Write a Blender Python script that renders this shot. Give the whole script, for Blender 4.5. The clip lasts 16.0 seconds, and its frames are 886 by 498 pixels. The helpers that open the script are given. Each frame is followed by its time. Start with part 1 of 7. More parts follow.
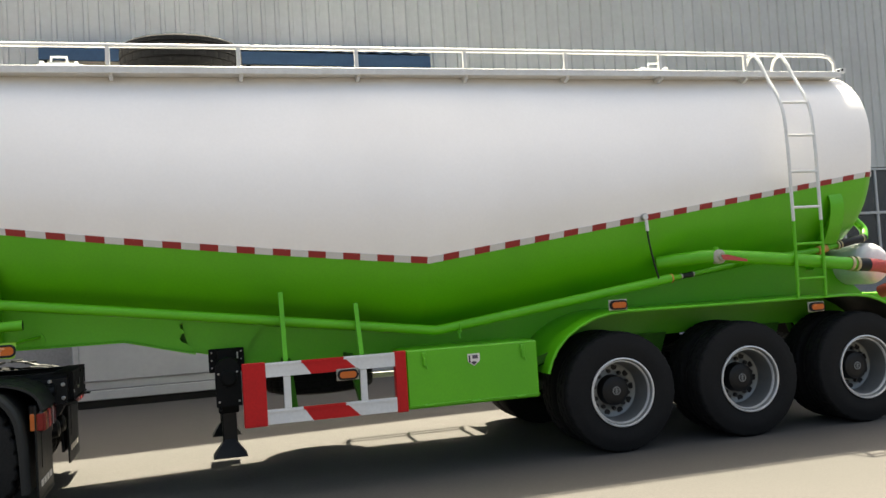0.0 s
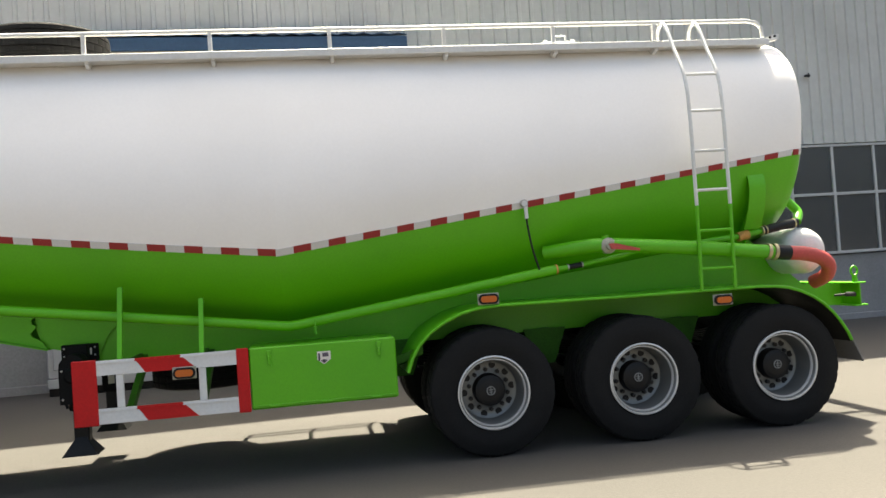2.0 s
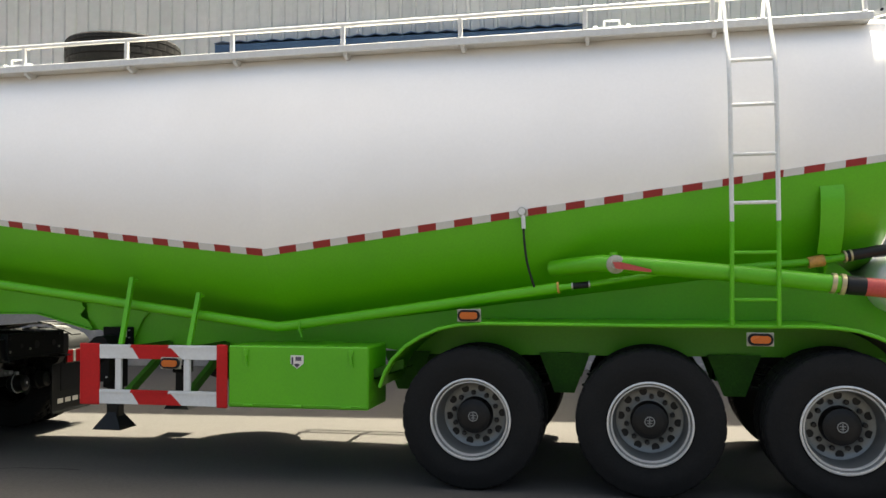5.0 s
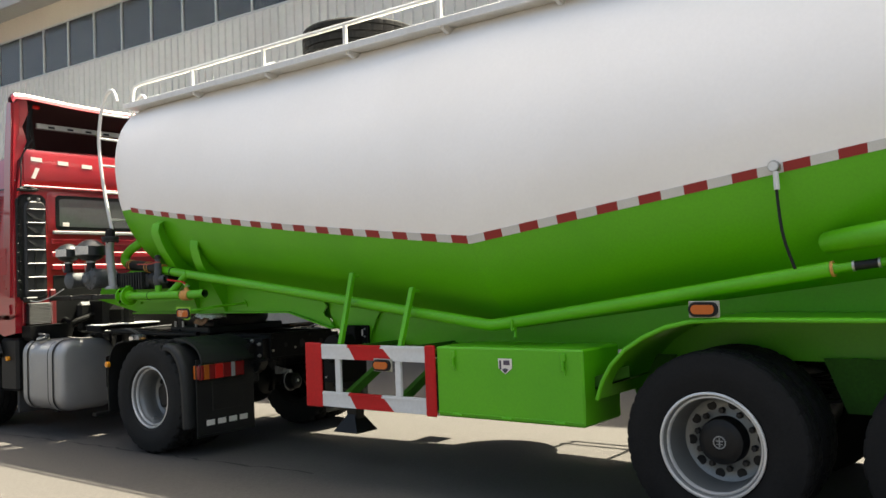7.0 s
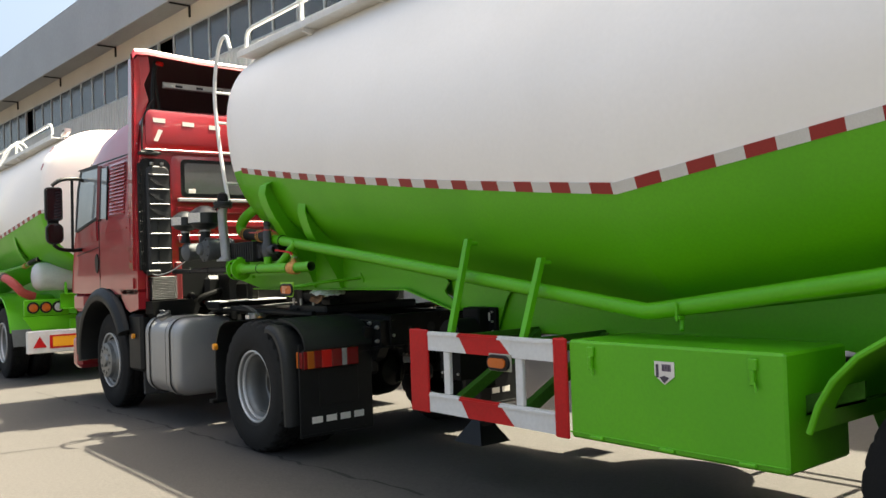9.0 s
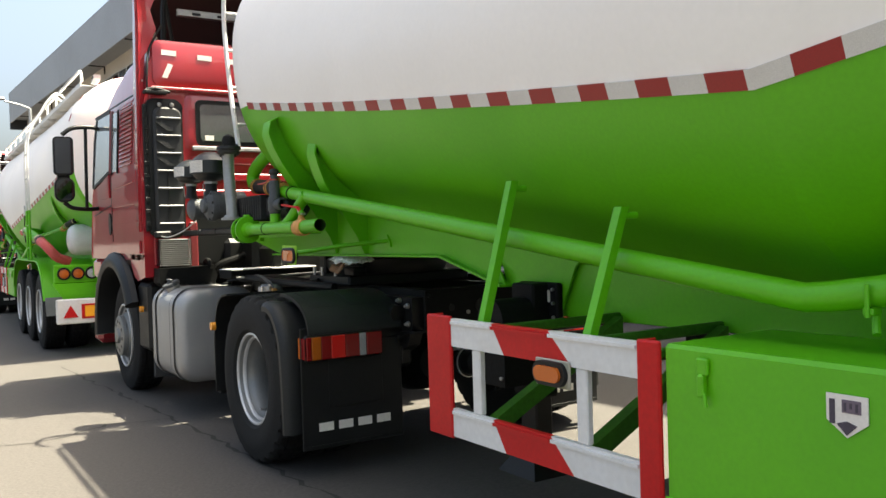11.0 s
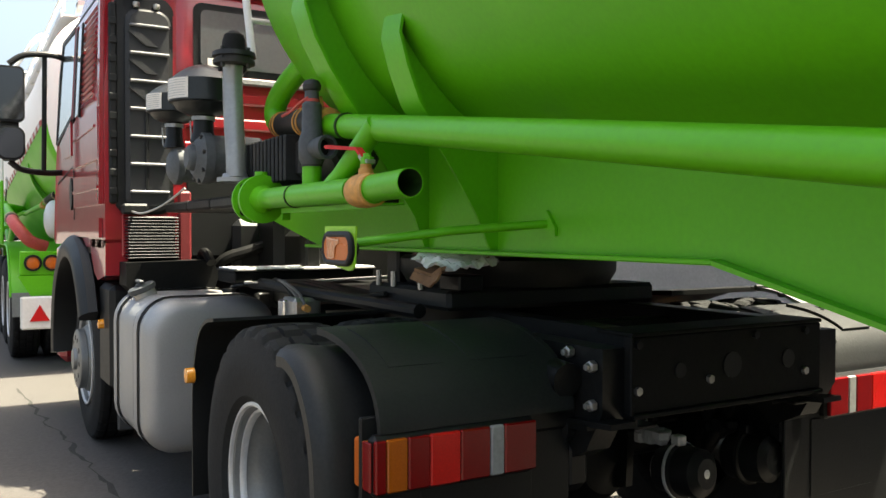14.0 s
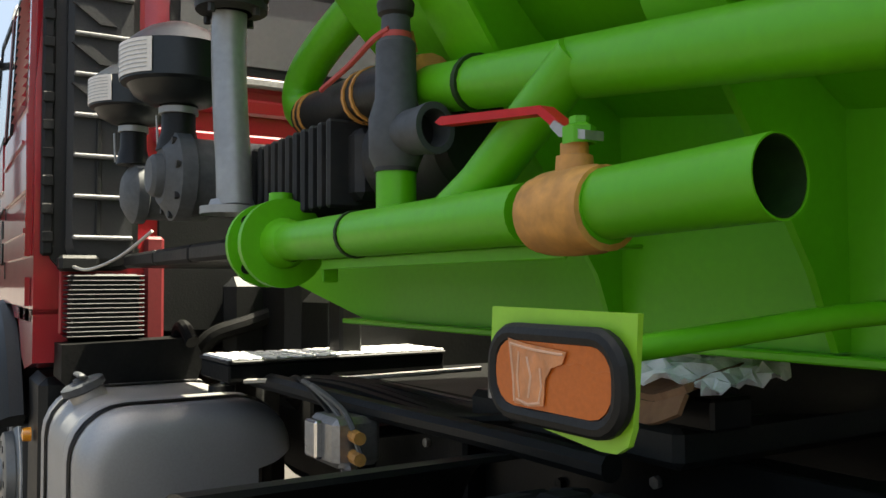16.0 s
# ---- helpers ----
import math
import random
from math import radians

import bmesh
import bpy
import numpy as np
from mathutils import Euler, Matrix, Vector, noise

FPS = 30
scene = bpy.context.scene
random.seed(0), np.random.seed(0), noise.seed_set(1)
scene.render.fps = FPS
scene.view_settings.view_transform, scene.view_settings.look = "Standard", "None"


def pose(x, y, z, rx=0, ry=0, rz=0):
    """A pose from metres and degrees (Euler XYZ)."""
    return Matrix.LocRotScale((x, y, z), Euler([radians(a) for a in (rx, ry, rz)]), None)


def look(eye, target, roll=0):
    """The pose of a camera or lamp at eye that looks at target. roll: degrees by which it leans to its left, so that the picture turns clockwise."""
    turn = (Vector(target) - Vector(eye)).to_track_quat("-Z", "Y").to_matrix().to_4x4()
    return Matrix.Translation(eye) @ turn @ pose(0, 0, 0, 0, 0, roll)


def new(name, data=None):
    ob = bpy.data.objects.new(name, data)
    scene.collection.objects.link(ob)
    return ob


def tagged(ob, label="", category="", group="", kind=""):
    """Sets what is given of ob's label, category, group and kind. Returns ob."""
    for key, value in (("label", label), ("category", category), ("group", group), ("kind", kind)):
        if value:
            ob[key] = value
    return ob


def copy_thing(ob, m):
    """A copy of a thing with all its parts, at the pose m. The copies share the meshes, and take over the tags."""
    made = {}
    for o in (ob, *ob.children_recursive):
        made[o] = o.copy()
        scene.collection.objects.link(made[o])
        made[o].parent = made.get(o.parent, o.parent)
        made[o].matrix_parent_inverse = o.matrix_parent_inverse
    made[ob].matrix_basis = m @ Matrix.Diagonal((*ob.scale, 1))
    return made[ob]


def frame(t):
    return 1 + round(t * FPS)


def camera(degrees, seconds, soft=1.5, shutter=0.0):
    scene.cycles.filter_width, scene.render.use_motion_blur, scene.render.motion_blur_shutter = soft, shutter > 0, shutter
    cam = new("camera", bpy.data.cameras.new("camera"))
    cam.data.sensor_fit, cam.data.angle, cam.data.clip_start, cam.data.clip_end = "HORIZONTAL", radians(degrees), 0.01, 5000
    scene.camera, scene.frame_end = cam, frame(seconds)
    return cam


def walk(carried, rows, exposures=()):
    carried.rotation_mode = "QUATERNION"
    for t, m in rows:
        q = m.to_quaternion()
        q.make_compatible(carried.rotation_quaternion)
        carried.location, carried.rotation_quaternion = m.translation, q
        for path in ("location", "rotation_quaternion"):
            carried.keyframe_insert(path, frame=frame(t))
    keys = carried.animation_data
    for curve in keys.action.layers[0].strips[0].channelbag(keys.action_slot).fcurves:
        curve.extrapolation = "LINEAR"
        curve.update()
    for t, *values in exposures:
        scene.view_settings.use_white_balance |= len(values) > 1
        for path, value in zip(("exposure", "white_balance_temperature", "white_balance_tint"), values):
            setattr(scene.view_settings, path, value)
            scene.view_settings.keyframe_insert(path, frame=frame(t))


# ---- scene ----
cam = camera(54.9, 16.0)
PATH = [
    (0, (-3.534, -8.149, 1.604), (-2.989, -6.226, 1.683), -3.6),
    (0.5, (-3.059, -8.135, 1.619), (-2.526, -6.208, 1.68), -2.9),
    (1, (-2.51, -8.136, 1.562), (-1.996, -6.204, 1.636), -3.0),
    (1.5, (-2.034, -8.126, 1.581), (-1.589, -6.177, 1.638), -3.2),
    (2, (-1.514, -8.147, 1.578), (-1.181, -6.175, 1.626), -3.9),
    (2.5, (-1.038, -8.173, 1.61), (-0.868, -6.18, 1.633), -3.5),
    (3, (-0.599, -8.096, 1.599), (-0.438, -6.102, 1.612), -2.7),
    (5.5, (1.549, -7.271, 1.606), (0.878, -5.39, 1.703), -0.8),
    (6, (1.815, -6.896, 1.581), (0.909, -5.117, 1.701), -1.9),
    (6.5, (1.84, -6.461, 1.535), (0.786, -4.764, 1.645), -1.9),
    (7, (1.796, -5.986, 1.539), (0.576, -4.403, 1.608), -2.1),
    (7.5, (1.666, -5.576, 1.514), (0.353, -4.068, 1.556), -2.2),
    (8, (1.498, -5.149, 1.496), (0.143, -3.678, 1.529), -2.1),
    (8.5, (1.302, -4.782, 1.475), (-0.203, -3.465, 1.507), -2.1),
    (9, (1.009, -4.412, 1.471), (-0.549, -3.159, 1.503), -2.0),
    (11.5, (-0.590, -2.890, 1.398), (-2.302, -1.856, 1.380), -2.1),
    (12, (-1.074, -2.695, 1.394), (-2.796, -1.680, 1.416), -2.3),
    (12.5, (-1.496, -2.600, 1.360), (-3.223, -1.592, 1.375), -2.0),
    (13, (-1.967, -2.405, 1.343), (-3.690, -1.390, 1.330), -1.3),
    (13.5, (-2.365, -2.252, 1.343), (-4.096, -1.250, 1.305), -1.0),
    (14, (-2.826, -2.106, 1.348), (-4.553, -1.100, 1.307), 0.1),
    (14.5, (-3.2, -1.912, 1.381), (-4.931, -0.911, 1.375), -0.4),
    (15, (-3.641, -1.830, 1.375), (-5.362, -0.812, 1.411), -0.5),
    (15.5, (-3.995, -1.730, 1.376), (-5.698, -0.684, 1.429), -0.2),
    (16, (-4.375, -1.665, 1.386), (-6.089, -0.637, 1.468), -0.3),
]
EXPOSURE, KELVIN, TINT = 2.0, 6950, 2
walk(cam, [(t, look(eye, target, roll)) for t, eye, target, roll in PATH],
     [(0.0, EXPOSURE, KELVIN, TINT), (9.0, EXPOSURE + 0.08, KELVIN, TINT), (11.5, EXPOSURE + 0.3, KELVIN, TINT), (12.5, EXPOSURE + 0.4, KELVIN, TINT), (13.0, EXPOSURE + 0.6, KELVIN, TINT), (13.5, EXPOSURE + 0.58, KELVIN, TINT), (14.5, EXPOSURE + 0.25, KELVIN, TINT), (16.0, EXPOSURE + 0.1, KELVIN, TINT)])
SKY, SUN = 0.095, 5.0
# sun from behind the building, high; exposure for a bright yard
world = bpy.data.worlds.new("world")
scene.world = world
world.use_nodes = True
wn = world.node_tree
wn.nodes.clear()
sky = wn.nodes.new("ShaderNodeTexSky")
sky.sky_type = 'NISHITA'
sky.sun_disc = False
sky.sun_elevation = radians(67)
sky.sun_rotation = radians(15)
sky.dust_density = 8.0
sky.air_density = 0.8
bg = wn.nodes.new("ShaderNodeBackground")
bg.inputs["Strength"].default_value = SKY
wo = wn.nodes.new("ShaderNodeOutputWorld")
wn.links.new(sky.outputs[0], bg.inputs[0])
wn.links.new(bg.outputs[0], wo.inputs[0])
sun_data = bpy.data.lights.new("sun", 'SUN')
sun_data.energy, sun_data.angle, sun_data.color = SUN, radians(0.6), (1.0, 0.92, 0.80)
sun = new("sun", sun_data)
sun.matrix_world = look((2.0, 15.0, 38.0), (2.0 - 0.108 * 38, 15.0 - 0.388 * 38, 0))


# ---------- materials ----------
def material(name, base, rough=0.5, metal=0.0, coat=0.0, grain=30.0, vary=0.12, bump=0.0, stain=None, stain_scale=1.2, stain_amount=0.4, spec=0.5, rough_vary=0.1, dots=0.0):
    m = bpy.data.materials.new(name)
    m.use_nodes = True
    nt = m.node_tree
    n, l = nt.nodes, nt.links
    b = n["Principled BSDF"]
    b.inputs["Metallic"].default_value = metal
    b.inputs["Coat Weight"].default_value = coat
    b.inputs["Coat Roughness"].default_value = 0.06
    b.inputs["Specular IOR Level"].default_value = spec
    tc = n.new("ShaderNodeTexCoord")
    fine = n.new("ShaderNodeTexNoise")
    fine.inputs["Scale"].default_value = grain
    fine.inputs["Detail"].default_value = 6
    l.new(tc.outputs["Object"], fine.inputs["Vector"])
    broad = n.new("ShaderNodeTexNoise")
    broad.inputs["Scale"].default_value = stain_scale
    broad.inputs["Detail"].default_value = 5
    l.new(tc.outputs["Object"], broad.inputs["Vector"])
    ramp = n.new("ShaderNodeValToRGB")
    ramp.color_ramp.elements[0].position = 0.3
    ramp.color_ramp.elements[1].position = 0.7
    lo, hi = 1 - vary, 1 + vary
    ramp.color_ramp.elements[0].color = (base[0] * lo, base[1] * lo, base[2] * lo, 1)
    ramp.color_ramp.elements[1].color = (min(base[0] * hi, 1), min(base[1] * hi, 1), min(base[2] * hi, 1), 1)
    l.new(fine.outputs["Fac"], ramp.inputs["Fac"])
    colour = ramp.outputs["Color"]
    if stain:
        mask = n.new("ShaderNodeValToRGB")
        mask.color_ramp.elements[0].position = 0.45
        mask.color_ramp.elements[1].position = 0.72
        mask.color_ramp.elements[1].color = (stain_amount, stain_amount, stain_amount, 1)
        l.new(broad.outputs["Fac"], mask.inputs["Fac"])
        mix = n.new("ShaderNodeMix")
        mix.data_type = 'RGBA'
        l.new(mask.outputs["Color"], mix.inputs["Factor"])
        l.new(colour, mix.inputs["A"])
        mix.inputs["B"].default_value = (*stain, 1)
        colour = mix.outputs["Result"]
    l.new(colour, b.inputs["Base Color"])
    rr = n.new("ShaderNodeMapRange")
    rr.inputs["To Min"].default_value = max(rough - rough_vary, 0.02)
    rr.inputs["To Max"].default_value = min(rough + rough_vary, 1)
    l.new(broad.outputs["Fac"], rr.inputs["Value"])
    l.new(rr.outputs["Result"], b.inputs["Roughness"])
    if bump:
        bp = n.new("ShaderNodeBump")
        bp.inputs["Strength"].default_value = bump
        bp.inputs["Distance"].default_value = 0.01
        l.new(fine.outputs["Fac"], bp.inputs["Height"])
        l.new(bp.outputs["Normal"], b.inputs["Normal"])
    return m


GREEN = material("green_paint", (0.103, 0.42, 0.006), 0.45, 0, 0.08, 60, 0.05, 0.02, (0.074, 0.33, 0.008), 1.5, 0.4, 0.38)
# green paint darkened to carry the shade under the trailer
GREEN_SHADED = material("shaded_green_underside", (0.035, 0.13, 0.008), 0.6, 0, 0, 60, 0.15, 0.05, (0.02, 0.06, 0.01), 3, 0.6, 0.2)
ZINC = material("yellow_zinc_clip", (0.50, 0.42, 0.24), 0.4, 0.5, 0, 60, 0.15, 0.05, (0.30, 0.24, 0.14), 12, 0.4)
WHITE = material("white_paint", (0.91, 0.875, 0.835), 0.6, 0, 0.0, 40, 0.012, 0.0, (0.82, 0.785, 0.74), 0.9, 0.4, 0.12)
WHITE_STEEL = material("white_steel", (0.66, 0.66, 0.645), 0.4, 0, 0.1, 40, 0.05, 0.03, (0.55, 0.52, 0.47), 6, 0.4)
RED_CAB = material("red_cab_paint", (0.31, 0.008, 0.016), 0.36, 0.0, 0.8, 200, 0.08, 0.0, (0.22, 0.008, 0.014), 2, 0.3)
DARK_LINING = material("dark_maroon_lining", (0.030, 0.010, 0.010), 0.75, 0, 0.0, 60, 0.15, 0.05)
RED_CAB_DULL = material("dull_dark_red", (0.14, 0.009, 0.011), 0.6, 0, 0.0, 60, 0.1, 0.05)
FLAP_GREY = material("dusty_grey_flap", (0.045, 0.045, 0.046), 0.7, 0, 0, 60, 0.15, 0.1, (0.075, 0.072, 0.066), 5, 0.5)
FLAP_PALE = material("pale_grey_flap", (0.13, 0.13, 0.125), 0.6, 0, 0, 60, 0.12, 0.08, (0.09, 0.09, 0.085), 5, 0.5)
DUCT = material("grey_duct_plastic", (0.028, 0.029, 0.030), 0.5, 0, 0, 100, 0.15, 0.08, (0.032, 0.032, 0.032), 5, 0.5, 0.3)
RUBBER = material("tyre_rubber", (0.007, 0.007, 0.007), 0.8, 0, 0, 80, 0.25, 0.15, (0.016, 0.015, 0.014), 5, 0.4, 0.25)
MUDGUARD = material("scuffed_mudguard_plastic", (0.015, 0.016, 0.0155), 0.5, 0, 0, 100, 0.2, 0.1, (0.026, 0.026, 0.024), 3, 0.5, 0.3)
RUBBER_DUSTY = material("dusty_tyre_rubber", (0.0105, 0.0105, 0.010), 0.8, 0, 0, 80, 0.25, 0.15, (0.022, 0.021, 0.018), 5, 0.4, 0.25)
PLASTIC = material("black_plastic", (0.0085, 0.0092, 0.0092), 0.48, 0, 0, 120, 0.2, 0.1, (0.017, 0.017, 0.016), 4, 0.4, 0.26)
CHASSIS = material("black_chassis_paint", (0.0075, 0.0078, 0.0078), 0.42, 0.0, 0.03, 70, 0.25, 0.08, (0.018, 0.017, 0.015), 6, 0.35, 0.22)
SOOT = material("dull_black_paint", (0.0055, 0.0058, 0.0056), 0.62, 0, 0, 60, 0.25, 0.12, (0.014, 0.013, 0.011), 7, 0.35, 0.12)
RIM = material("silver_rim_paint", (0.19, 0.195, 0.19), 0.4, 0.45, 0.0, 90, 0.08, 0.03, (0.25, 0.24, 0.22), 8, 0.4)
RIM_EDGE = material("bare_rim_edge", (0.62, 0.62, 0.61), 0.35, 0.4, 0, 90, 0.06, 0.02, (0.45, 0.44, 0.42), 8, 0.3)
HUB = material("black_hub", (0.007, 0.007, 0.0075), 0.45, 0.0, 0, 90, 0.2, 0.1, (0.022, 0.02, 0.018), 12, 0.4, 0.3)
TAIL_RED = material("smoked_red_lens", (0.17, 0.003, 0.004), 0.22, 0, 0.05, 200, 0.10, 0.05, (0.16, 0.003, 0.004), 9, 0.4, 0.3)
TAIL_AMBER = material("smoked_amber_lens", (0.36, 0.085, 0.006), 0.22, 0, 0.05, 200, 0.10, 0.05, None, 1, 0, 0.3)
ALU = material("aluminium_sheet", (0.38, 0.376, 0.368), 0.55, 0.75, 0, 150, 0.04, 0.01, (0.5, 0.48, 0.44), 3, 0.4)
STEP_ALU = material("tread_plate", (0.85, 0.85, 0.84), 0.4, 0.25, 0, 120, 0.08, 0.05, (0.4, 0.39, 0.37), 12, 0.4)
STEEL = material("bare_steel", (0.45, 0.44, 0.42), 0.42, 0.85, 0, 90, 0.12, 0.05, (0.25, 0.22, 0.18), 7, 0.4)
GREY_CAST = material("grey_cast_iron", (0.055, 0.060, 0.065), 0.6, 0.1, 0, 60, 0.15, 0.12, (0.07, 0.07, 0.07), 9, 0.5)
DARK_CAST = material("dark_cast_iron", (0.011, 0.012, 0.013), 0.6, 0.1, 0, 60, 0.2, 0.15, (0.07, 0.06, 0.05), 9, 0.4)
GREY_PIPE = material("grey_sleeve", (0.34, 0.345, 0.345), 0.42, 0.5, 0, 60, 0.06, 0.03, (0.20, 0.20, 0.20), 7, 0.5)
CHROME = material("bright_plated_steel", (0.78, 0.77, 0.76), 0.24, 1.0, 0, 60, 0.05, 0.05, (0.5, 0.48, 0.45), 20, 0.3)
BRASS = material("masked_brass_valve", (0.58, 0.28, 0.065), 0.55, 0.05, 0, 50, 0.2, 0.12, (0.36, 0.19, 0.06), 22, 0.6)
PIPE_BORE = material("dark_dull_green", (0.014, 0.045, 0.006), 0.6, 0, 0, 60, 0.2, 0.1, (0.01, 0.012, 0.008), 14, 0.5, 0.3)
RED_LEVER = material("red_dipped_lever", (0.50, 0.010, 0.012), 0.5, 0, 0, 60, 0.08, 0.03, (0.36, 0.01, 0.012), 9, 0.3, 0.25)
CASE_GREY = material("grey_crankcase", (0.088, 0.096, 0.102), 0.6, 0.0, 0, 60, 0.15, 0.1, (0.055, 0.055, 0.055), 9, 0.5, 0.3)
RED_PAINT = material("red_paint", (0.48, 0.008, 0.010), 0.45, 0, 0.0, 60, 0.08, 0.03, (0.36, 0.010, 0.012), 4, 0.35, 0.25)
RED_HOSE = material("red_hose", (0.46, 0.062, 0.052), 0.55, 0, 0, 50, 0.1, 0.1, (0.33, 0.05, 0.03), 8, 0.4)
TAPE_RED = material("red_reflective_tape", (0.27, 0.008, 0.009), 0.45, 0, 0.05, 300, 0.12, 0.02)
TAPE_WHITE = material("white_reflective_tape", (0.60, 0.59, 0.58), 0.4, 0.1, 0.2, 300, 0.1, 0.02, (0.48, 0.46, 0.44), 8, 0.3)
LAMP_ORANGE = material("orange_lens", (0.50, 0.12, 0.018), 0.28, 0, 0.08, 200, 0.08, 0.05, None, 1, 0, 0.3)
LAMP_AMBER = material("amber_lens", (0.80, 0.30, 0.02), 0.2, 0, 0.5, 200, 0.2, 0.1)
LAMP_RED = material("red_lens", (0.50, 0.010, 0.008), 0.28, 0, 0.08, 200, 0.10, 0.05, None, 1, 0, 0.25)
LAMP_CLEAR = material("clear_lens", (0.6, 0.6, 0.62), 0.15, 0.2, 0.5, 200, 0.15, 0.1)
SIGN_ORANGE = material("orange_reflector", (0.85, 0.38, 0.02), 0.4, 0, 0.2, 200, 0.05)
GLOSS_BLACK = material("glossy_black_plastic", (0.007, 0.010, 0.011), 0.38, 0, 0.0, 100, 0.2, 0.03, (0.02, 0.02, 0.022), 6, 0.3)
FADED = material("faded_grey_print", (0.26, 0.26, 0.25), 0.6, 0, 0, 60, 0.15, 0.05)
LAMP_PLATE = material("dull_lamp_plate", (0.36, 0.34, 0.28), 0.5, 0, 0, 60, 0.08, 0.02, (0.16, 0.24, 0.06), 14, 0.5)
STICKER = material("pale_reflective_sticker", (0.72, 0.68, 0.62), 0.4, 0, 0.1, 100, 0.06)
BADGE_DARK = material("dark_print", (0.05, 0.04, 0.06), 0.5)
BADGE_MAUVE = material("mauve_print", (0.13, 0.10, 0.13), 0.5)
LIGHT_GREEN = material("pale_green_paint", (0.26, 0.55, 0.03), 0.45, 0, 0.1, 60, 0.05, 0.02)
FILM_EDGE = material("film_crease", (0.66, 0.40, 0.26), 0.35)
FILM = material("cloudy_film", (0.55, 0.21, 0.075), 0.3, 0, 0.3, 60, 0.25, 0.3)
RIB_DARK = material("dusty_bellows", (0.022, 0.023, 0.024), 0.5, 0, 0, 80, 0.2, 0.1, None, 1, 0, 0.3)
RIB_GREY = material("worn_rib_plastic", (0.15, 0.15, 0.155), 0.4, 0, 0, 80, 0.2, 0.1)
FOIL = material("crumpled_foil", (0.97, 0.97, 0.97), 0.35, 0.08, 0, 20, 0.1, 0.9)
CARD = material("brown_card", (0.26, 0.14, 0.07), 0.8, 0, 0, 30, 0.2, 0.3)
CONCRETE = material("yard_concrete", (0.060, 0.0532, 0.0476), 0.85, 0, 0, 45, 0.18, 0.28, (0.056, 0.053, 0.048), 0.22, 0.6)
CRACK = material("crack_dirt", (0.022, 0.02, 0.017), 0.95, 0, 0, 60, 0.2, 0.2)
CLADDING = material("grey_cladding", (0.52, 0.53, 0.515), 0.5, 0.1, 0, 8, 0.04, 0.02, (0.36, 0.37, 0.36), 0.6, 0.45)
FASCIA = material("grey_fascia_sheet", (0.30, 0.31, 0.32), 0.5, 0.1, 0, 8, 0.05, 0.02, (0.25, 0.26, 0.27), 0.4, 0.4)
CABINET_GREY = material("grey_cabinet_paint", (0.33, 0.34, 0.35), 0.5, 0.0, 0, 12, 0.04, 0.02, (0.26, 0.265, 0.27), 1.5, 0.4)
PLINTH = material("grey_plinth_render", (0.24, 0.24, 0.245), 0.85, 0, 0, 30, 0.1, 0.2, (0.17, 0.17, 0.17), 0.8, 0.5)
DARK_BLUE = material("blue_edge_beam", (0.027, 0.066, 0.135), 0.5, 0.1, 0, 20, 0.1, 0.05)
BLUE = material("blue_roof_sheet", (0.022, 0.06, 0.13), 0.45, 0.1, 0, 20, 0.1, 0.05, (0.06, 0.10, 0.17), 2, 0.4)
FRAME_GREY = material("window_frame_metal", (0.45, 0.46, 0.46), 0.45, 0.4, 0, 40, 0.1, 0.03)
DARK_ROOM = material("dark_interior", (0.05, 0.053, 0.057), 0.9)
BEIGE = material("beige_band", (0.52, 0.48, 0.42), 0.6, 0, 0, 20, 0.05, 0.02, (0.42, 0.39, 0.34), 0.7, 0.4)


def glass_material(name, tint, rough=0.05):
    m = bpy.data.materials.new(name)
    m.use_nodes = True
    b = m.node_tree.nodes["Principled BSDF"]
    b.inputs["Base Color"].default_value = (*tint, 1)
    b.inputs["Roughness"].default_value = rough
    b.inputs["Transmission Weight"].default_value = 0.55
    b.inputs["IOR"].default_value = 1.45
    return m


GLASS = glass_material("dusty_window_glass", (0.14, 0.15, 0.155), 0.14)
CAB_GLASS = material("tinted_cab_glass", (0.075, 0.082, 0.082), 0.06, 0.0, 1.0, 50, 0.05, 0, (0.05, 0.055, 0.055), 3, 0.5, 0.8, 0.03)
SIDE_GLASS = material("side_window_glass", (0.30, 0.33, 0.34), 0.04, 0.0, 1.0, 50, 0.03, 0, (0.22, 0.25, 0.26), 3, 0.5)
# mirror colour darkened to imitate a dark reflection
MIRROR_DARK = material("dimmed_mirror", (0.07, 0.073, 0.077), 0.04, 1.0, 0, 50, 0.01, 0, None, 1, 0, 0.5, 0.01)


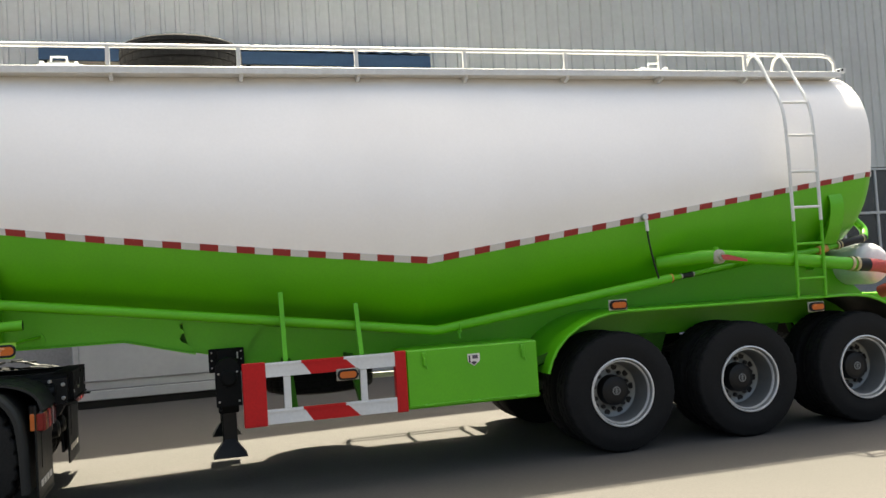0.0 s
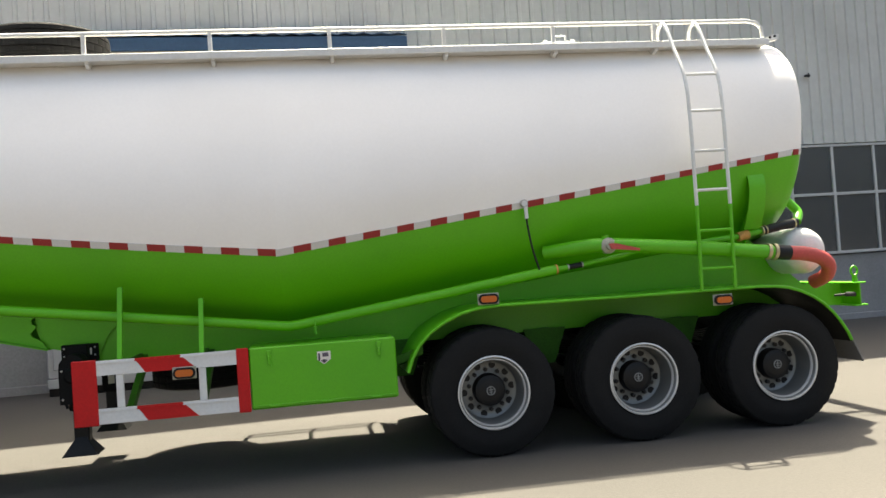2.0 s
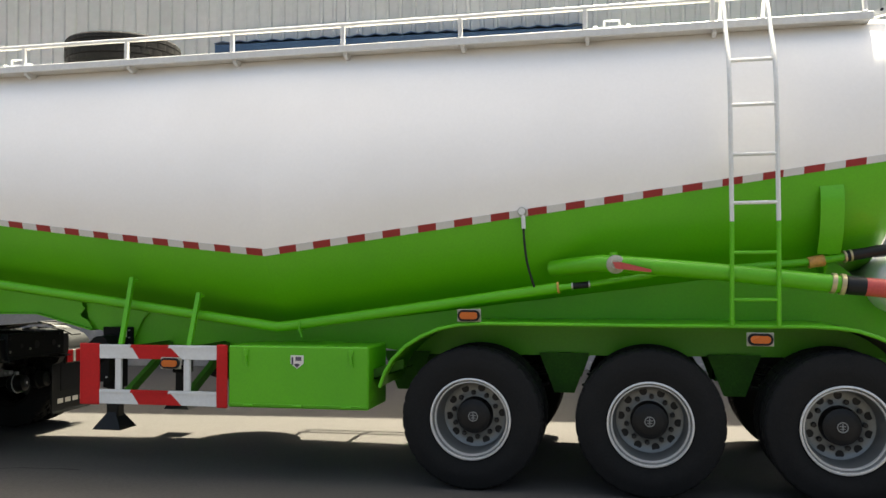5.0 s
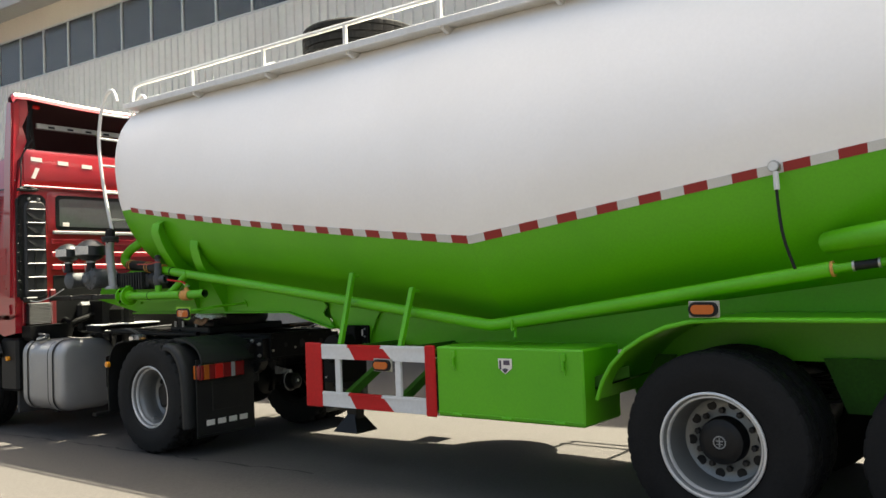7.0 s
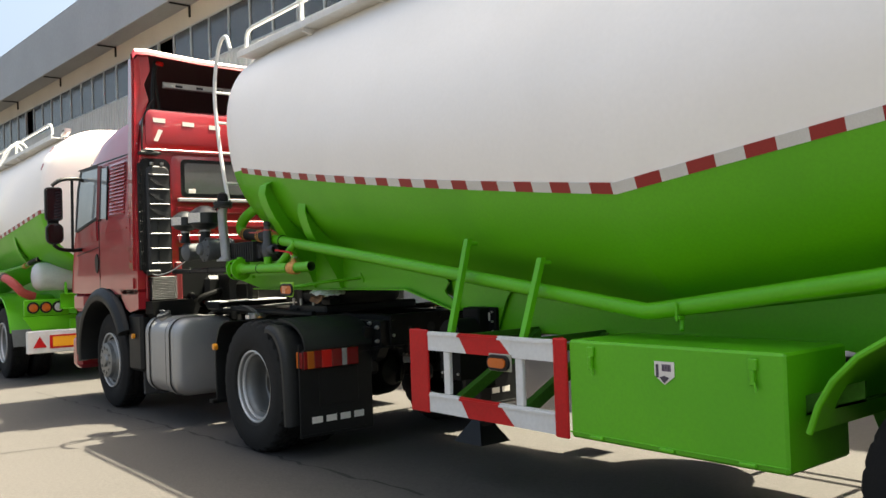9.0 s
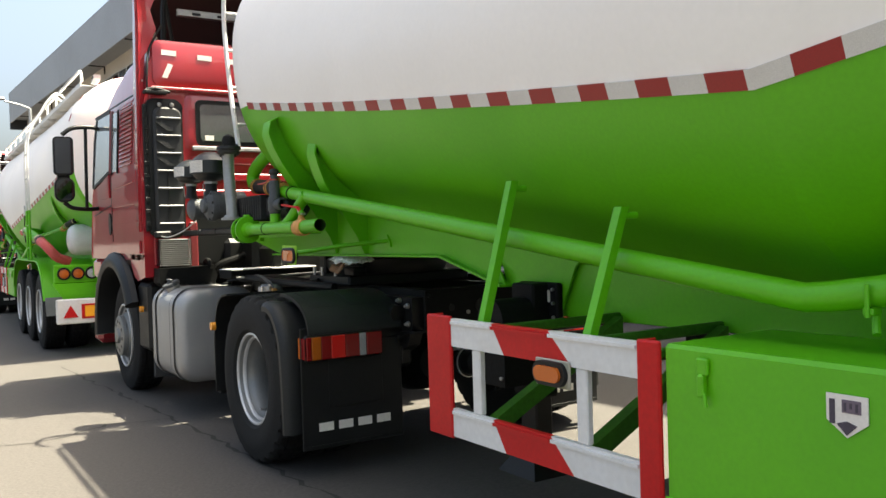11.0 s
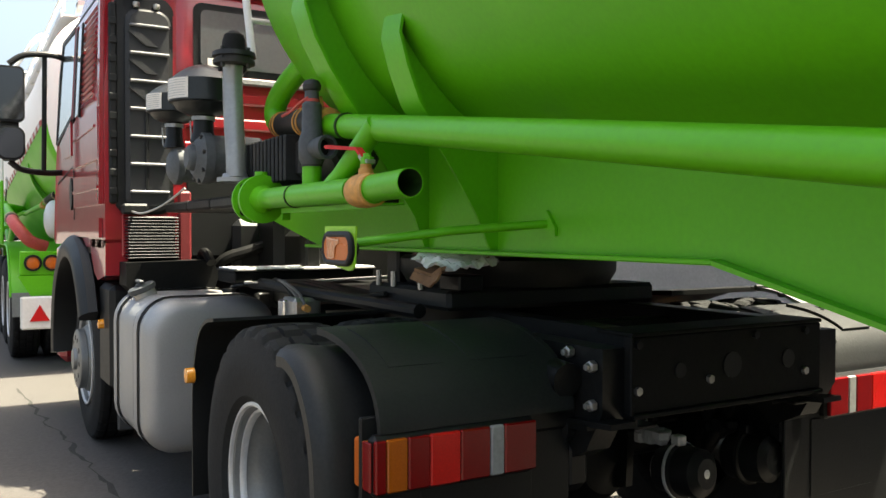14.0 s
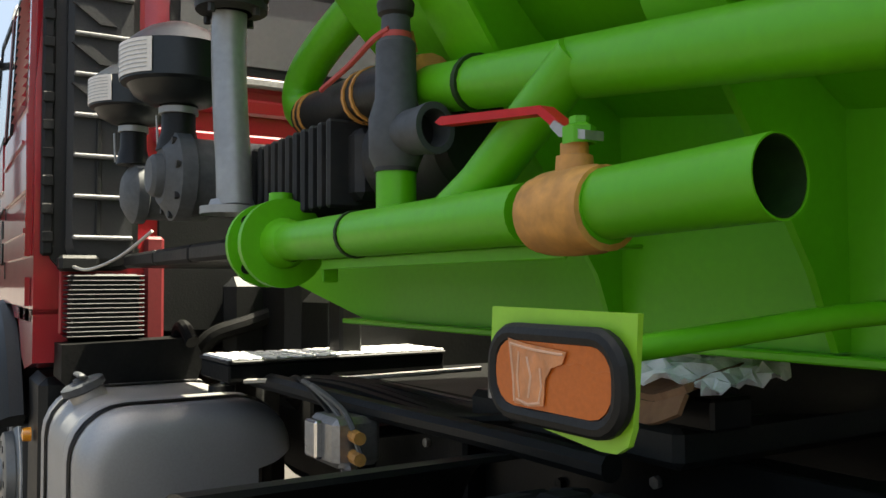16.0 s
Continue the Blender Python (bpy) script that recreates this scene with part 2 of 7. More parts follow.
# ---------- mesh building ----------
class Shape:
    """Vertices and faces of one part."""

    def __init__(self):
        self.v, self.f = [], []

    def add(self, verts, faces):
        n = len(self.v)
        self.v += [tuple(p) for p in verts]
        self.f += [tuple(i + n for i in f) for f in faces]
        return self

    def box(self, a, b, bevel=0.006):
        """Chamfered box between two corners."""
        lo = [min(a[i], b[i]) for i in range(3)]
        hi = [max(a[i], b[i]) for i in range(3)]
        c = min(bevel, 0.45 * min(hi[i] - lo[i] for i in range(3)))
        verts, index = [], {}
        for sx in (0, 1):
            for sy in (0, 1):
                for sz in (0, 1):
                    s = (sx, sy, sz)
                    for ax in range(3):
                        p = []
                        for k in range(3):
                            e = hi[k] if s[k] else lo[k]
                            p.append(e if k == ax else e + (-c if s[k] else c))
                        index[(s, ax)] = len(verts)
                        verts.append(p)
        faces = []
        for ax in range(3):
            u, w = [k for k in range(3) if k != ax]
            for side in (0, 1):
                ring = []
                for du, dw in ((0, 0), (1, 0), (1, 1), (0, 1)):
                    s = [0, 0, 0]
                    s[ax], s[u], s[w] = side, du, dw
                    ring.append(index[(tuple(s), ax)])
                faces.append(ring)
            for du in (0, 1):
                for dw in (0, 1):
                    s0, s1 = [0, 0, 0], [0, 0, 0]
                    s0[ax], s1[ax] = 0, 1
                    s0[u] = s1[u] = du
                    s0[w] = s1[w] = dw
                    s0, s1 = tuple(s0), tuple(s1)
                    faces.append([index[(s0, u)], index[(s1, u)], index[(s1, w)], index[(s0, w)]])
        for sx in (0, 1):
            for sy in (0, 1):
                for sz in (0, 1):
                    s = (sx, sy, sz)
                    faces.append([index[(s, 0)], index[(s, 1)], index[(s, 2)]])
        return self.add(verts, faces)

    def tube(self, path, r, seg=12, caps=True, radii=None):
        """Round bar or pipe along a path, with mitred bends."""
        pts = [Vector(p) for p in path]
        rings, verts, faces = [], [], []
        up = Vector((0, 0, 1))
        t0 = (pts[1] - pts[0]).normalized()
        if abs(t0.dot(up)) > 0.95:
            up = Vector((0, 1, 0))
        nrm = (up - t0 * up.dot(t0)).normalized()
        for i, p in enumerate(pts):
            if i == 0:
                t = (pts[1] - p).normalized()
            elif i == len(pts) - 1:
                t = (p - pts[i - 1]).normalized()
            else:
                t = ((pts[i + 1] - p).normalized() + (p - pts[i - 1]).normalized()).normalized()
            nrm = (nrm - t * nrm.dot(t)).normalized()
            bi = t.cross(nrm)
            rr = radii[i] if radii else r
            ring = []
            for k in range(seg):
                a = 2 * math.pi * k / seg
                ring.append(len(verts))
                verts.append(p + (nrm * math.cos(a) + bi * math.sin(a)) * rr)
            rings.append(ring)
        for a, b in zip(rings, rings[1:]):
            for k in range(seg):
                faces.append((a[k], a[(k + 1) % seg], b[(k + 1) % seg], b[k]))
        if caps:
            faces.append(tuple(reversed(rings[0])))
            faces.append(tuple(rings[-1]))
        return self.add(verts, faces)

    def revolve(self, profile, origin, axis, seg=32, closed=False):
        """Turn a profile of (along, radius) about an axis."""
        o, ax = Vector(origin), Vector(axis).normalized()
        ref = Vector((0, 0, 1)) if abs(ax.z) < 0.9 else Vector((1, 0, 0))
        e1 = (ref - ax * ref.dot(ax)).normalized()
        e2 = ax.cross(e1)
        verts, faces = [], []
        for along, rad in profile:
            for k in range(seg):
                a = 2 * math.pi * k / seg
                verts.append(o + ax * along + (e1 * math.cos(a) + e2 * math.sin(a)) * max(rad, 0.0005))
        n = len(profile)
        for i in range(n if closed else n - 1):
            j = (i + 1) % n
            for k in range(seg):
                k2 = (k + 1) % seg
                faces.append((i * seg + k, i * seg + k2, j * seg + k2, j * seg + k))
        return self.add(verts, faces)

    def plate(self, outline, lift, thick):
        """Flat outline of 3D points, given thickness along the vector lift."""
        d = Vector(lift).normalized() * thick
        n = len(outline)
        verts = [Vector(p) for p in outline] + [Vector(p) + d for p in outline]
        faces = [tuple(range(n)), tuple(range(2 * n - 1, n - 1, -1))]
        faces += [(i, (i + 1) % n, n + (i + 1) % n, n + i) for i in range(n)]
        return self.add(verts, faces)

    def strip(self, path_a, path_b, thick):
        """Sheet between two equal paths, given thickness along its normals."""
        a, b = [Vector(p) for p in path_a], [Vector(p) for p in path_b]
        n = len(a)
        verts = []
        for i in range(n):
            j, k = max(i - 1, 0), min(i + 1, n - 1)
            nrm = (a[k] - a[j]).cross(b[i] - a[i]).normalized() * thick
            verts += [a[i], b[i], b[i] + nrm, a[i] + nrm]
        faces = []
        for i in range(n - 1):
            p, q = 4 * i, 4 * (i + 1)
            for e in range(4):
                g = (e + 1) % 4
                faces.append((p + e, p + g, q + g, q + e))
        faces += [(3, 2, 1, 0), tuple(4 * (n - 1) + e for e in range(4))]
        return self.add(verts, faces)

    def mesh(self, name, angle=32):
        me = bpy.data.meshes.new(name)
        me.from_pydata(self.v, [], self.f)
        bm = bmesh.new()
        bm.from_mesh(me)
        bmesh.ops.recalc_face_normals(bm, faces=bm.faces)
        bm.to_mesh(me)
        bm.free()
        me.polygons.foreach_set("use_smooth", [True] * len(me.polygons))
        me.set_sharp_from_angle(angle=radians(angle))
        return me


def part(name, shape, mat, parent, label=""):
    me = shape if isinstance(shape, bpy.types.Mesh) else shape.mesh(name)
    if not me.materials:
        me.materials.append(mat)
    ob = new(name, me)
    ob.parent = parent
    return tagged(ob, label)


def shared(name, me, parent, m):
    ob = new(name, me)
    ob.parent = parent
    ob.matrix_local = m
    return ob


def thing(name, place, label, category, group="", turn=0.0):
    ob = new(name)
    ob.matrix_basis = pose(*place, 0, 0, turn)
    ob.empty_display_size = 0.3
    return tagged(ob, label, category, group)


def single(name, shape, mat, label, category, group="", kind="", place=(0, 0, 0)):
    me = shape if isinstance(shape, bpy.types.Mesh) else shape.mesh(name)
    me.materials.append(mat)
    ob = new(name, me)
    ob.location = place
    return tagged(ob, label, category, group, kind)


def curve3(points, steps=6):
    """Smooth path through points (Catmull-Rom)."""
    p = [Vector(q) for q in points]
    p = [p[0] * 2 - p[1]] + p + [p[-1] * 2 - p[-2]]
    out = []
    for i in range(1, len(p) - 2):
        for s in range(steps):
            t = s / steps
            out.append(0.5 * ((2 * p[i]) + (p[i + 1] - p[i - 1]) * t + (2 * p[i - 1] - 5 * p[i] + 4 * p[i + 1] - p[i + 2]) * t * t
                              + (3 * p[i] - p[i - 1] - 3 * p[i + 1] + p[i + 2]) * t ** 3))
    out.append(p[-2])
    return out


# ---------- setting: yard and workshop building ----------
YAW = math.atan(0.05)
ground = Shape()
FALL = 0.0045       # the yard falls a little towards the tractor units


def ground_z(x):
    return -FALL * max(0.0, min(-1.0 - x, 12.0))


ground.add([(gx, gy, ground_z(gx)) for gx in (-900, -13, -1, 900) for gy in (-900, 900)], [(0, 1, 3, 2), (2, 3, 5, 4), (4, 5, 7, 6)])
single("ground", ground, CONCRETE, "sunlit tan concrete yard, stained and cracked", "ground", kind="structure")


def building():
    """Long workshop: plinth, low windows, ribbed cladding, high windows, beige band, overhanging fascia. Its own x runs along the wall, y out of the back."""
    base = pose(0, 7.25, 0, 0, 0, math.degrees(YAW))
    x0, x1 = -62.0, 24.0

    def put(ob):
        ob.matrix_basis = base
        return ob

    s = Shape()
    s.box((x0, 0.05, -0.1), (x1, 0.3, 1.33), 0.01)
    s.box((x0, -0.02, -0.1), (x1, 0.05, 0.12), 0.01)
    put(single("wall_plinth", s, PLINTH, "grey rendered plinth along the foot of the workshop wall", "wall", kind="structure"))

    def ribbed(name, z0, z1, mat, label, pitch=0.245, depth=0.035):
        sh = Shape()
        n = int((x1 - x0) / pitch)
        prof = []
        for i in range(n):
            a = x0 + i * pitch
            prof += [(a, 0), (a + pitch * 0.62, 0), (a + pitch * 0.70, -depth), (a + pitch * 0.92, -depth)]
        prof.append((x0 + n * pitch, 0))
        verts, faces = [], []
        for px, py in prof:
            verts += [(px, py, z0), (px, py, z1), (px, 0.12, z0), (px, 0.12, z1)]
        for i in range(len(prof) - 1):
            p, q = 4 * i, 4 * i + 4
            faces += [(p, q, q + 1, p + 1), (p + 2, p + 3, q + 3, q + 2), (p + 1, q + 1, q + 3, p + 3), (p, p + 2, q + 2, q)]
        sh.add(verts, faces)
        return put(single(name, sh.mesh(name, 20), mat, label, "wall", kind="structure"))

    ribbed("wall_cladding", 3.62, 7.66, CLADDING, "pale grey ribbed metal cladding of the workshop wall")
    s = Shape()
    s.box((x0, 0.0, 9.02), (x1, 0.2, 9.75), 0.01)
    put(single("wall_band", s, BEIGE, "beige band above the high windows", "wall", kind="structure"))
    s = Shape()
    s.box((x0, -1.0, 9.62), (x1, 0.2, 9.75), 0.02)
    s.box((x0, -1.02, 9.4), (x1, -0.92, 11.35), 0.02)
    s.box((x0, -0.92, 11.2), (x1, 3.0, 11.33), 0.02)
    put(single("roof_fascia", s, FASCIA, "grey sheet-metal fascia overhanging the workshop wall", "roof", kind="structure"))
    s = Shape()
    s.box((x0, 3.0, 0), (x1, 3.2, 11.3), 0.01)
    s.box((x0 - 0.2, -1.0, 9.0), (x0, 3.0, 11.3), 0.01)
    s.box((x1, 0, 0), (x1 + 0.2, 3.0, 11.3), 0.01)
    s.box((x0 - 0.2, 0.05, 0), (x0, 3.0, 9.0), 0.01)
    put(single("wall_back", s, DARK_ROOM, "dark inside walls of the workshop", "wall", kind="structure"))
    for bx in range(-60, 24, 6):
        s = Shape()
        s.box((bx, -0.95, 9.57), (bx + 0.06, 0.0, 9.61), 0.005)
        s.box((bx, -0.06, 9.25), (bx + 0.06, -0.003, 9.57), 0.005)
        put(single("eave_bracket", s, CHASSIS, "dark steel bracket under the roof overhang", "bracket", "eave brackets", "structure"))

    def window_row(name, a, b, z0, z1, step, label, rails=()):
        ob = put(tagged(new(name), label, "window", kind="structure"))
        fr = Shape()
        fr.box((a, -0.02, z1 - 0.05), (b, 0.08, z1), 0.006)
        fr.box((a, -0.02, z0), (b, 0.08, z0 + 0.06), 0.006)
        for zr in rails:
            fr.box((a, -0.015, zr - 0.03), (b, 0.07, zr + 0.03), 0.006)
        part("window_frame", fr, FRAME_GREY, ob)
        n = int((b - a) / step)
        mull = Shape().box((-0.03, -0.018, z0 + 0.06), (0.03, 0.075, z1 - 0.05), 0.005).mesh("mullion")
        mull.materials.append(FRAME_GREY)
        pane = Shape().box((0.03, 0.02, z0 + 0.06), (step - 0.03, 0.032, z1 - 0.05), 0.002).mesh("pane")
        pane.materials.append(GLASS)
        for i in range(n):
            shared("mullion", mull, ob, pose(a + i * step, 0, 0))
            if not (step > 1.0 and i in (17, 29)):  # two panes stand open
                shared("pane", pane, ob, pose(a + i * step, 0, 0, 0, 0, 0))
        return ob

    window_row("window_1", -61.5, 23.5, 7.66, 9.02, 1.21, "long row of high grey-glazed workshop windows")
    window_row("window_2", 5.46, 23.5, 1.35, 3.6, 0.98, "row of low dusty workshop windows in grey frames", (2.58,))
    s = Shape()
    s.box((x0, 0.0, 1.33), (5.44, 0.2, 3.62), 0.01)
    put(single("wall_low", s, PLINTH, "grey lower wall of the workshop", "wall", kind="structure"))

    # blue awning roof over the door
    aw = put(tagged(new("awning"), "blue corrugated sheet awning fixed to the workshop wall", "awning", kind="structure"))
    s = Shape()
    n = 42
    va, fa = [], []
    for i in range(n + 1):
        ax = -5.85 + i * (6.35 / n)
        dz = 0.035 * (i % 2)
        va += [(ax, -1.0, 5.66 + dz), (ax, -0.02, 5.86 + dz), (ax, -1.0, 5.645 + dz), (ax, -0.02, 5.845 + dz)]
    for i in range(n):
        p, q = 4 * i, 4 * i + 4
        fa += [(p, q, q + 1, p + 1), (p + 2, p + 3, q + 3, q + 2), (p, p + 2, q + 2, q), (p + 1, q + 1, q + 3, p + 3)]
    s.add(va, fa)
    part("roof_sheet", s.mesh("roof_sheet", 15), BLUE, aw)
    s = Shape()
    s.box((-5.85, -0.98, 5.42), (0.5, -0.93, 5.64), 0.006)
    part("edge_beam", s, DARK_BLUE, aw)
    for ax in (-5.8, -2.7, 0.4):
        s = Shape()
        s.box((ax, -0.93, 5.4), (ax + 0.06, -0.005, 5.47), 0.006)
        s.tube([(ax + 0.03, -0.9, 5.42), (ax + 0.03, -0.02, 4.8)], 0.025, 8)
        part("bracket", s, CHASSIS, aw)
    s = Shape()
    s.box((-5.8, -0.92, 5.44), (0.45, -0.03, 5.5), 0.01)
    part("soffit", s, BEIGE, aw)
    # small hooks on the cladding
    for hx in (7.85, 8.33, 8.85):
        s = Shape()
        s.box((hx, -0.10, 4.99), (hx + 0.11, -0.037, 5.03), 0.006)
        s.box((hx + 0.04, -0.12, 4.96), (hx + 0.07, -0.10, 5.06), 0.005)
        put(single("wall_hook", s, CHASSIS, "small dark hook fixed to the ribbed cladding", "hook", "hooks on the cladding"))


building()

# pale cabinet standing against the wall
cab_box = thing("metal_cabinet", (-4.5, 6.45, ground_z(-5.55)), "pale grey metal cabinet on a dark base by the workshop wall", "cabinet")
s = Shape()
s.box((-1.05, -0.2, 0.28), (1.4, 0.3, 1.5), 0.02)
part("body", s, CABINET_GREY, cab_box)
s = Shape()
s.box((-0.95, -0.23, 0.42), (1.3, -0.2, 1.45), 0.01)
part("door", s, CABINET_GREY, cab_box)
s = Shape()
s.box((-1.05, -0.16, 0.0), (1.4, 0.3, 0.13), 0.01)
part("base", s, CHASSIS, cab_box)
s = Shape()
s.box((-1.05, -0.22, 0.13), (1.4, 0.3, 0.277), 0.01)
part("skirting", s, CABINET_GREY, cab_box)


# ---------- wheels ----------
def tyre_mesh(mat, depth, gap, pitch):
    seg = 180
    prof = [(0.025, 0.292), (0.004, 0.315), (-0.004, 0.36), (-0.010, 0.41), (-0.004, 0.455), (0.006, 0.485), (0.008, 0.5), (0.014, 0.518),
            (0.03, 0.531), (0.066, 0.535), (0.068, 0.520), (0.078, 0.520), (0.080, 0.536), (0.133, 0.537), (0.135, 0.522), (0.145, 0.522), (0.147, 0.537),
            (0.20, 0.536), (0.202, 0.520), (0.212, 0.520), (0.214, 0.535), (0.25, 0.531), (0.266, 0.518), (0.272, 0.5), (0.274, 0.485), (0.284, 0.455),
            (0.29, 0.41), (0.284, 0.36), (0.276, 0.315), (0.255, 0.292)]
    verts, faces = [], []
    for along, rad in prof:
        for k in range(seg):
            r = rad
            if rad > 0.517 and (along < 0.067 or along > 0.213):
                if k % pitch < gap:
                    r -= depth
            elif rad > 0.53 and (k + (3 if along > 0.14 else 0)) % pitch < gap:
                r -= depth
            a = 2 * math.pi * k / seg
            verts.append((r * math.cos(a), along, r * math.sin(a)))
    n = len(prof)
    for i in range(n - 1):
        for k in range(seg):
            faces.append((i * seg + k, i * seg + (k + 1) % seg, (i + 1) * seg + (k + 1) % seg, (i + 1) * seg + k))
    me = Shape().add(verts, faces).mesh("tyre", 28)
    me.materials.append(mat)
    return me


TYRE = tyre_mesh(RUBBER, 0.007, 1, 6)
LUG_TYRE = tyre_mesh(RUBBER_DUSTY, 0.017, 2, 6)
Y_AXIS = (0, 1, 0)


def mesh_of(name, shape, mat):
    me = shape.mesh(name)
    me.materials.append(mat)
    return me


RIM_DEEP = mesh_of("rim", Shape().revolve([(0.03, 0.293), (0.012, 0.300), (-0.004, 0.303), (-0.006, 0.296), (0.004, 0.286), (0.028, 0.281), (0.034, 0.268), (0.06, 0.262), (0.19, 0.256),
                                           (0.232, 0.245), (0.245, 0.222), (0.248, 0.175), (0.240, 0.158), (0.236, 0.115)], (0, 0, 0), Y_AXIS, 48), RIM)
RIM_DRIVE = mesh_of("rim", Shape().revolve([(0.03, 0.293), (0.012, 0.300), (-0.004, 0.303), (-0.006, 0.296), (0.006, 0.284), (0.03, 0.279), (0.036, 0.270), (0.06, 0.266), (0.075, 0.256), (0.095, 0.243), (0.17, 0.238), (0.195, 0.243), (0.225, 0.236),
                                            (0.247, 0.21), (0.25, 0.16), (0.238, 0.14), (0.236, 0.10)], (0, 0, 0), Y_AXIS, 48), RIM)
RIM_FRONT = mesh_of("rim", Shape().revolve([(0.03, 0.293), (0.012, 0.300), (-0.004, 0.303), (-0.006, 0.296), (0.004, 0.286), (0.04, 0.278), (0.06, 0.255), (0.04, 0.235),
                                            (-0.01, 0.21), (-0.02, 0.19), (-0.02, 0.1)], (0, 0, 0), Y_AXIS, 48), RIM)
RIM_INNER = mesh_of("rim", Shape().revolve([(0.02, 0.297), (0.03, 0.27), (0.2, 0.262), (0.25, 0.297)], (0, 0, 0), Y_AXIS, 32), CHASSIS)
HUB_T = mesh_of("hub", Shape().revolve([(0.25, 0.140), (0.165, 0.136), (0.143, 0.128), (0.136, 0.108), (0.128, 0.088), (0.131, 0.066), (0.125, 0.048), (0.125, 0.0)], (0, 0, 0), Y_AXIS, 32), HUB)
HUB_D = mesh_of("hub", Shape().revolve([(0.245, 0.12), (0.205, 0.115), (0.19, 0.10), (0.186, 0.05), (0.186, 0.0)], (0, 0, 0), Y_AXIS, 32), HUB)
HUB_F = mesh_of("hub", Shape().revolve([(-0.018, 0.2), (-0.055, 0.195), (-0.062, 0.18), (-0.064, 0.075), (-0.085, 0.065), (-0.09, 0.0)], (0, 0, 0), Y_AXIS, 36), RIM)
NUT = mesh_of("wheel_nut", Shape().revolve([(0.0, 0.0195), (-0.026, 0.019), (-0.032, 0.014), (-0.032, 0.0)], (0, 0, 0), Y_AXIS, 6), DARK_CAST)
HOLE = mesh_of("hand_hole", Shape().revolve([(0.004, 0.030), (-0.003, 0.029), (-0.0015, 0.0)], (0, 0, 0), Y_AXIS, 14), HUB)
HOLE_SMALL = mesh_of("hand_hole", Shape().revolve([(0.004, 0.018), (-0.002, 0.017), (-0.001, 0.0)], (0, 0, 0), Y_AXIS, 12), HUB)
STAR = mesh_of("hub_mark", Shape().revolve([(0.0, 0.031), (-0.004, 0.031), (-0.004, 0.038), (0.0, 0.038)], (0, 0, 0), Y_AXIS, 24).box((-0.004, -0.004, -0.028), (0.004, 0, 0.028), 0.001)
               .box((-0.022, -0.004, 0.004), (0.022, 0, 0.011), 0.001).box((-0.018, -0.004, -0.014), (0.018, 0, -0.008), 0.001), FADED)


VALVE = mesh_of("tyre_valve", Shape().tube([(0.236, 0.17, 0), (0.222, 0.14, 0), (0.205, 0.085, 0)], 0.006, 8).box((0.199, 0.07, -0.007), (0.213, 0.095, 0.007), 0.002), STEEL)
RIM_LIP = mesh_of("rim_lip", Shape().revolve([(0.020, 0.300), (0.006, 0.3065), (-0.008, 0.3065), (-0.0105, 0.302), (-0.0105, 0.294), (-0.006, 0.2905), (0.004, 0.289)], (0, 0, 0), Y_AXIS, 48).revolve([(0.030, 0.282), (0.024, 0.279), (0.023, 0.271), (0.030, 0.2665), (0.045, 0.2655)], (0, 0, 0), Y_AXIS, 48), RIM_EDGE)


def wheel(parent, place, kind, side=-1, spin=0.0):
    """One wheel under a vehicle: its outer tyre face at place, on the near (side -1) or far side."""
    ob = new("wheel")
    ob.parent = parent
    ob.matrix_local = pose(*place, 0, spin, 0 if side < 0 else 180)
    tread = LUG_TYRE if kind == "drive" else TYRE
    shared("tyre", tread, ob, pose(0, 0, 0))
    shared("rim_lip", RIM_LIP, ob, pose(0, 0.03, 0) @ Matrix.Scale(0.962, 4) if kind == "drive" else pose(0, 0, 0))
    if kind != "front":
        shared("tyre", tread, ob, pose(0, 0.33, 0, 0, 7, 0))
        shared("rim", RIM_INNER, ob, pose(0, 0.33, 0))
    if kind == "trailer":
        shared("rim", RIM_DEEP, ob, pose(0, 0, 0))
        shared("hub", HUB_T, ob, pose(0, 0, 0))
        shared("hub_mark", STAR, ob, pose(0, 0.124, 0, 0, -spin, 0))
        for i in range(10):
            a = i * math.pi / 5
            shared("wheel_nut", NUT, ob, pose(0.170 * math.cos(a), 0.243, 0.170 * math.sin(a)))
            shared("hand_hole", HOLE, ob, pose(0.209 * math.cos(a + 0.31), 0.245, 0.209 * math.sin(a + 0.31)))
    elif kind == "drive":
        shared("rim", RIM_DRIVE, ob, pose(0, 0.03, 0) @ Matrix.Scale(0.965, 4))
        shared("hub", HUB_D, ob, pose(0, 0, 0))
        shared("tyre_valve", VALVE, ob, pose(0, 0, 0, 0, 75, 0))
        for i in range(10):
            a = i * math.pi / 5
            shared("wheel_nut", NUT, ob, pose(0.145 * math.cos(a), 0.262, 0.145 * math.sin(a)))
            shared("hand_hole", HOLE, ob, pose(0.19 * math.cos(a + 0.31), 0.266, 0.19 * math.sin(a + 0.31)))
    else:
        shared("rim", RIM_FRONT, ob, pose(0, 0, 0))
        shared("hub", HUB_F, ob, pose(0, 0, 0))
        for i in range(10):
            a = i * math.pi / 5
            shared("hand_hole", HOLE_SMALL, ob, pose(0.14 * math.cos(a), -0.0635, 0.14 * math.sin(a)))
            shared("hand_hole", HOLE, ob, pose(0.235 * math.cos(a + 0.31), 0.038, 0.235 * math.sin(a + 0.31)))
    return ob


# ---------- tank trailer ----------
VX = -1.68          # where the two halves of the tank meet
TOP = 3.63
FRONT, REAR = -6.12, 3.0


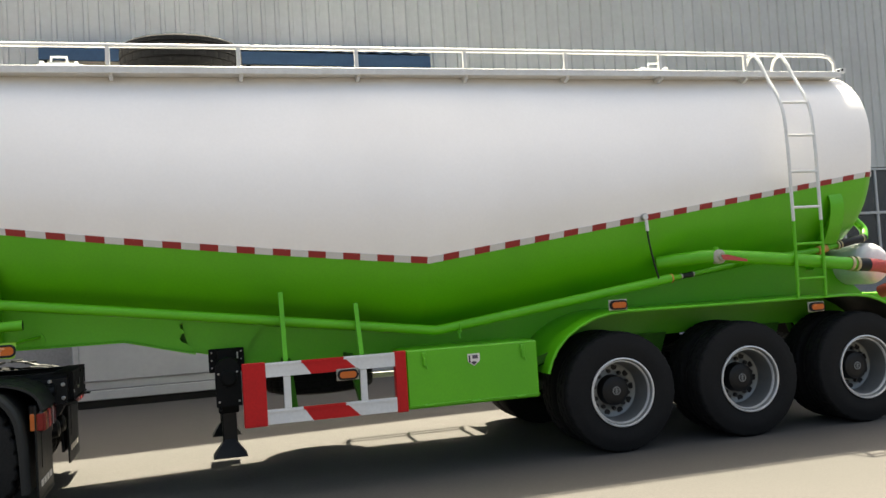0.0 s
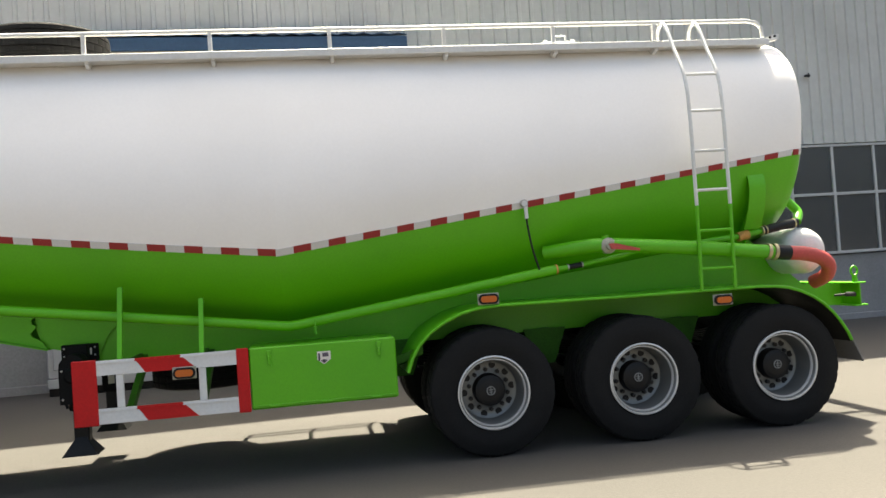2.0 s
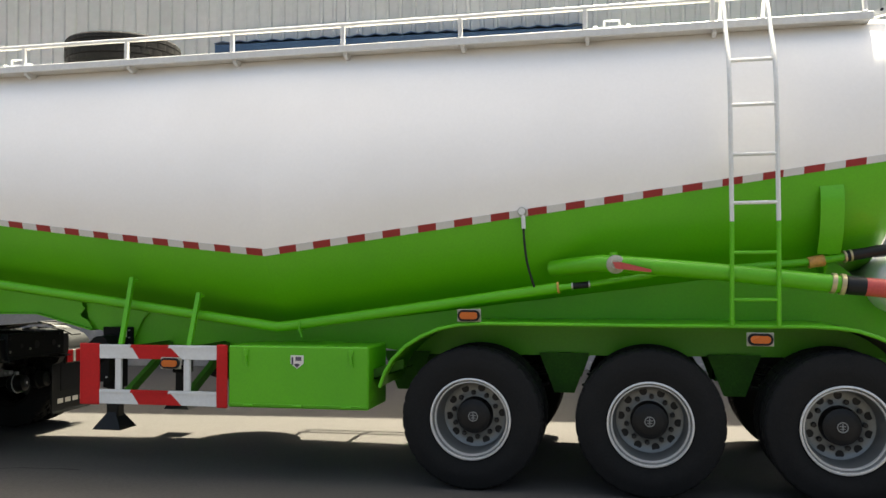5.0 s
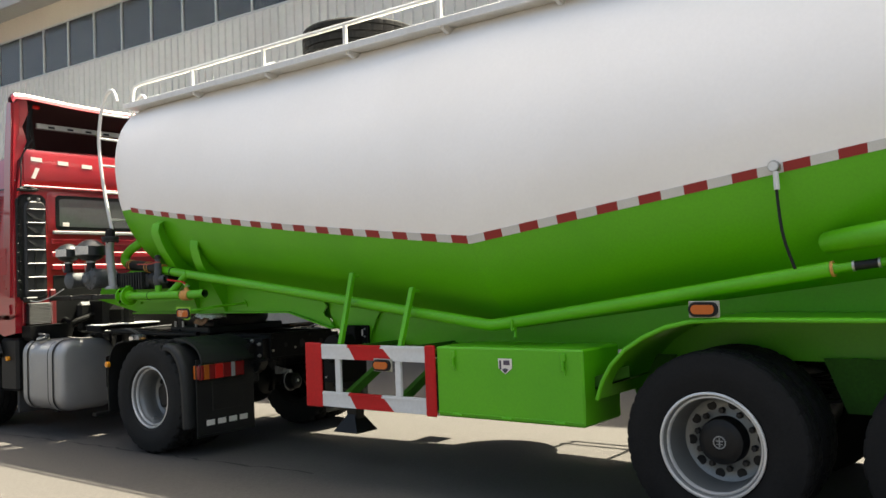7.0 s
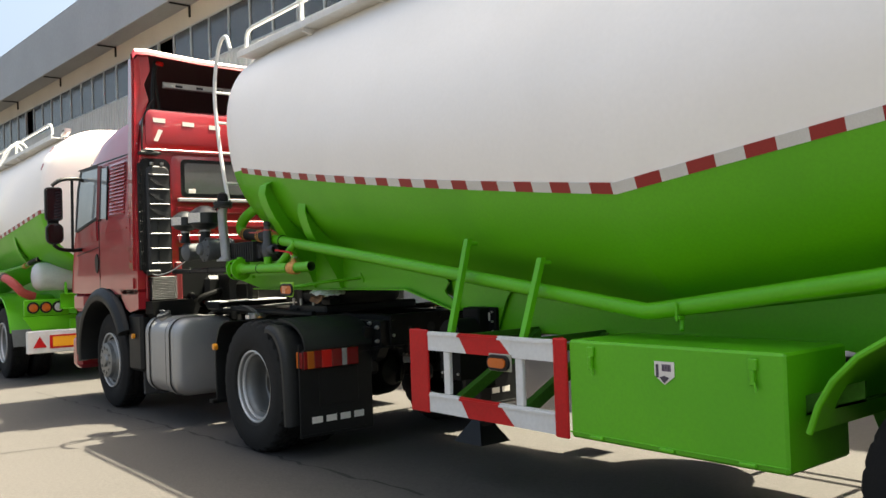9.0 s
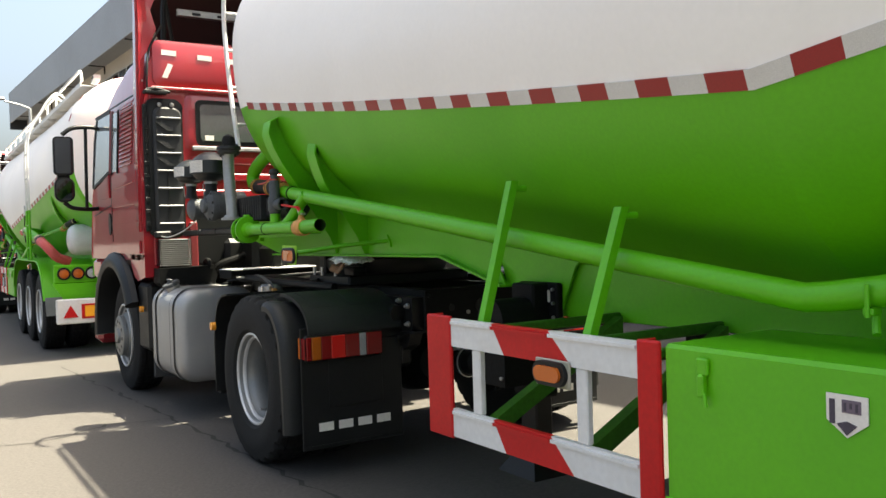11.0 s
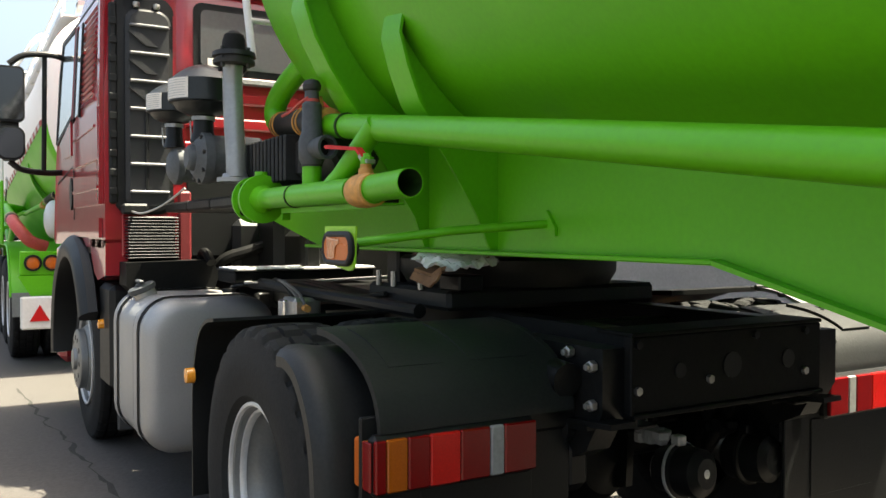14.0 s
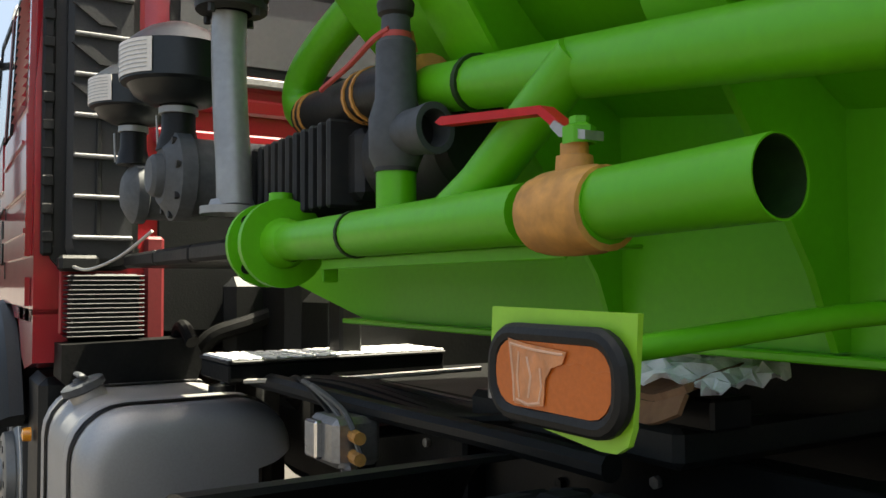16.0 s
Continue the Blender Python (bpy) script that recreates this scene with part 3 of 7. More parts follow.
def tank_section(x):
    """Centre height, half width, half height of the tank at x."""
    k = (VX - x) / (VX - FRONT) if x < VX else (x - VX) / (REAR - VX)
    bottom = 1.07 + 0.55 * k
    rz = (TOP - bottom) / 2
    ry = 1.25 - 0.215 * k
    return bottom + rz, ry, rz, k


def shoulder(k):
    """Fullness of the tank's upper half: squarer in the middle than at the ends."""
    w = max(0.0, 1 - min(k, 1) ** 4)
    return 4.0 * w + 2.45 * (1 - w)


def tank_point(x, a):
    """Point of the tank's skin; a = 0 at the top, rising towards the near side."""
    zc, ry, rz, k = tank_section(x)
    ca, sa = math.cos(a), math.sin(a)
    e = 2 / (2.25 if ca < 0 else shoulder(k))
    dz = rz * math.copysign(abs(ca) ** e, ca)
    dy = ry * math.copysign(abs(sa) ** e, sa)
    if ca > 0:
        u = dz / rz
        dy *= 1 - 0.376 * (1 - min(k, 1) ** 4) * u * u / (u + 0.06)
    lean = (-0.20 if x < VX else 0.10) * max(k, 0) ** 6
    return Vector((x + lean * dz, -dy, zc + dz))


def tape_z(x):
    if x > VX:
        return 1.802 + 0.628 * (x - VX) / (REAR - VX)
    k = (VX - x) / (VX - FRONT)
    return 1.802 + 0.560 * k - 0.112 * k * (1 - k)


def tape_angle(x):
    zc, ry, rz, k = tank_section(x)
    c = max(-1, min(1, (tape_z(x) - zc) / rz))
    return math.acos(math.copysign(abs(c) ** ((2.25 if c < 0 else shoulder(k)) / 2), c))


def outward(x, a):
    e = 0.002
    n = (tank_point(x + e, a) - tank_point(x - e, a)).cross(tank_point(x, a + e) - tank_point(x, a - e)).normalized()
    return n if n.y * math.sin(a) <= 0 else -n


REAR_DISH = [(0.06, 0.012), (0.105, 0.045), (0.14, 0.095), (0.165, 0.16), (0.185, 0.26), (0.20, 0.42), (0.212, 0.65), (0.216, 0.995)]


def tank_shape(upper):
    """Upper (white) or lower (green) half of the tank with its dished ends."""
    sh = Shape()
    xs = [FRONT + (VX - FRONT) * i / 16 for i in range(17)] + [VX + (REAR - VX) * i / 16 for i in range(17)]
    m = 40
    rows = []
    # dished ends: shrink towards the middle while bulging out
    dish = [(0.0, 0.0), (0.16, 0.005), (0.205, 0.03), (0.235, 0.07), (0.26, 0.2), (0.285, 0.4), (0.30, 0.65), (0.305, 0.995)]

    def ring(x, out=0.0, shrink=0.0):
        zc, ry, rz, k = tank_section(x)
        a0 = tape_angle(x)
        pts = []
        for j in range(m + 1):
            a = (-a0 + 2 * a0 * j / m) if upper else (a0 + (2 * math.pi - 2 * a0) * j / m)
            p = tank_point(x, a)
            c = Vector((x, 0, zc))
            q = c + (p - c) * (1 - shrink)
            q.x += out
            pts.append(q)
        return pts

    for o, k in reversed(dish[1:]):
        rows.append(ring(FRONT, -(o - 0.0), k))
    rows += [ring(x) for x in xs]
    for o, k in REAR_DISH[:2]:
        rows.append(ring(REAR, o, k))
    verts = [p for r in rows for p in r]
    faces = []
    crease = len(dish) - 1 + 16
    for i in range(len(rows) - 1):
        if i == crease:
            continue  # the two halves meet in a welded crease
        for j in range(m):
            p, q = i * (m + 1) + j, (i + 1) * (m + 1) + j
            faces.append((p, p + 1, q + 1, q))
    sh.add(verts, faces)
    return sh.mesh("tank", 40)


def end_cap():
    """White dished rear end of the tank."""
    zc = tank_section(REAR)[0]
    rows, m = [], 72
    for o, k in REAR_DISH[1:]:
        ring = []
        for j in range(m):
            p = tank_point(REAR, 2 * math.pi * j / m) - Vector((REAR, 0, zc))
            q = Vector((REAR, 0, zc)) + p * (1 - k)
            ring.append((q.x + o, q.y, q.z))
        rows.append(ring + ring[:1])
    verts = [p for r in rows for p in r]
    faces = [(i * (m + 1) + j, i * (m + 1) + j + 1, (i + 1) * (m + 1) + j + 1, (i + 1) * (m + 1) + j) for i in range(len(rows) - 1) for j in range(m)]
    return Shape().add(verts, faces).mesh("end_cap", 40)


def marker_lamp(parent, x, y, z, w=0.17, h=0.085):
    lamp = part("marker_lamp", Shape().box((x - w / 2 - 0.005, y - 0.004, z - h / 2 - 0.005), (x + w / 2 + 0.005, y + 0.008, z + h / 2 + 0.005), 0.004), LAMP_PLATE, parent, "oval orange side marker lamp on a pale plate")

    def oval(rx, rz, y0, y1):
        ring = [(x + (rx - rz) * (1 if math.cos(a) > 0 else -1) * (1 if abs(math.cos(a)) > 1e-6 else 0) + rz * math.cos(a), y0, z + rz * math.sin(a))
                for a in [2 * math.pi * k / 24 + 0.01 for k in range(24)]]
        return Shape().plate(ring, (0, y1 - y0, 0), abs(y1 - y0))

    part("gasket", oval(w / 2, h / 2, y - 0.004, y - 0.022), PLASTIC, lamp)
    part("lens", oval(w / 2 - 0.018, h / 2 - 0.016, y - 0.022, y - 0.032), LAMP_ORANGE, lamp)
    return lamp


def trailer(far=0.0):
    """The whole trailer; far lengthens the tank's rear overhang."""
    t = thing("tank_trailer", (0, 0, 0), "white and green bulk powder tank trailer with three axles", "trailer", "tank trailers")
    part("tank_upper", tank_shape(True), WHITE, t, "glossy white upper half of the tank")
    part("tank_lower", tank_shape(False), GREEN, t, "green lower half of the tank")
    part("end_cap", end_cap(), WHITE, t, "white dished end of the tank")
    # red and white reflective tape along the colour border
    x, i = FRONT + 0.02, 0
    edges = []
    while x < REAR - 0.03:
        edges.append(x)
        x += 0.142
    for i, xa in enumerate(edges):
        xb = min(xa + 0.142, REAR)
        steps = [xa, (xa + xb) / 2, xb]
        if xa < VX < xb:
            steps[1] = VX
        verts = []
        for px in steps:
            a = tape_angle(px)
            n = outward(px, a)
            lo, hi = tank_point(px, a + 0.0235), tank_point(px, a - 0.0235)
            verts += [lo - n * 0.004, hi - n * 0.004, hi + n * 0.006, lo + n * 0.006]
        faces = []
        for s in range(2):
            p, q = 4 * s, 4 * s + 4
            for e in range(4):
                g = (e + 1) % 4
                faces.append((p + e, p + g, q + g, q + e))
        faces += [(3, 2, 1, 0), (8, 9, 10, 11)]
        part("tape_strip", Shape().add(verts, faces), TAPE_RED if i % 2 == 0 else TAPE_WHITE, t)
    # the tape runs on over the rounded rear edge
    for i, ((o0, k0), (o1, k1)) in enumerate((((0.0, 0.0), REAR_DISH[0]), (REAR_DISH[0], REAR_DISH[1]))):
        zc = tank_section(REAR)[0]
        a = tape_angle(REAR)
        verts = []
        for o, k in ((o0, k0), ((o0 + o1) / 2, (k0 + k1) / 2 - 0.004), (o1, k1)):
            for grow in (-0.004, 0.006):
                for da in (0.0235, -0.0235):
                    p = tank_point(REAR, a + da) - Vector((REAR, 0, zc))
                    q = Vector((REAR, 0, zc)) + p * (1 - k + grow)
                    verts.append((q.x + o + max(grow, 0), q.y, q.z))
        faces = []
        for e in range(2):
            p, q = 4 * e, 4 * e + 4
            faces += [(p, p + 1, q + 1, q), (p + 1, p + 3, q + 3, q + 1), (p + 3, p + 2, q + 2, q + 3), (p + 2, p, q, q + 2)]
        faces += [(0, 2, 3, 1), (8, 9, 11, 10)]
        part("tape_strip", Shape().add(verts, faces), (TAPE_RED, TAPE_WHITE)[i], t)
    # red dashes round the rear rim
    for k in range(-4, 5) if far else ():
        a0 = 0.30 * k
        verts = []
        for a in (a0 - 0.05, a0, a0 + 0.05):
            for px in (REAR - 0.06, REAR - 0.015):
                p, n = tank_point(px, a), outward(px, a)
                if n.z * math.cos(a) < 0:
                    n = -n
                verts += [p - n * 0.004, p + n * 0.006]
        faces = []
        for s in range(2):
            p, q = 4 * s, 4 * s + 4
            faces += [(p, p + 1, q + 1, q), (p + 1, p + 3, q + 3, q + 1), (p + 3, p + 2, q + 2, q + 3), (p + 2, p, q, q + 2)]
        faces += [(0, 2, 3, 1), (8, 9, 11, 10)]
        part("rim_tape", Shape().add(verts, faces), TAPE_RED, t)
    # walkway and hand rail
    s = Shape()
    s.box((-6.45, -0.82, 3.485), (2.95 + far, -0.30, 3.50), 0.004)
    s.box((-6.45, -0.84, 3.475), (2.95 + far, -0.817, 3.535), 0.004)
    part("walkway", s, WHITE_STEEL, t, "white folded-steel walkway")
    s = Shape()
    s.box((-6.45, 0.30, 3.475), (2.95 + far, 0.80, 3.50), 0.004)
    s.box((-6.45, 0.797, 3.455), (2.95 + far, 0.82, 3.55), 0.004)
    part("walkway", s, WHITE_STEEL, t)
    posts = (-5.26, -4.19, -3.15, -2.14, -1.14, -0.14, 0.86, 1.82)
    rail = [(-6.30, -0.81, 3.55), (-6.29, -0.81, 3.65), (-6.25, -0.81, 3.695), (-6.16, -0.81, 3.708)] + [(px, -0.81, 3.708) for px in posts] + [(2.74 + far, -0.81, 3.708), (2.84 + far, -0.81, 3.69), (2.89 + far, -0.81, 3.64), (2.90 + far, -0.81, 3.55)]
    part("hand_rail", Shape().tube(rail, 0.019, 10), WHITE_STEEL, t)
    for px in posts:
        part("rail_post", Shape().box((px - 0.017, -0.827, 3.54), (px + 0.017, -0.793, 3.70), 0.004), WHITE_STEEL, t)
        s = Shape().plate([(px, -0.81, 3.484), (px, -0.81, 3.455), (px, -0.74, 3.43), (px, -0.60, 3.484)], (1, 0, 0), 0.03)
        part("bracket", s, WHITE_STEEL, t)
    # side ladder: white above, green below
    for lx in (1.885, 2.195):
        part("ladder_rail", Shape().tube([(lx, -1.275, 1.98)] + curve3([(lx, -1.275, 2.3), (lx, -1.272, 2.75), (lx, -1.23, 3.1), (lx, -1.05, 3.42), (lx, -0.95, 3.6), (lx, -0.86, 3.685), (lx, -0.76, 3.64), (lx, -0.70, 3.5)], 5), 0.016, 10), WHITE_STEEL, t)
        part("ladder_rail", Shape().tube([(lx - 0.01, -1.275, 1.25), (lx, -1.275, 1.978)], 0.016, 10), GREEN, t)
    for lz, ly, mat in ((3.13, -1.215, WHITE_STEEL), (2.8, -1.272, WHITE_STEEL), (2.45, -1.275, WHITE_STEEL), (2.11, -1.275, WHITE_STEEL), (1.76, -1.275, GREEN), (1.43, -1.275, GREEN)):
        part("rung", Shape().tube([(1.885, ly, lz), (2.195, ly, lz)], 0.013, 8), mat, t)
    # front ladder
    for ly in (-0.92, -0.55):
        part("ladder_rail", Shape().tube(curve3([(-6.55, ly, 2.12), (-6.70, ly, 2.6), (-6.79, ly, 3.1), (-6.75, ly, 3.42), (-6.64, ly, 3.64), (-6.50, ly, 3.68), (-6.42, ly, 3.55)], 5), 0.018, 10), WHITE_STEEL, t)
    for lz, lx in ((2.3, -6.61), (2.6, -6.70), (2.9, -6.757), (3.2, -6.788), (3.46, -6.735)):
        part("rung", Shape().tube([(lx, -0.92, lz), (lx, -0.55, lz)], 0.013, 8), WHITE_STEEL, t)
    # fittings on the roof
    for mx in (1.06, -4.62):
        man = part("manhole", Shape().revolve([(0.0, 0.29), (0.06, 0.29), (0.065, 0.27), (0.08, 0.26), (0.10, 0.18), (0.105, 0.0)], (mx, -0.12, 3.60), (0, 0, 1), 28), WHITE_STEEL, t, "white domed manhole lid")
        part("grab_handle", Shape().tube([(mx - 0.07, -0.36, 3.64), (mx - 0.06, -0.36, 3.73), (mx + 0.06, -0.36, 3.73), (mx + 0.07, -0.36, 3.64)], 0.012, 8), WHITE_STEEL, man)
        for k in range(6):
            a = k * math.pi / 3
            part("clamp", Shape().box((mx + 0.27 * math.cos(a) - 0.02, -0.12 + 0.27 * math.sin(a) - 0.02, 3.62), (mx + 0.27 * math.cos(a) + 0.02, -0.12 + 0.27 * math.sin(a) + 0.02, 3.69), 0.006), WHITE_STEEL, man)
    s = Shape().plate([(2.93 + far, -0.7, 3.52), (3.13 + far, -0.7, 3.56), (3.14 + far, -0.7, 3.61), (3.08 + far, -0.7, 3.61), (2.93 + far, -0.7, 3.55)], (0, 1, 0), 0.08)
    bracket = part("bracket", s, WHITE_STEEL, t)
    for k in range(2):
        part("bolt", Shape().revolve([(0, 0.012), (-0.01, 0.012), (-0.011, 0)], (3.04 + far + 0.05 * k, -0.7, 3.578 + 0.01 * k), Y_AXIS, 8), CHASSIS, bracket)
    # gauge and hose on the flank
    g = part("gauge", Shape().revolve([(0.05, 0.03), (-0.01, 0.034), (-0.018, 0.03), (-0.018, 0.0)], (0.39, -1.14, 2.09), Y_AXIS, 20), STEEL, t, "round steel gauge")
    part("dial", Shape().revolve([(0, 0.025), (-0.006, 0.025), (-0.006, 0.0)], (0.39, -1.158, 2.09), Y_AXIS, 20), WHITE_STEEL, g)
    part("gauge_hose", Shape().tube(curve3([(0.40, -1.15, 2.05), (0.405, -1.155, 1.9), (0.43, -1.17, 1.7), (0.48, -1.16, 1.52)], 5), 0.009, 8), PLASTIC, t)
    part("gauge_stem", Shape().tube([(0.40, -1.15, 2.06), (0.403, -1.153, 1.96)], 0.016, 8), WHITE_STEEL, t)
    # air pipe in a V along the side
    vp = [(-5.66, -0.925, 1.725), (-4.22, -0.96, 1.54), (-3.0, -0.99, 1.38), (-1.72, -1.02, 1.21), (-1.63, -1.02, 1.198), (-1.53, -1.022, 1.208), (-0.4, -1.05, 1.365), (0.64, -1.08, 1.513)]
    part("air_pipe", Shape().tube(vp, 0.042, 16), GREEN, t)
    part("air_pipe_tail", Shape().tube([(0.85, -1.08, 1.535), (1.3, -1.06, 1.60), (1.45, -0.98, 1.64)], 0.022, 10), GREEN, t)
    part("pipe_reducer", Shape().tube([(0.64, -1.08, 1.513), (0.68, -1.08, 1.517), (0.76, -1.08, 1.525)], 0.03, 12, True, [0.042, 0.024, 0.024]), GREEN, t)
    part("coupling", Shape().tube([(0.755, -1.08, 1.5245), (0.88, -1.08, 1.538)], 0.025, 12), PLASTIC, t)
    for cx in (0.752, 0.878):
        part("coupling_ring", Shape().tube([(cx, -1.08, 1.525 + (cx - 0.752) * 0.105), (cx + 0.012, -1.08, 1.526 + (cx - 0.752) * 0.105)], 0.029, 12), STEEL, t)
    part("clamp_ring", Shape().tube([(0.645, -1.08, 1.5135), (0.66, -1.08, 1.515)], 0.044, 14), BRASS, t)
    part("drain_cock", Shape().tube([(-1.42, -1.03, 1.20), (-1.42, -1.035, 1.14), (-1.41, -1.05, 1.115)], 0.011, 8).box((-1.435, -1.075, 1.165), (-1.405, -1.03, 1.185), 0.004).tube([(-1.42, -1.075, 1.245), (-1.42, -1.075, 1.16)], 0.007, 6), GREEN, t)
    # braces to the side guard
    for bx, bz in ((-2.93, 1.61), (-2.315, 1.48)):
        s = Shape()
        s.add([(bx + sx, y + sy, z) for y, z in ((-1.205, 1.05), (-1.045, bz)) for sx, sy in ((-0.018, -0.018), (0.018, -0.018), (0.018, 0.018), (-0.018, 0.018))],
              [(0, 1, 2, 3), (4, 5, 6, 7), (0, 1, 5, 4), (1, 2, 6, 5), (2, 3, 7, 6), (3, 0, 4, 7)])
        s.tube([(bx, -1.05, bz - 0.03), (bx + 0.008, -0.985, bz - 0.03)], 0.013, 8)
        part("brace", s, GREEN, t)
    # underrun side guard
    guard = new("side_guard")
    guard.parent = t
    tagged(guard, "red and white striped underrun side guard")

    def striped(z0, z1):
        tops, lows = [-3.095, -2.815, -2.475, -2.05], [-3.095, -2.737, -2.355, -2.05]
        for i, mat in enumerate((WHITE_STEEL, RED_PAINT, WHITE_STEEL)):
            a0, a1 = tops[i], tops[i + 1]
            s = Shape().plate([(a0, -1.255, z1), (a1, -1.255, z1), (lows[i + 1], -1.255, z0), (lows[i], -1.255, z0)], (0, 1, 0), 0.022)
            rib = Shape().plate([(a0 + 0.003, -1.262, z1 - 0.01), (a1 - 0.003, -1.262, z1 - 0.01), (a1 - 0.003, -1.262, z1 - 0.022), (a0 + 0.003, -1.262, z1 - 0.022)], (0, 1, 0), 0.02)
            s.add(rib.v, rib.f)
            part("rail_piece", s, mat, guard)

    striped(0.945, 1.058)
    striped(0.575, 0.69)
    for a, b in ((-3.275, -3.095), (-2.05, -1.957)):
        s = Shape().box((a, -1.262, 0.565), (b, -1.243, 1.068), 0.006)
        s.box((a, -1.243, 0.565), (a + 0.012, -1.18, 1.066), 0.004)
        part("end_plate", s, RED_PAINT, guard)
    for ux in (-2.93, -2.315):
        part("upright", Shape().box((ux - 0.028, -1.25, 0.69), (ux + 0.028, -1.222, 0.945), 0.005), WHITE_STEEL, guard)
    marker_lamp(guard, -2.447, -1.262, 0.915)
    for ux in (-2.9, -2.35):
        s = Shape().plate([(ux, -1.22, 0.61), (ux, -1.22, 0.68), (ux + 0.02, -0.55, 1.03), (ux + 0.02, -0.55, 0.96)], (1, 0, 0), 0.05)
        part("strut", s, GREEN_SHADED, guard)
        part("top_strut", Shape().box((ux - 0.01, -1.20, 1.0), (ux + 0.02, -0.5, 1.04), 0.006), GREEN_SHADED, guard)
    part("cross_strut", Shape().box((-3.2, -1.2, 1.0), (-2.0, -1.16, 1.035), 0.006), GREEN_SHADED, guard)
    # far side guard
    s = Shape()
    for z0, z1 in ((0.6, 0.66), (0.94, 1.0)):
        s.box((-2.1, 1.22, z0), (-0.75, 1.25, z1), 0.005)
    for ux in (-2.05, -1.4, -0.8):
        s.box((ux - 0.02, 1.2, 0.6), (ux + 0.02, 1.222, 1.05), 0.005)
        s.box((ux - 0.02, 0.5, 1.0), (ux + 0.02, 1.222, 1.05), 0.005)
    part("far_guard", s, WHITE_STEEL, t)
    # tool box
    tb = part("tool_box", Shape().box((-1.955, -1.245, 0.575), (-0.792, -0.74, 1.062), 0.012), GREEN, t, "green steel tool box with a badge and two latches")
    part("lid_seam", Shape().box((-1.955, -1.252, 0.60), (-0.79, -1.244, 0.608), 0.002), GREEN, tb)
    for hx in (-1.80, -0.93):
        part("latch", Shape().box((hx - 0.02, -1.262, 0.985), (hx + 0.02, -1.244, 1.035), 0.005).box((hx - 0.011, -1.27, 0.925), (hx + 0.011, -1.246, 0.99), 0.005).tube([(hx + 0.01, -1.262, 0.94), (hx + 0.018, -1.265, 0.90)], 0.006, 6), GREEN, tb)
    for hx in (-1.78, -1.37, -0.97):
        part("hinge", Shape().box((hx - 0.04, -1.262, 0.585), (hx + 0.04, -1.24, 0.603), 0.005), GREEN, tb)
    bz = 0.945
    badge = part("badge", Shape().plate([(-1.435, -1.247, bz + 0.055), (-1.305, -1.247, bz + 0.055), (-1.305, -1.247, bz - 0.02), (-1.37, -1.247, bz - 0.065), (-1.435, -1.247, bz - 0.02)], (0, -1, 0), 0.004), STICKER, tb, "pale shield-shaped badge")
    part("print", Shape().box((-1.425, -1.253, bz - 0.03), (-1.407, -1.25, bz + 0.04), 0.001), BADGE_DARK, badge)
    part("print", Shape().box((-1.385, -1.253, bz + 0.005), (-1.325, -1.25, bz + 0.042), 0.001), BADGE_MAUVE, badge)
    for k in range(3):
        part("print", Shape().box((-1.378 + 0.018 * k, -1.2545, bz + 0.010 + 0.008 * (k % 2)), (-1.370 + 0.018 * k, -1.252, bz + 0.034), 0.0008), BADGE_DARK, badge)
    part("print", Shape().plate([(-1.402, -1.251, bz - 0.028), (-1.37, -1.251, bz - 0.018), (-1.338, -1.251, bz - 0.028), (-1.37, -1.251, bz - 0.058)], (0, -1, 0), 0.002), BADGE_DARK, badge)
    badge.matrix_local = pose(-1.37 * 0.18, 0, bz * 0.14) @ Matrix.Diagonal((0.82, 1, 0.86, 1))
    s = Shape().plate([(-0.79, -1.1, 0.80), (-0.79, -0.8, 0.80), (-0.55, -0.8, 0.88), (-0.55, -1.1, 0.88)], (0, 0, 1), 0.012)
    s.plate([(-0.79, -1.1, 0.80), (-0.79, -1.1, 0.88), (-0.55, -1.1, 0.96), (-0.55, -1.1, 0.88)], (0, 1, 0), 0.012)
    part("step_bracket", s, GREEN_SHADED, t)
    # fenders, near and far
    prof = [(-0.70, 0.76), (-0.66, 0.87), (-0.60, 0.97), (-0.50, 1.07), (-0.38, 1.145), (-0.24, 1.205), (-0.08, 1.24), (0.10, 1.25), (1.3, 1.243), (2.40, 1.243), (2.56, 1.235), (2.70, 1.215), (2.82, 1.175), (2.93, 1.12), (3.03, 1.05), (3.11, 0.97), (3.18, 0.88), (3.235, 0.79), (3.27, 0.71)]
    for sgn in (-1, 1):
        ya, yb = sgn * 1.25, sgn * 0.516
        s = Shape().strip([(a, ya, b) for a, b in prof], [(a, yb, b) for a, b in prof], 0.008)
        s.tube([(a, ya, b) for a, b in prof], 0.014, 8)
        part("fender", s, GREEN, t)
        # added black sheet stands in for the shade under the fender's rear curve
        inner = [(a, b - 0.012) for a, b in prof if a > 2.3]
        part("fender_shade_sheet", Shape().strip([(a, ya - sgn * 0.012, b) for a, b in inner], [(a, yb, b) for a, b in inner], 0.006), SOOT, t)
        part("mud_flap", Shape().plate([(3.265, sgn * 1.24, 0.75), (3.265, sgn * 0.66, 0.75), (3.37, sgn * 0.66, 0.51), (3.37, sgn * 1.24, 0.51)], (1, 0, 0.4), 0.01), FLAP_PALE, t)
    marker_lamp(t, 0.0, -1.255, 1.31)
    marker_lamp(t, 2.06, -1.275, 1.155)
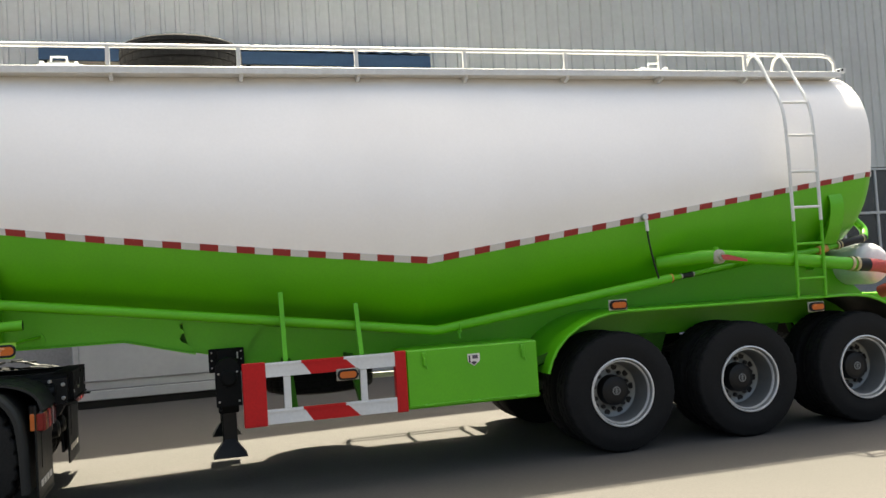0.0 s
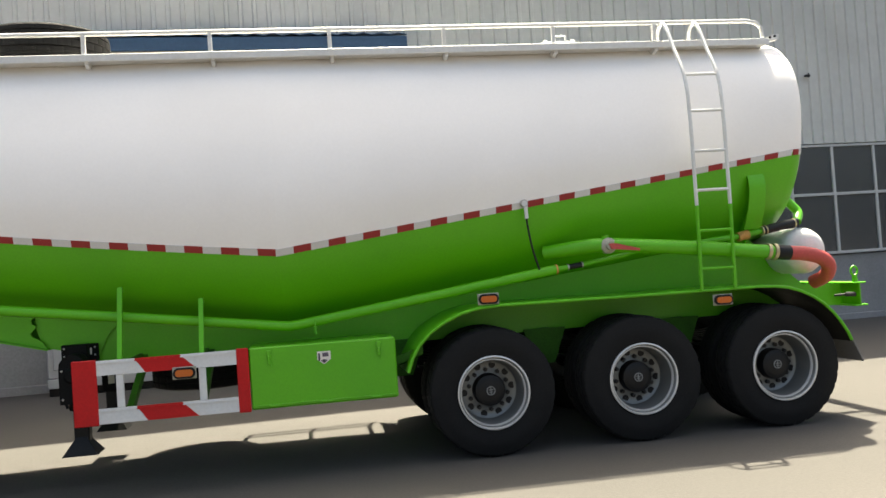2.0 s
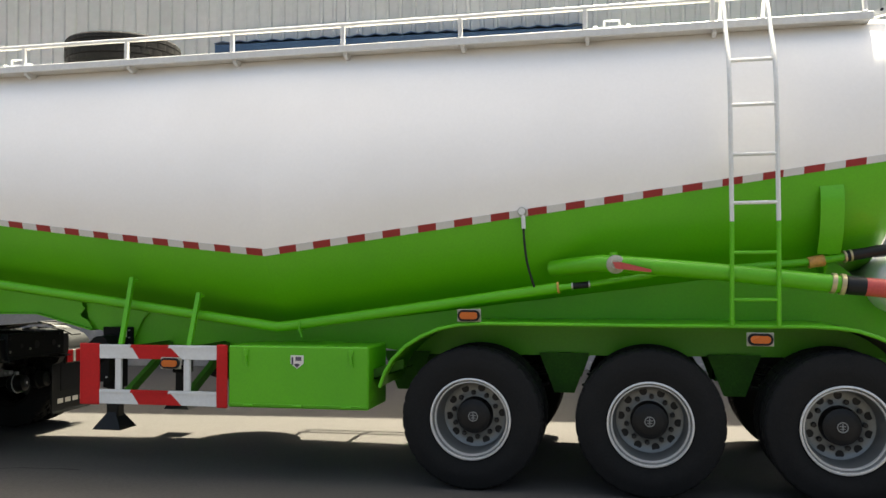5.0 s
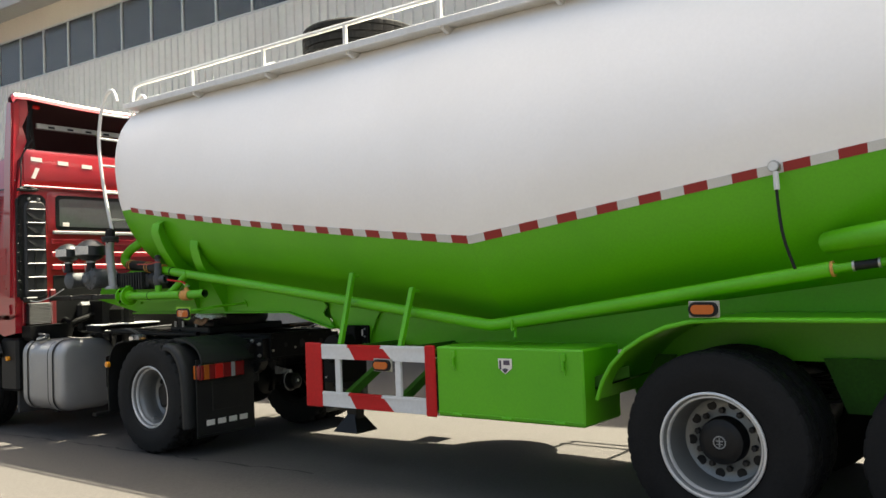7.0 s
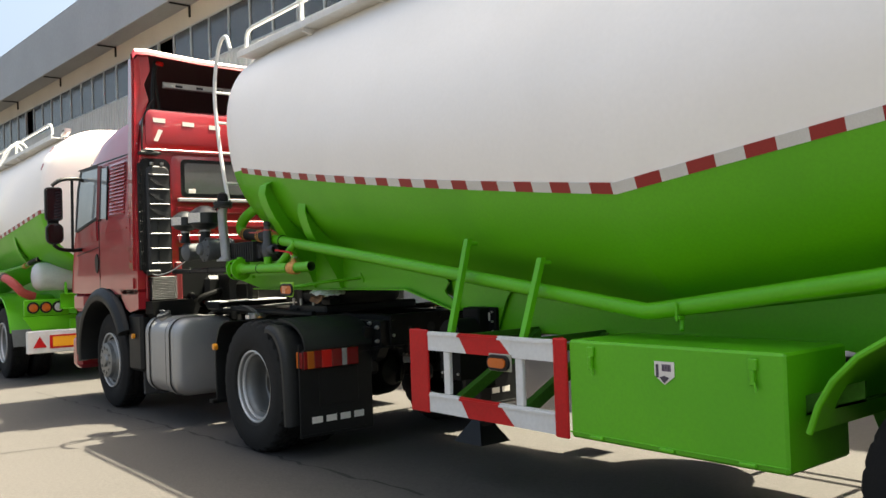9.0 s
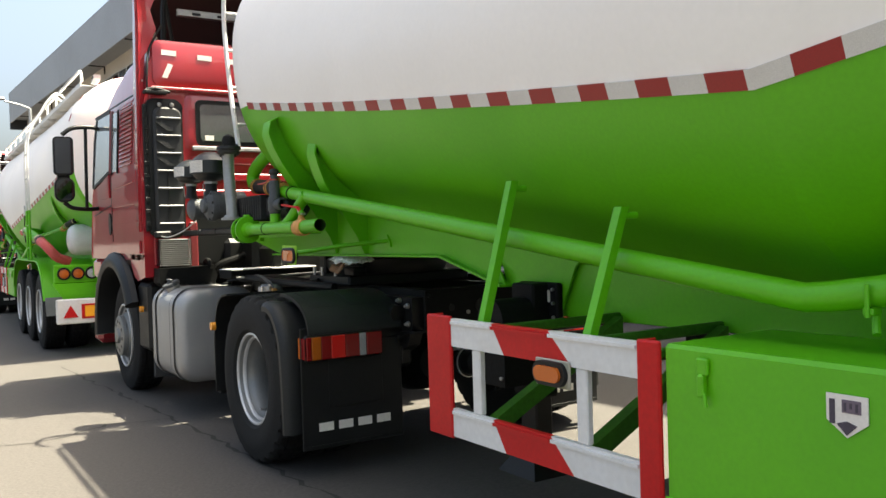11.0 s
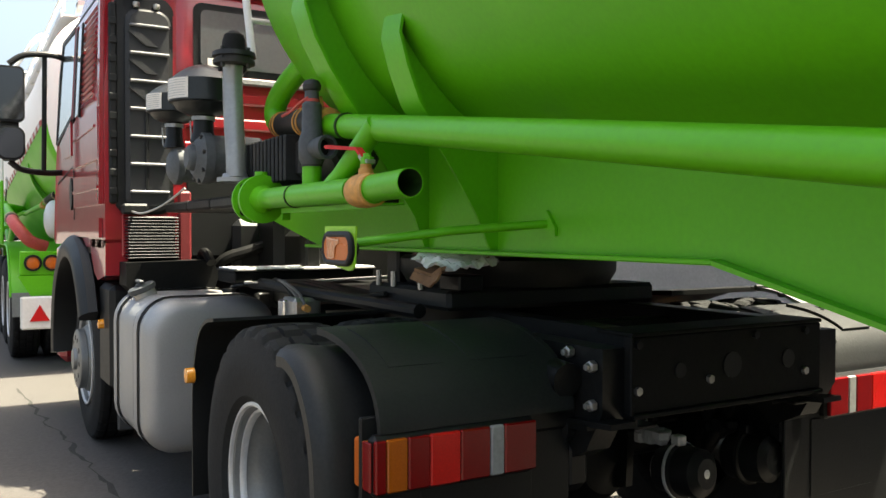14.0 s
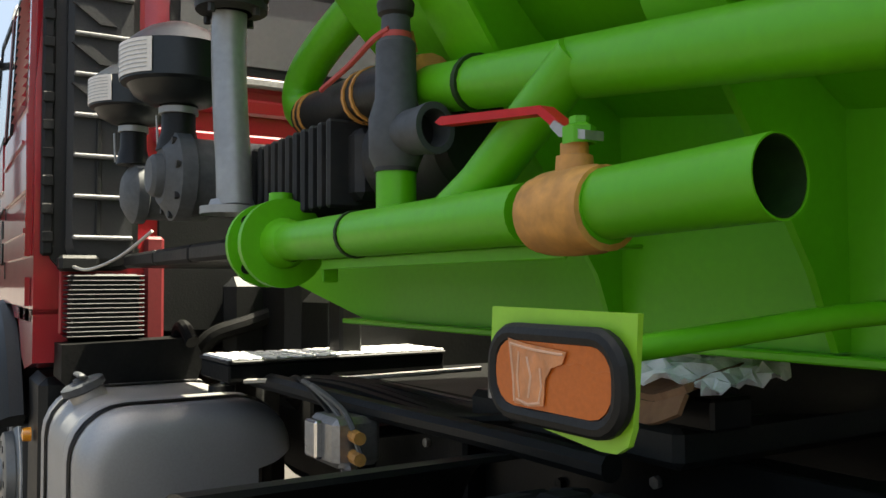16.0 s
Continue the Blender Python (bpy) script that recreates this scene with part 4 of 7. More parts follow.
    # chassis plates
    neck = [(-7.45, 1.44), (-6.62, 1.285), (-4.18, 1.285), (-3.62, 1.14), (-3.66, 1.20), (-3.69, 1.225), (-3.735, 1.245), (-3.75, 1.275), (-3.725, 1.305), (-3.70, 1.33), (-3.735, 1.355), (-3.74, 1.385), (-3.71, 1.42), (-4.4, 1.52), (-6.0, 1.78), (-6.6, 1.80), (-7.35, 1.60)]
    gusset = [(-3.725, 1.46), (-3.71, 1.30), (-3.665, 1.15), (-3.45, 1.10), (-3.28, 0.95), (-3.14, 1.23), (-2.95, 1.42)]
    end = 3.95 if far else 3.70
    side = [(-3.26, 1.0), (-0.9, 1.0), (-0.6, 0.95), (end, 0.97), (end, 1.17), (3.3, 1.20), (2.9, 1.55), (2.7, 1.72), (0.5, 1.50), (-1.6, 1.22), (-3.06, 1.40), (-3.26, 1.42)]
    for sgn in (-1, 1):
        for nm, pl in (("neck_plate", neck), ("gusset_plate", gusset), ("side_plate", side)):
            s = Shape().plate([(a, sgn * (0.57 if nm == "neck_plate" else 0.53 if nm == "gusset_plate" else 0.50), b) for a, b in pl], (0, sgn, 0), 0.012)
            part(nm, s, GREEN, t)
    for sgn in (-1, 1):
        part("inner_web", Shape().box((-3.5, sgn * 0.40, 0.98), (-2.2, sgn * 0.39, 1.40), 0.003), GREEN, t)
        part("inner_web", Shape().plate([(-4.15, sgn * 0.40, 1.29), (-3.62, sgn * 0.40, 1.155), (-3.505, sgn * 0.40, 1.14), (-3.505, sgn * 0.40, 1.48), (-4.15, sgn * 0.40, 1.5)], (0, sgn, 0), 0.01), GREEN, t)
    for sgn in (-1, 1):
        ya, yb = sgn * 0.62, sgn * 0.47
        part("neck_flange", Shape().box((-6.7, min(ya, yb), 1.272), (-4.18, max(ya, yb), 1.286), 0.003), GREEN, t)
        s = Shape().plate([(-4.18, ya, 1.272), (-3.62, ya, 1.128), (-3.62, yb, 1.128), (-4.18, yb, 1.272)], (0, 0, 1), 0.012)
        part("neck_flange", s, GREEN, t)
    for nx in (-6.6,):
        for sgn in (1,):
            s = Shape().plate([(nx, sgn * 0.58, 1.286), (nx, sgn * 0.66, 1.286), (nx, sgn * 0.61, 1.65), (nx, sgn * 0.58, 1.65)], (1, 0, 0), 0.02)
            part("web_rib", s, GREEN, t)
    # saddles holding the front of the tank
    fins = ((-5.55, ((-1.005, 2.20), (-1.06, 2.17), (-1.075, 2.10), (-1.04, 2.0), (-0.985, 1.90), (-0.93, 1.82), (-0.86, 1.72), (-0.76, 1.58), (-0.64, 1.40), (-0.60, 1.29))),
            (-5.10, ((-0.90, 2.02), (-0.945, 1.99), (-0.955, 1.93), (-0.93, 1.84), (-0.89, 1.74), (-0.83, 1.65), (-0.75, 1.54), (-0.66, 1.40), (-0.61, 1.29))),
            (2.60, ((-0.93, 2.27), (-0.985, 2.255), (-1.02, 2.21), (-1.03, 2.14), (-1.02, 2.05), (-0.985, 1.94), (-0.94, 1.85), (-0.88, 1.76), (-0.8, 1.68), (-0.7, 1.58), (-0.62, 1.5))))
    for sx, edge in fins:
        for sgn in (-1, 1):
            pts = [(-sgn * y, z) for y, z in edge]
            wide = 0.08 if sx > 0 else 0.06
            s = Shape().strip([(sx - wide, y, z) for y, z in pts[:-3]], [(sx + wide, y, z) for y, z in pts[:-3]], 0.01)
            verts, faces = [], []
            for y, z in pts:
                yi = y * 0.58
                verts += [(sx - 0.006, y, z), (sx - 0.006, yi, z), (sx + 0.006, yi, z), (sx + 0.006, y, z)]
            for k in range(len(pts) - 1):
                p, q = 4 * k, 4 * k + 4
                for e in range(4):
                    faces.append((p + e, p + (e + 1) % 4, q + (e + 1) % 4, q + e))
            s.add(verts, faces)
            part("saddle", s, GREEN, t)
    # landing legs
    for sgn in (-1, 1):
        leg = part("landing_leg", Shape().box((-3.46, sgn * 0.60 - 0.07, 0.62), (-3.29, sgn * 0.60 + 0.07, 1.16), 0.01), SOOT, t, "black landing leg")
        part("inner_leg", Shape().box((-3.435, sgn * 0.60 - 0.05, 0.32), (-3.315, sgn * 0.60 + 0.05, 0.63), 0.008), CHASSIS, leg)
        part("foot", Shape().add([(-3.52, sgn * 0.60 - 0.13, 0.255), (-3.24, sgn * 0.60 - 0.13, 0.255), (-3.24, sgn * 0.60 + 0.13, 0.255), (-3.52, sgn * 0.60 + 0.13, 0.255),
                                  (-3.42, sgn * 0.60 - 0.05, 0.40), (-3.34, sgn * 0.60 - 0.05, 0.40), (-3.34, sgn * 0.60 + 0.05, 0.40), (-3.42, sgn * 0.60 + 0.05, 0.40)],
                                 [(0, 1, 2, 3), (4, 5, 6, 7), (0, 1, 5, 4), (1, 2, 6, 5), (2, 3, 7, 6), (3, 0, 4, 7)]), CHASSIS, leg)
        part("mount_plate", Shape().box((-3.52, sgn * 0.56 - 0.02, 0.96), (-3.225, sgn * 0.56 + 0.02, 1.16), 0.008), SOOT, leg)
        if sgn < 0:
            prof = curve3([(-3.475, 0, 0.70), (-3.475, 0, 0.98), (-3.455, 0, 1.05), (-3.40, 0, 1.09), (-3.33, 0, 1.09), (-3.285, 0, 1.04), (-3.27, 0, 0.96), (-3.27, 0, 0.70)], 3)
            gear = part("gear_box", Shape().plate([(p.x, -0.86, p.z) for p in prof], (0, 1, 0), 0.19), SOOT, leg)
            part("gear_cover", Shape().revolve([(0.0, 0.0), (0.0, 0.05), (0.015, 0.07), (0.04, 0.075)], (-3.37, -0.885, 0.93), Y_AXIS, 20), SOOT, gear)
            for bx, bz in ((-3.45, 0.74), (-3.29, 0.74), (-3.45, 0.97), (-3.30, 0.98)):
                part("bolt", Shape().revolve([(0, 0.009), (-0.010, 0.009), (-0.012, 0)], (bx, -0.86, bz), Y_AXIS, 6), STEEL, gear)
        part("mount_label", Shape().box((-3.30, sgn * 0.56 - 0.024, 1.07), (-3.275, sgn * 0.56 - 0.019, 1.125), 0.001), STICKER, leg)
        part("data_plate", Shape().box((-3.40, sgn * 0.60 - 0.076, 0.70), (-3.34, sgn * 0.60 - 0.068, 0.78), 0.002), STICKER, leg)
        for bz2 in (1.13, 1.065, 1.0):
            for bx in (-3.495, -3.25):
                part("bolt", Shape().revolve([(0, 0.008), (-0.012, 0.008), (-0.014, 0)], (bx, sgn * 0.56 - 0.02, bz2), Y_AXIS, 6), STEEL, leg)
        part("leg_bracket", Shape().box((-3.42, sgn * 0.5, 1.1), (-3.22, sgn * 0.4, 1.16), 0.008), GREEN, t)
    part("cross_shaft", Shape().tube([(-3.32, -0.6, 0.95), (-3.32, 0.6, 0.95)], 0.025, 10), CHASSIS, t)
    part("crank", Shape().tube([(-3.46, -0.66, 1.0), (-3.46, -0.76, 1.0), (-3.46, -0.76, 0.7), (-3.44, -0.78, 0.66)], 0.012, 8), CHASSIS, t)
    # spare wheel under the frame and another on the roof
    spare = new("spare_wheel")
    spare.parent = t
    spare.matrix_local = pose(-2.45, 0.55, 0.62, 90, 0, 0)
    shared("tyre", TYRE, spare, pose(0, 0, 0))
    shared("rim", RIM_DEEP, spare, pose(0, 0, 0))
    part("spare_carrier", Shape().box((-2.9, 0.5, 0.93), (-2.0, 0.6, 0.97), 0.006).box((-2.5, 0.45, 0.97), (-2.4, 0.55, 1.1), 0.006), CHASSIS, t)
    roof_spare = new("spare_wheel")
    roof_spare.parent = t
    roof_spare.matrix_local = pose(-3.62, -0.12, 3.885, -90, 0, 0)
    shared("tyre", TYRE, roof_spare, pose(0, 0, 0))
    shared("rim", RIM_DEEP, roof_spare, pose(0, 0, 0))
    # running gear
    for i in range(3):
        ax = 1.31 * i
        part("axle", Shape().tube([(ax, -0.95, 0.53), (ax, 0.95, 0.53)], 0.075, 14), CHASSIS, t)
        for sgn in (-1, 1):
            wheel(t, (ax, sgn * 1.235, 0.535), "trailer", sgn, 13 + 47 * i)
            s = Shape()
            for k in range(5):
                zz = 0.66 + 0.022 * k
                reach = 0.52 - 0.06 * k
                s.strip([(ax - reach, sgn * 0.50, zz + 0.05), (ax - reach / 2, sgn * 0.50, zz + 0.012), (ax, sgn * 0.50, zz), (ax + reach / 2, sgn * 0.50, zz + 0.012), (ax + reach, sgn * 0.50, zz + 0.05)],
                        [(ax - reach, sgn * 0.42, zz + 0.05), (ax - reach / 2, sgn * 0.42, zz + 0.012), (ax, sgn * 0.42, zz), (ax + reach / 2, sgn * 0.42, zz + 0.012), (ax + reach, sgn * 0.42, zz + 0.05)], 0.018)
            part("leaf_spring", s, CHASSIS, t)
    # hangers take the green with underbody shade in its colour
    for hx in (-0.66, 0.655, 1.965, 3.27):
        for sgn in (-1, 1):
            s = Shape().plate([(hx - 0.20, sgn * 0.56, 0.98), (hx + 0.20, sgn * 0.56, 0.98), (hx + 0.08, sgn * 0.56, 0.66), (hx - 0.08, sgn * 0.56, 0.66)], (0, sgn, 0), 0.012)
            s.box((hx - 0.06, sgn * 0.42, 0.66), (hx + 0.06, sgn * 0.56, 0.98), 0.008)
            part("spring_hanger", s, GREEN_SHADED, t)
    # discharge pipe, valve, hose and air vessel at the back
    part("discharge_pipe", Shape().tube(curve3([(0.60, -0.94, 1.66), (0.84, -1.10, 1.685), (1.08, -1.19, 1.69), (1.8, -1.2, 1.625), (2.60, -1.2, 1.535)], 4), 0.062, 16), GREEN, t)
    v = part("valve", Shape().revolve([(0.03, 0.068), (-0.04, 0.068), (-0.05, 0.052), (-0.055, 0.036), (-0.09, 0.034), (-0.092, 0)], (1.08, -1.2, 1.685), Y_AXIS, 20), LAMP_PLATE, t, "white and red butterfly valve")
    part("valve_neck", Shape().tube([(1.07, -1.2, 1.72), (1.065, -1.2, 1.775)], 0.03, 10), GREEN, v)
    part("lever", Shape().plate([(1.06, -1.30, 1.70), (1.12, -1.30, 1.70), (1.33, -1.30, 1.645), (1.33, -1.30, 1.625), (1.08, -1.30, 1.655)], (0, 1, 0), 0.014), RED_HOSE, v)
    part("clamp_ring", Shape().tube([(2.54, -1.2, 1.545), (2.57, -1.2, 1.54)], 0.072, 16), ZINC, t)
    part("clamp_ring", Shape().tube([(2.60, -1.2, 1.537), (2.63, -1.2, 1.533)], 0.075, 16), ZINC, t)
    part("hose_cuff", Shape().tube([(2.64, -1.2, 1.532), (2.76, -1.2, 1.52)], 0.066, 16), PLASTIC, t)
    part("red_hose", Shape().tube(curve3([(2.75, -1.2, 1.52), (2.92, -1.2, 1.50), (3.08, -1.18, 1.455), (3.18, -1.13, 1.38), (3.20, -1.05, 1.29), (3.17, -0.9, 1.23)], 6), 0.064, 16), RED_HOSE, t)
    part("air_vessel", Shape().revolve([(0.0, 0.0), (0.005, 0.08), (0.025, 0.15), (0.06, 0.195), (0.11, 0.215), (1.2, 0.215), (1.26, 0.18), (1.3, 0.0)], (3.14, -0.92, 1.525), Y_AXIS, 36), WHITE_STEEL, t, "pale grey air vessel with a domed end")
    part("vent_pipe", Shape().tube(curve3([(3.06, -0.62, 2.10), (3.13, -0.66, 1.99), (3.19, -0.7, 1.89), (3.12, -0.78, 1.80)], 5), 0.042, 14), GREEN, t)
    part("vent_hose", Shape().tube([(3.11, -0.79, 1.795), (2.95, -0.82, 1.775), (2.72, -0.85, 1.735)], 0.041, 14), PLASTIC, t)
    part("clamp_ring", Shape().tube([(2.57, -0.86, 1.71), (2.46, -0.87, 1.69)], 0.043, 12), BRASS, t)
    for cx, cy2, cz2 in ((3.08, -0.795, 1.791), (2.76, -0.845, 1.742), (2.72, -0.85, 1.735)):
        part("hose_clip", Shape().tube([(cx, cy2, cz2), (cx - 0.014, cy2 - 0.002, cz2 - 0.002)], 0.045, 14), ZINC, t)
    part("vent_line", Shape().tube([(2.74, -0.848, 1.738), (2.5, -0.865, 1.70), (1.5, -0.98, 1.62)], 0.028, 12), GREEN, t)
    back = 0.0 if far else -0.24
    s = Shape()
    low = 0.0 if far else -0.09
    s.box((3.93 + back, -0.74, 1.265 + low), (4.06 + back, 0.74, 1.28 + low), 0.004).box((3.985 + back, -0.74, 1.06 + low), (4.0 + back, 0.74, 1.27 + low), 0.004).box((3.93 + back, -0.74, 1.05 + low), (4.07 + back, 0.74, 1.065 + low), 0.004)
    part("rear_beam", s, GREEN, t)
    loop = [(4.0 + back + 0.035 * math.cos(radians(a)), -0.66, 1.385 + low + 0.045 * math.sin(radians(a))) for a in range(0, 390, 30)]
    part("tow_post", Shape().tube([(4.0 + back, -0.66, 1.27 + low), (4.0 + back, -0.66, 1.345 + low)], 0.026, 10).tube(loop, 0.011, 8), GREEN, t)
    part("air_socket", Shape().tube([(3.86 + back, -0.70, 1.17 + low), (3.95 + back, -0.72, 1.165 + low)], 0.022, 10).tube([(3.76 + back, -0.68, 1.165 + low), (3.87 + back, -0.70, 1.17 + low)], 0.010, 8), DARK_CAST, t)
    for sgn in (-1, 1):
        if far:
            panel = part("lamp_panel", Shape().box((3.86, sgn * 1.20, 0.96), (3.90, sgn * 0.60, 1.20), 0.01), GREEN, t)
            for k, mat in enumerate((LAMP_ORANGE, LAMP_ORANGE, LAMP_CLEAR)):
                part("tail_lamp", Shape().revolve([(0, 0.062), (0.02, 0.06), (0.028, 0.04), (0.03, 0)], (3.90, sgn * (1.08 - 0.17 * k), 1.085), (1, 0, 0), 20), mat, panel)
                part("lamp_ring", Shape().revolve([(0, 0.083), (0.03, 0.081), (0.032, 0.062), (0.0, 0.06)], (3.90, sgn * (1.08 - 0.17 * k), 1.085), (1, 0, 0), 20), PLASTIC, panel)
            part("skirt", Shape().plate([(3.88, sgn * 1.22, 0.96), (3.88, sgn * 0.5, 0.96), (3.88, sgn * 0.5, 0.76), (3.88, sgn * 1.1, 0.76)], (1, 0, 0), 0.03), GREEN, t)
    if far:
        bumper = part("rear_bumper", Shape().box((3.96, -1.20, 0.44), (4.02, 1.20, 0.76), 0.015), WHITE_STEEL, t, "white rear bumper with orange reflectors")
        for sgn in (-1, 1):
            part("reflector_plate", Shape().box((4.02, sgn * 0.90, 0.50), (4.03, sgn * 0.30, 0.69), 0.003), RED_PAINT, bumper)
            part("reflector", Shape().box((4.03, sgn * 0.86, 0.525), (4.036, sgn * 0.34, 0.665), 0.003), SIGN_ORANGE, bumper)
            part("triangle", Shape().plate([(4.02, sgn * 1.12, 0.52), (4.02, sgn * 0.94, 0.52), (4.02, sgn * 1.03, 0.68)], (1, 0, 0), 0.012), RED_PAINT, bumper)
            part("bumper_arm", Shape().box((3.9, sgn * 0.6, 0.6), (3.96, sgn * 0.5, 0.9), 0.008), GREEN, bumper)
    # pipework at the front
    front = new("front_pipework")
    front.parent = t
    tagged(front, "green air inlet pipes with valves")
    part("lower_pipe", Shape().tube([(-6.145, -1.02, 1.476), (-5.238, -1.02, 1.474)], 0.04, 20), GREEN, front)
    s = Shape().revolve([(0.0, 0.0), (0.0, 0.040), (0.02, 0.0405), (0.256, 0.0405), (0.256, 0.0385), (0.02, 0.0385), (0.02, 0.0)], (-5.122, -1.02, 1.474), (1, 0, 0.025), 28)
    part("inlet_mouth", s, GREEN, front)
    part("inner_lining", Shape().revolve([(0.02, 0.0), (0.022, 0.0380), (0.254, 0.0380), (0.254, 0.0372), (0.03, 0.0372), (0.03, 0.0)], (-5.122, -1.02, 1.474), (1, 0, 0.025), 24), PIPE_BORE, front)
    part("flange", Shape().revolve([(0, 0.04), (0, 0.095), (0.018, 0.095), (0.018, 0.062), (0.098, 0.060), (0.098, 0.096), (0.120, 0.096), (0.120, 0.055), (0.17, 0.041)], (-6.234, -1.015, 1.475), (1, -0.02, 0), 32, True), GREEN, front)
    part("flange_lug", Shape().tube([(-6.145, -1.015, 1.555), (-6.145, -1.015, 1.585)], 0.026, 12), GREEN, front)
    for k in range(4):
        a = math.pi / 4 + k * math.pi / 2
        part("flange_hole", Shape().revolve([(0, 0.013), (0.004, 0.013), (0.004, 0)], (-6.218, -1.015 + 0.074 * math.cos(a), 1.475 + 0.074 * math.sin(a)), (1, 0, 0), 12), PLASTIC, front)
        part("flange_bolt", Shape().revolve([(0, 0.013), (0.014, 0.013), (0.016, 0)], (-6.136, -1.015 + 0.068 * math.cos(a), 1.475 + 0.068 * math.sin(a)), (1, 0, 0), 6), GREEN, front)
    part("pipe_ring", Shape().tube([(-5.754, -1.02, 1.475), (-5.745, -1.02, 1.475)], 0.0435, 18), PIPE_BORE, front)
    bv = part("ball_valve", Shape().revolve([(-0.062, 0.041), (-0.060, 0.0475), (-0.045, 0.0495), (-0.042, 0.051), (0.0, 0.0525), (0.038, 0.0515), (0.041, 0.050), (0.056, 0.049), (0.058, 0.041)], (-5.149, -1.02, 1.470), (1, 0, 0), 24), BRASS, front, "ball valve masked in brown paper")
    part("valve_stem", Shape().tube([(-5.149, -1.02, 1.51), (-5.149, -1.02, 1.535), (-5.149, -1.02, 1.536), (-5.149, -1.02, 1.55)], 0.018, 12, True, [0.024, 0.022, 0.017, 0.017]), BRASS, bv)
    part("stem_nut", Shape().revolve([(0, 0.02), (0.02, 0.02), (0.024, 0.012), (0.032, 0.012), (0.034, 0)], (-5.140, -1.02, 1.548), (0, 0, 1), 6), GREEN, bv)
    part("lever", Shape().plate([(-5.122, -1.03, 1.552), (-5.158, -1.03, 1.559), (-5.207, -1.03, 1.594), (-5.440, -1.03, 1.618), (-5.456, -1.03, 1.625), (-5.440, -1.03, 1.631), (-5.202, -1.03, 1.604), (-5.149, -1.03, 1.567), (-5.122, -1.03, 1.558)], (0, 1, 0), 0.022), RED_LEVER, bv)
    part("lever_shank", Shape().plate([(-5.115, -1.033, 1.549), (-5.162, -1.033, 1.559), (-5.180, -1.033, 1.574), (-5.171, -1.033, 1.580), (-5.149, -1.033, 1.5675), (-5.115, -1.033, 1.560)], (0, 1, 0), 0.028), STEEL, bv)
    part("pipe_ring", Shape().tube([(-5.213, -1.02, 1.473), (-5.208, -1.02, 1.473)], 0.0435, 18), GREEN, front)
    part("pipe_ring", Shape().tube([(-5.097, -1.02, 1.472), (-5.090, -1.02, 1.472)], 0.0435, 18), GREEN, front)
    part("riser", Shape().tube([(-5.635, -1.0, 1.50), (-5.635, -1.0, 1.585)], 0.034, 16), GREEN, front)
    part("pipe_ring", Shape().tube([(-5.635, -1.0, 1.573), (-5.635, -1.0, 1.580)], 0.0375, 16), DARK_CAST, front)
    cv = part("check_valve", Shape().tube([(-5.635, -1.0, 1.578), (-5.635, -1.0, 1.60), (-5.635, -1.0, 1.66), (-5.635, -1.0, 1.695), (-5.635, -1.0, 1.79), (-5.635, -1.0, 1.80), (-5.635, -1.0, 1.845)], 0.04, 20, True, [0.036, 0.046, 0.047, 0.036, 0.034, 0.026, 0.024]), GREY_CAST, front, "dark grey cast safety valve")
    part("outlet", Shape().revolve([(0.0, 0.036), (0.08, 0.04), (0.09, 0.042), (0.10, 0.042), (0.10, 0.031), (0.05, 0.030)], (-5.635, -1.0, 1.635), (0.98, 0.2, 0), 22), GREY_CAST, cv)
    part("outlet_bore", Shape().revolve([(0.05, 0.0305), (0.06, 0.0305), (0.062, 0.0)], (-5.635, -1.0, 1.635), (0.98, 0.2, 0), 20), RUBBER, cv)
    part("cap", Shape().revolve([(0, 0.024), (0.006, 0.031), (0.022, 0.033), (0.036, 0.026), (0.042, 0.012), (0.043, 0)], (-5.635, -1.0, 1.835), (0, 0, 1), 14), DARK_CAST, cv)
    part("tie", Shape().tube(curve3([(-5.62, -1.02, 1.81), (-5.66, -1.03, 1.80), (-5.8, -1.01, 1.79), (-6.05, -0.96, 1.80)], 4), 0.006, 6), RED_HOSE, cv)
    part("tie_knot", Shape().revolve([(-0.008, 0.0265), (0.0, 0.0285), (0.008, 0.027)], (-5.635, -1.0, 1.80), (0, 0, 1), 14), RED_HOSE, cv)
    part("diagonal_pipe", Shape().tube([(-5.46, -1.01, 1.48), (-5.39, -0.99, 1.53), (-5.22, -0.95, 1.68)], 0.035, 16), GREEN, front)
    part("clamp_ring", Shape().tube([(-5.70, -0.928, 1.742), (-5.64, -0.93, 1.733)], 0.052, 16), BRASS, front)
    part("wing_bolt", Shape().tube([(-5.67, -0.95, 1.79), (-5.67, -0.96, 1.825)], 0.012, 8), BRASS, front)
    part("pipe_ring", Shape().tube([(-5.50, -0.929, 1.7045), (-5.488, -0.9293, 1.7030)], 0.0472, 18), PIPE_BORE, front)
    part("inlet_hose", Shape().tube(curve3([(-5.70, -0.928, 1.742), (-5.90, -0.91, 1.765), (-6.12, -0.88, 1.785), (-6.34, -0.865, 1.80)], 5), 0.053, 18), PLASTIC, front)
    for hx, hz in ((-5.88, 1.762), (-5.93, 1.767), (-6.27, 1.796), (-6.31, 1.799)):
        part("hose_clip", Shape().tube([(hx, -0.912 + (hx + 5.88) * -0.11, hz), (hx - 0.012, -0.911 + (hx + 5.88) * -0.11, hz + 0.001)], 0.057, 18), BRASS, front)
    part("elbow", Shape().tube(curve3([(-6.32, -0.866, 1.80), (-6.41, -0.86, 1.83), (-6.43, -0.855, 1.89), (-6.36, -0.845, 1.955), (-6.2, -0.82, 2.03), (-5.95, -0.76, 2.14)], 6), 0.047, 18), GREEN, front)
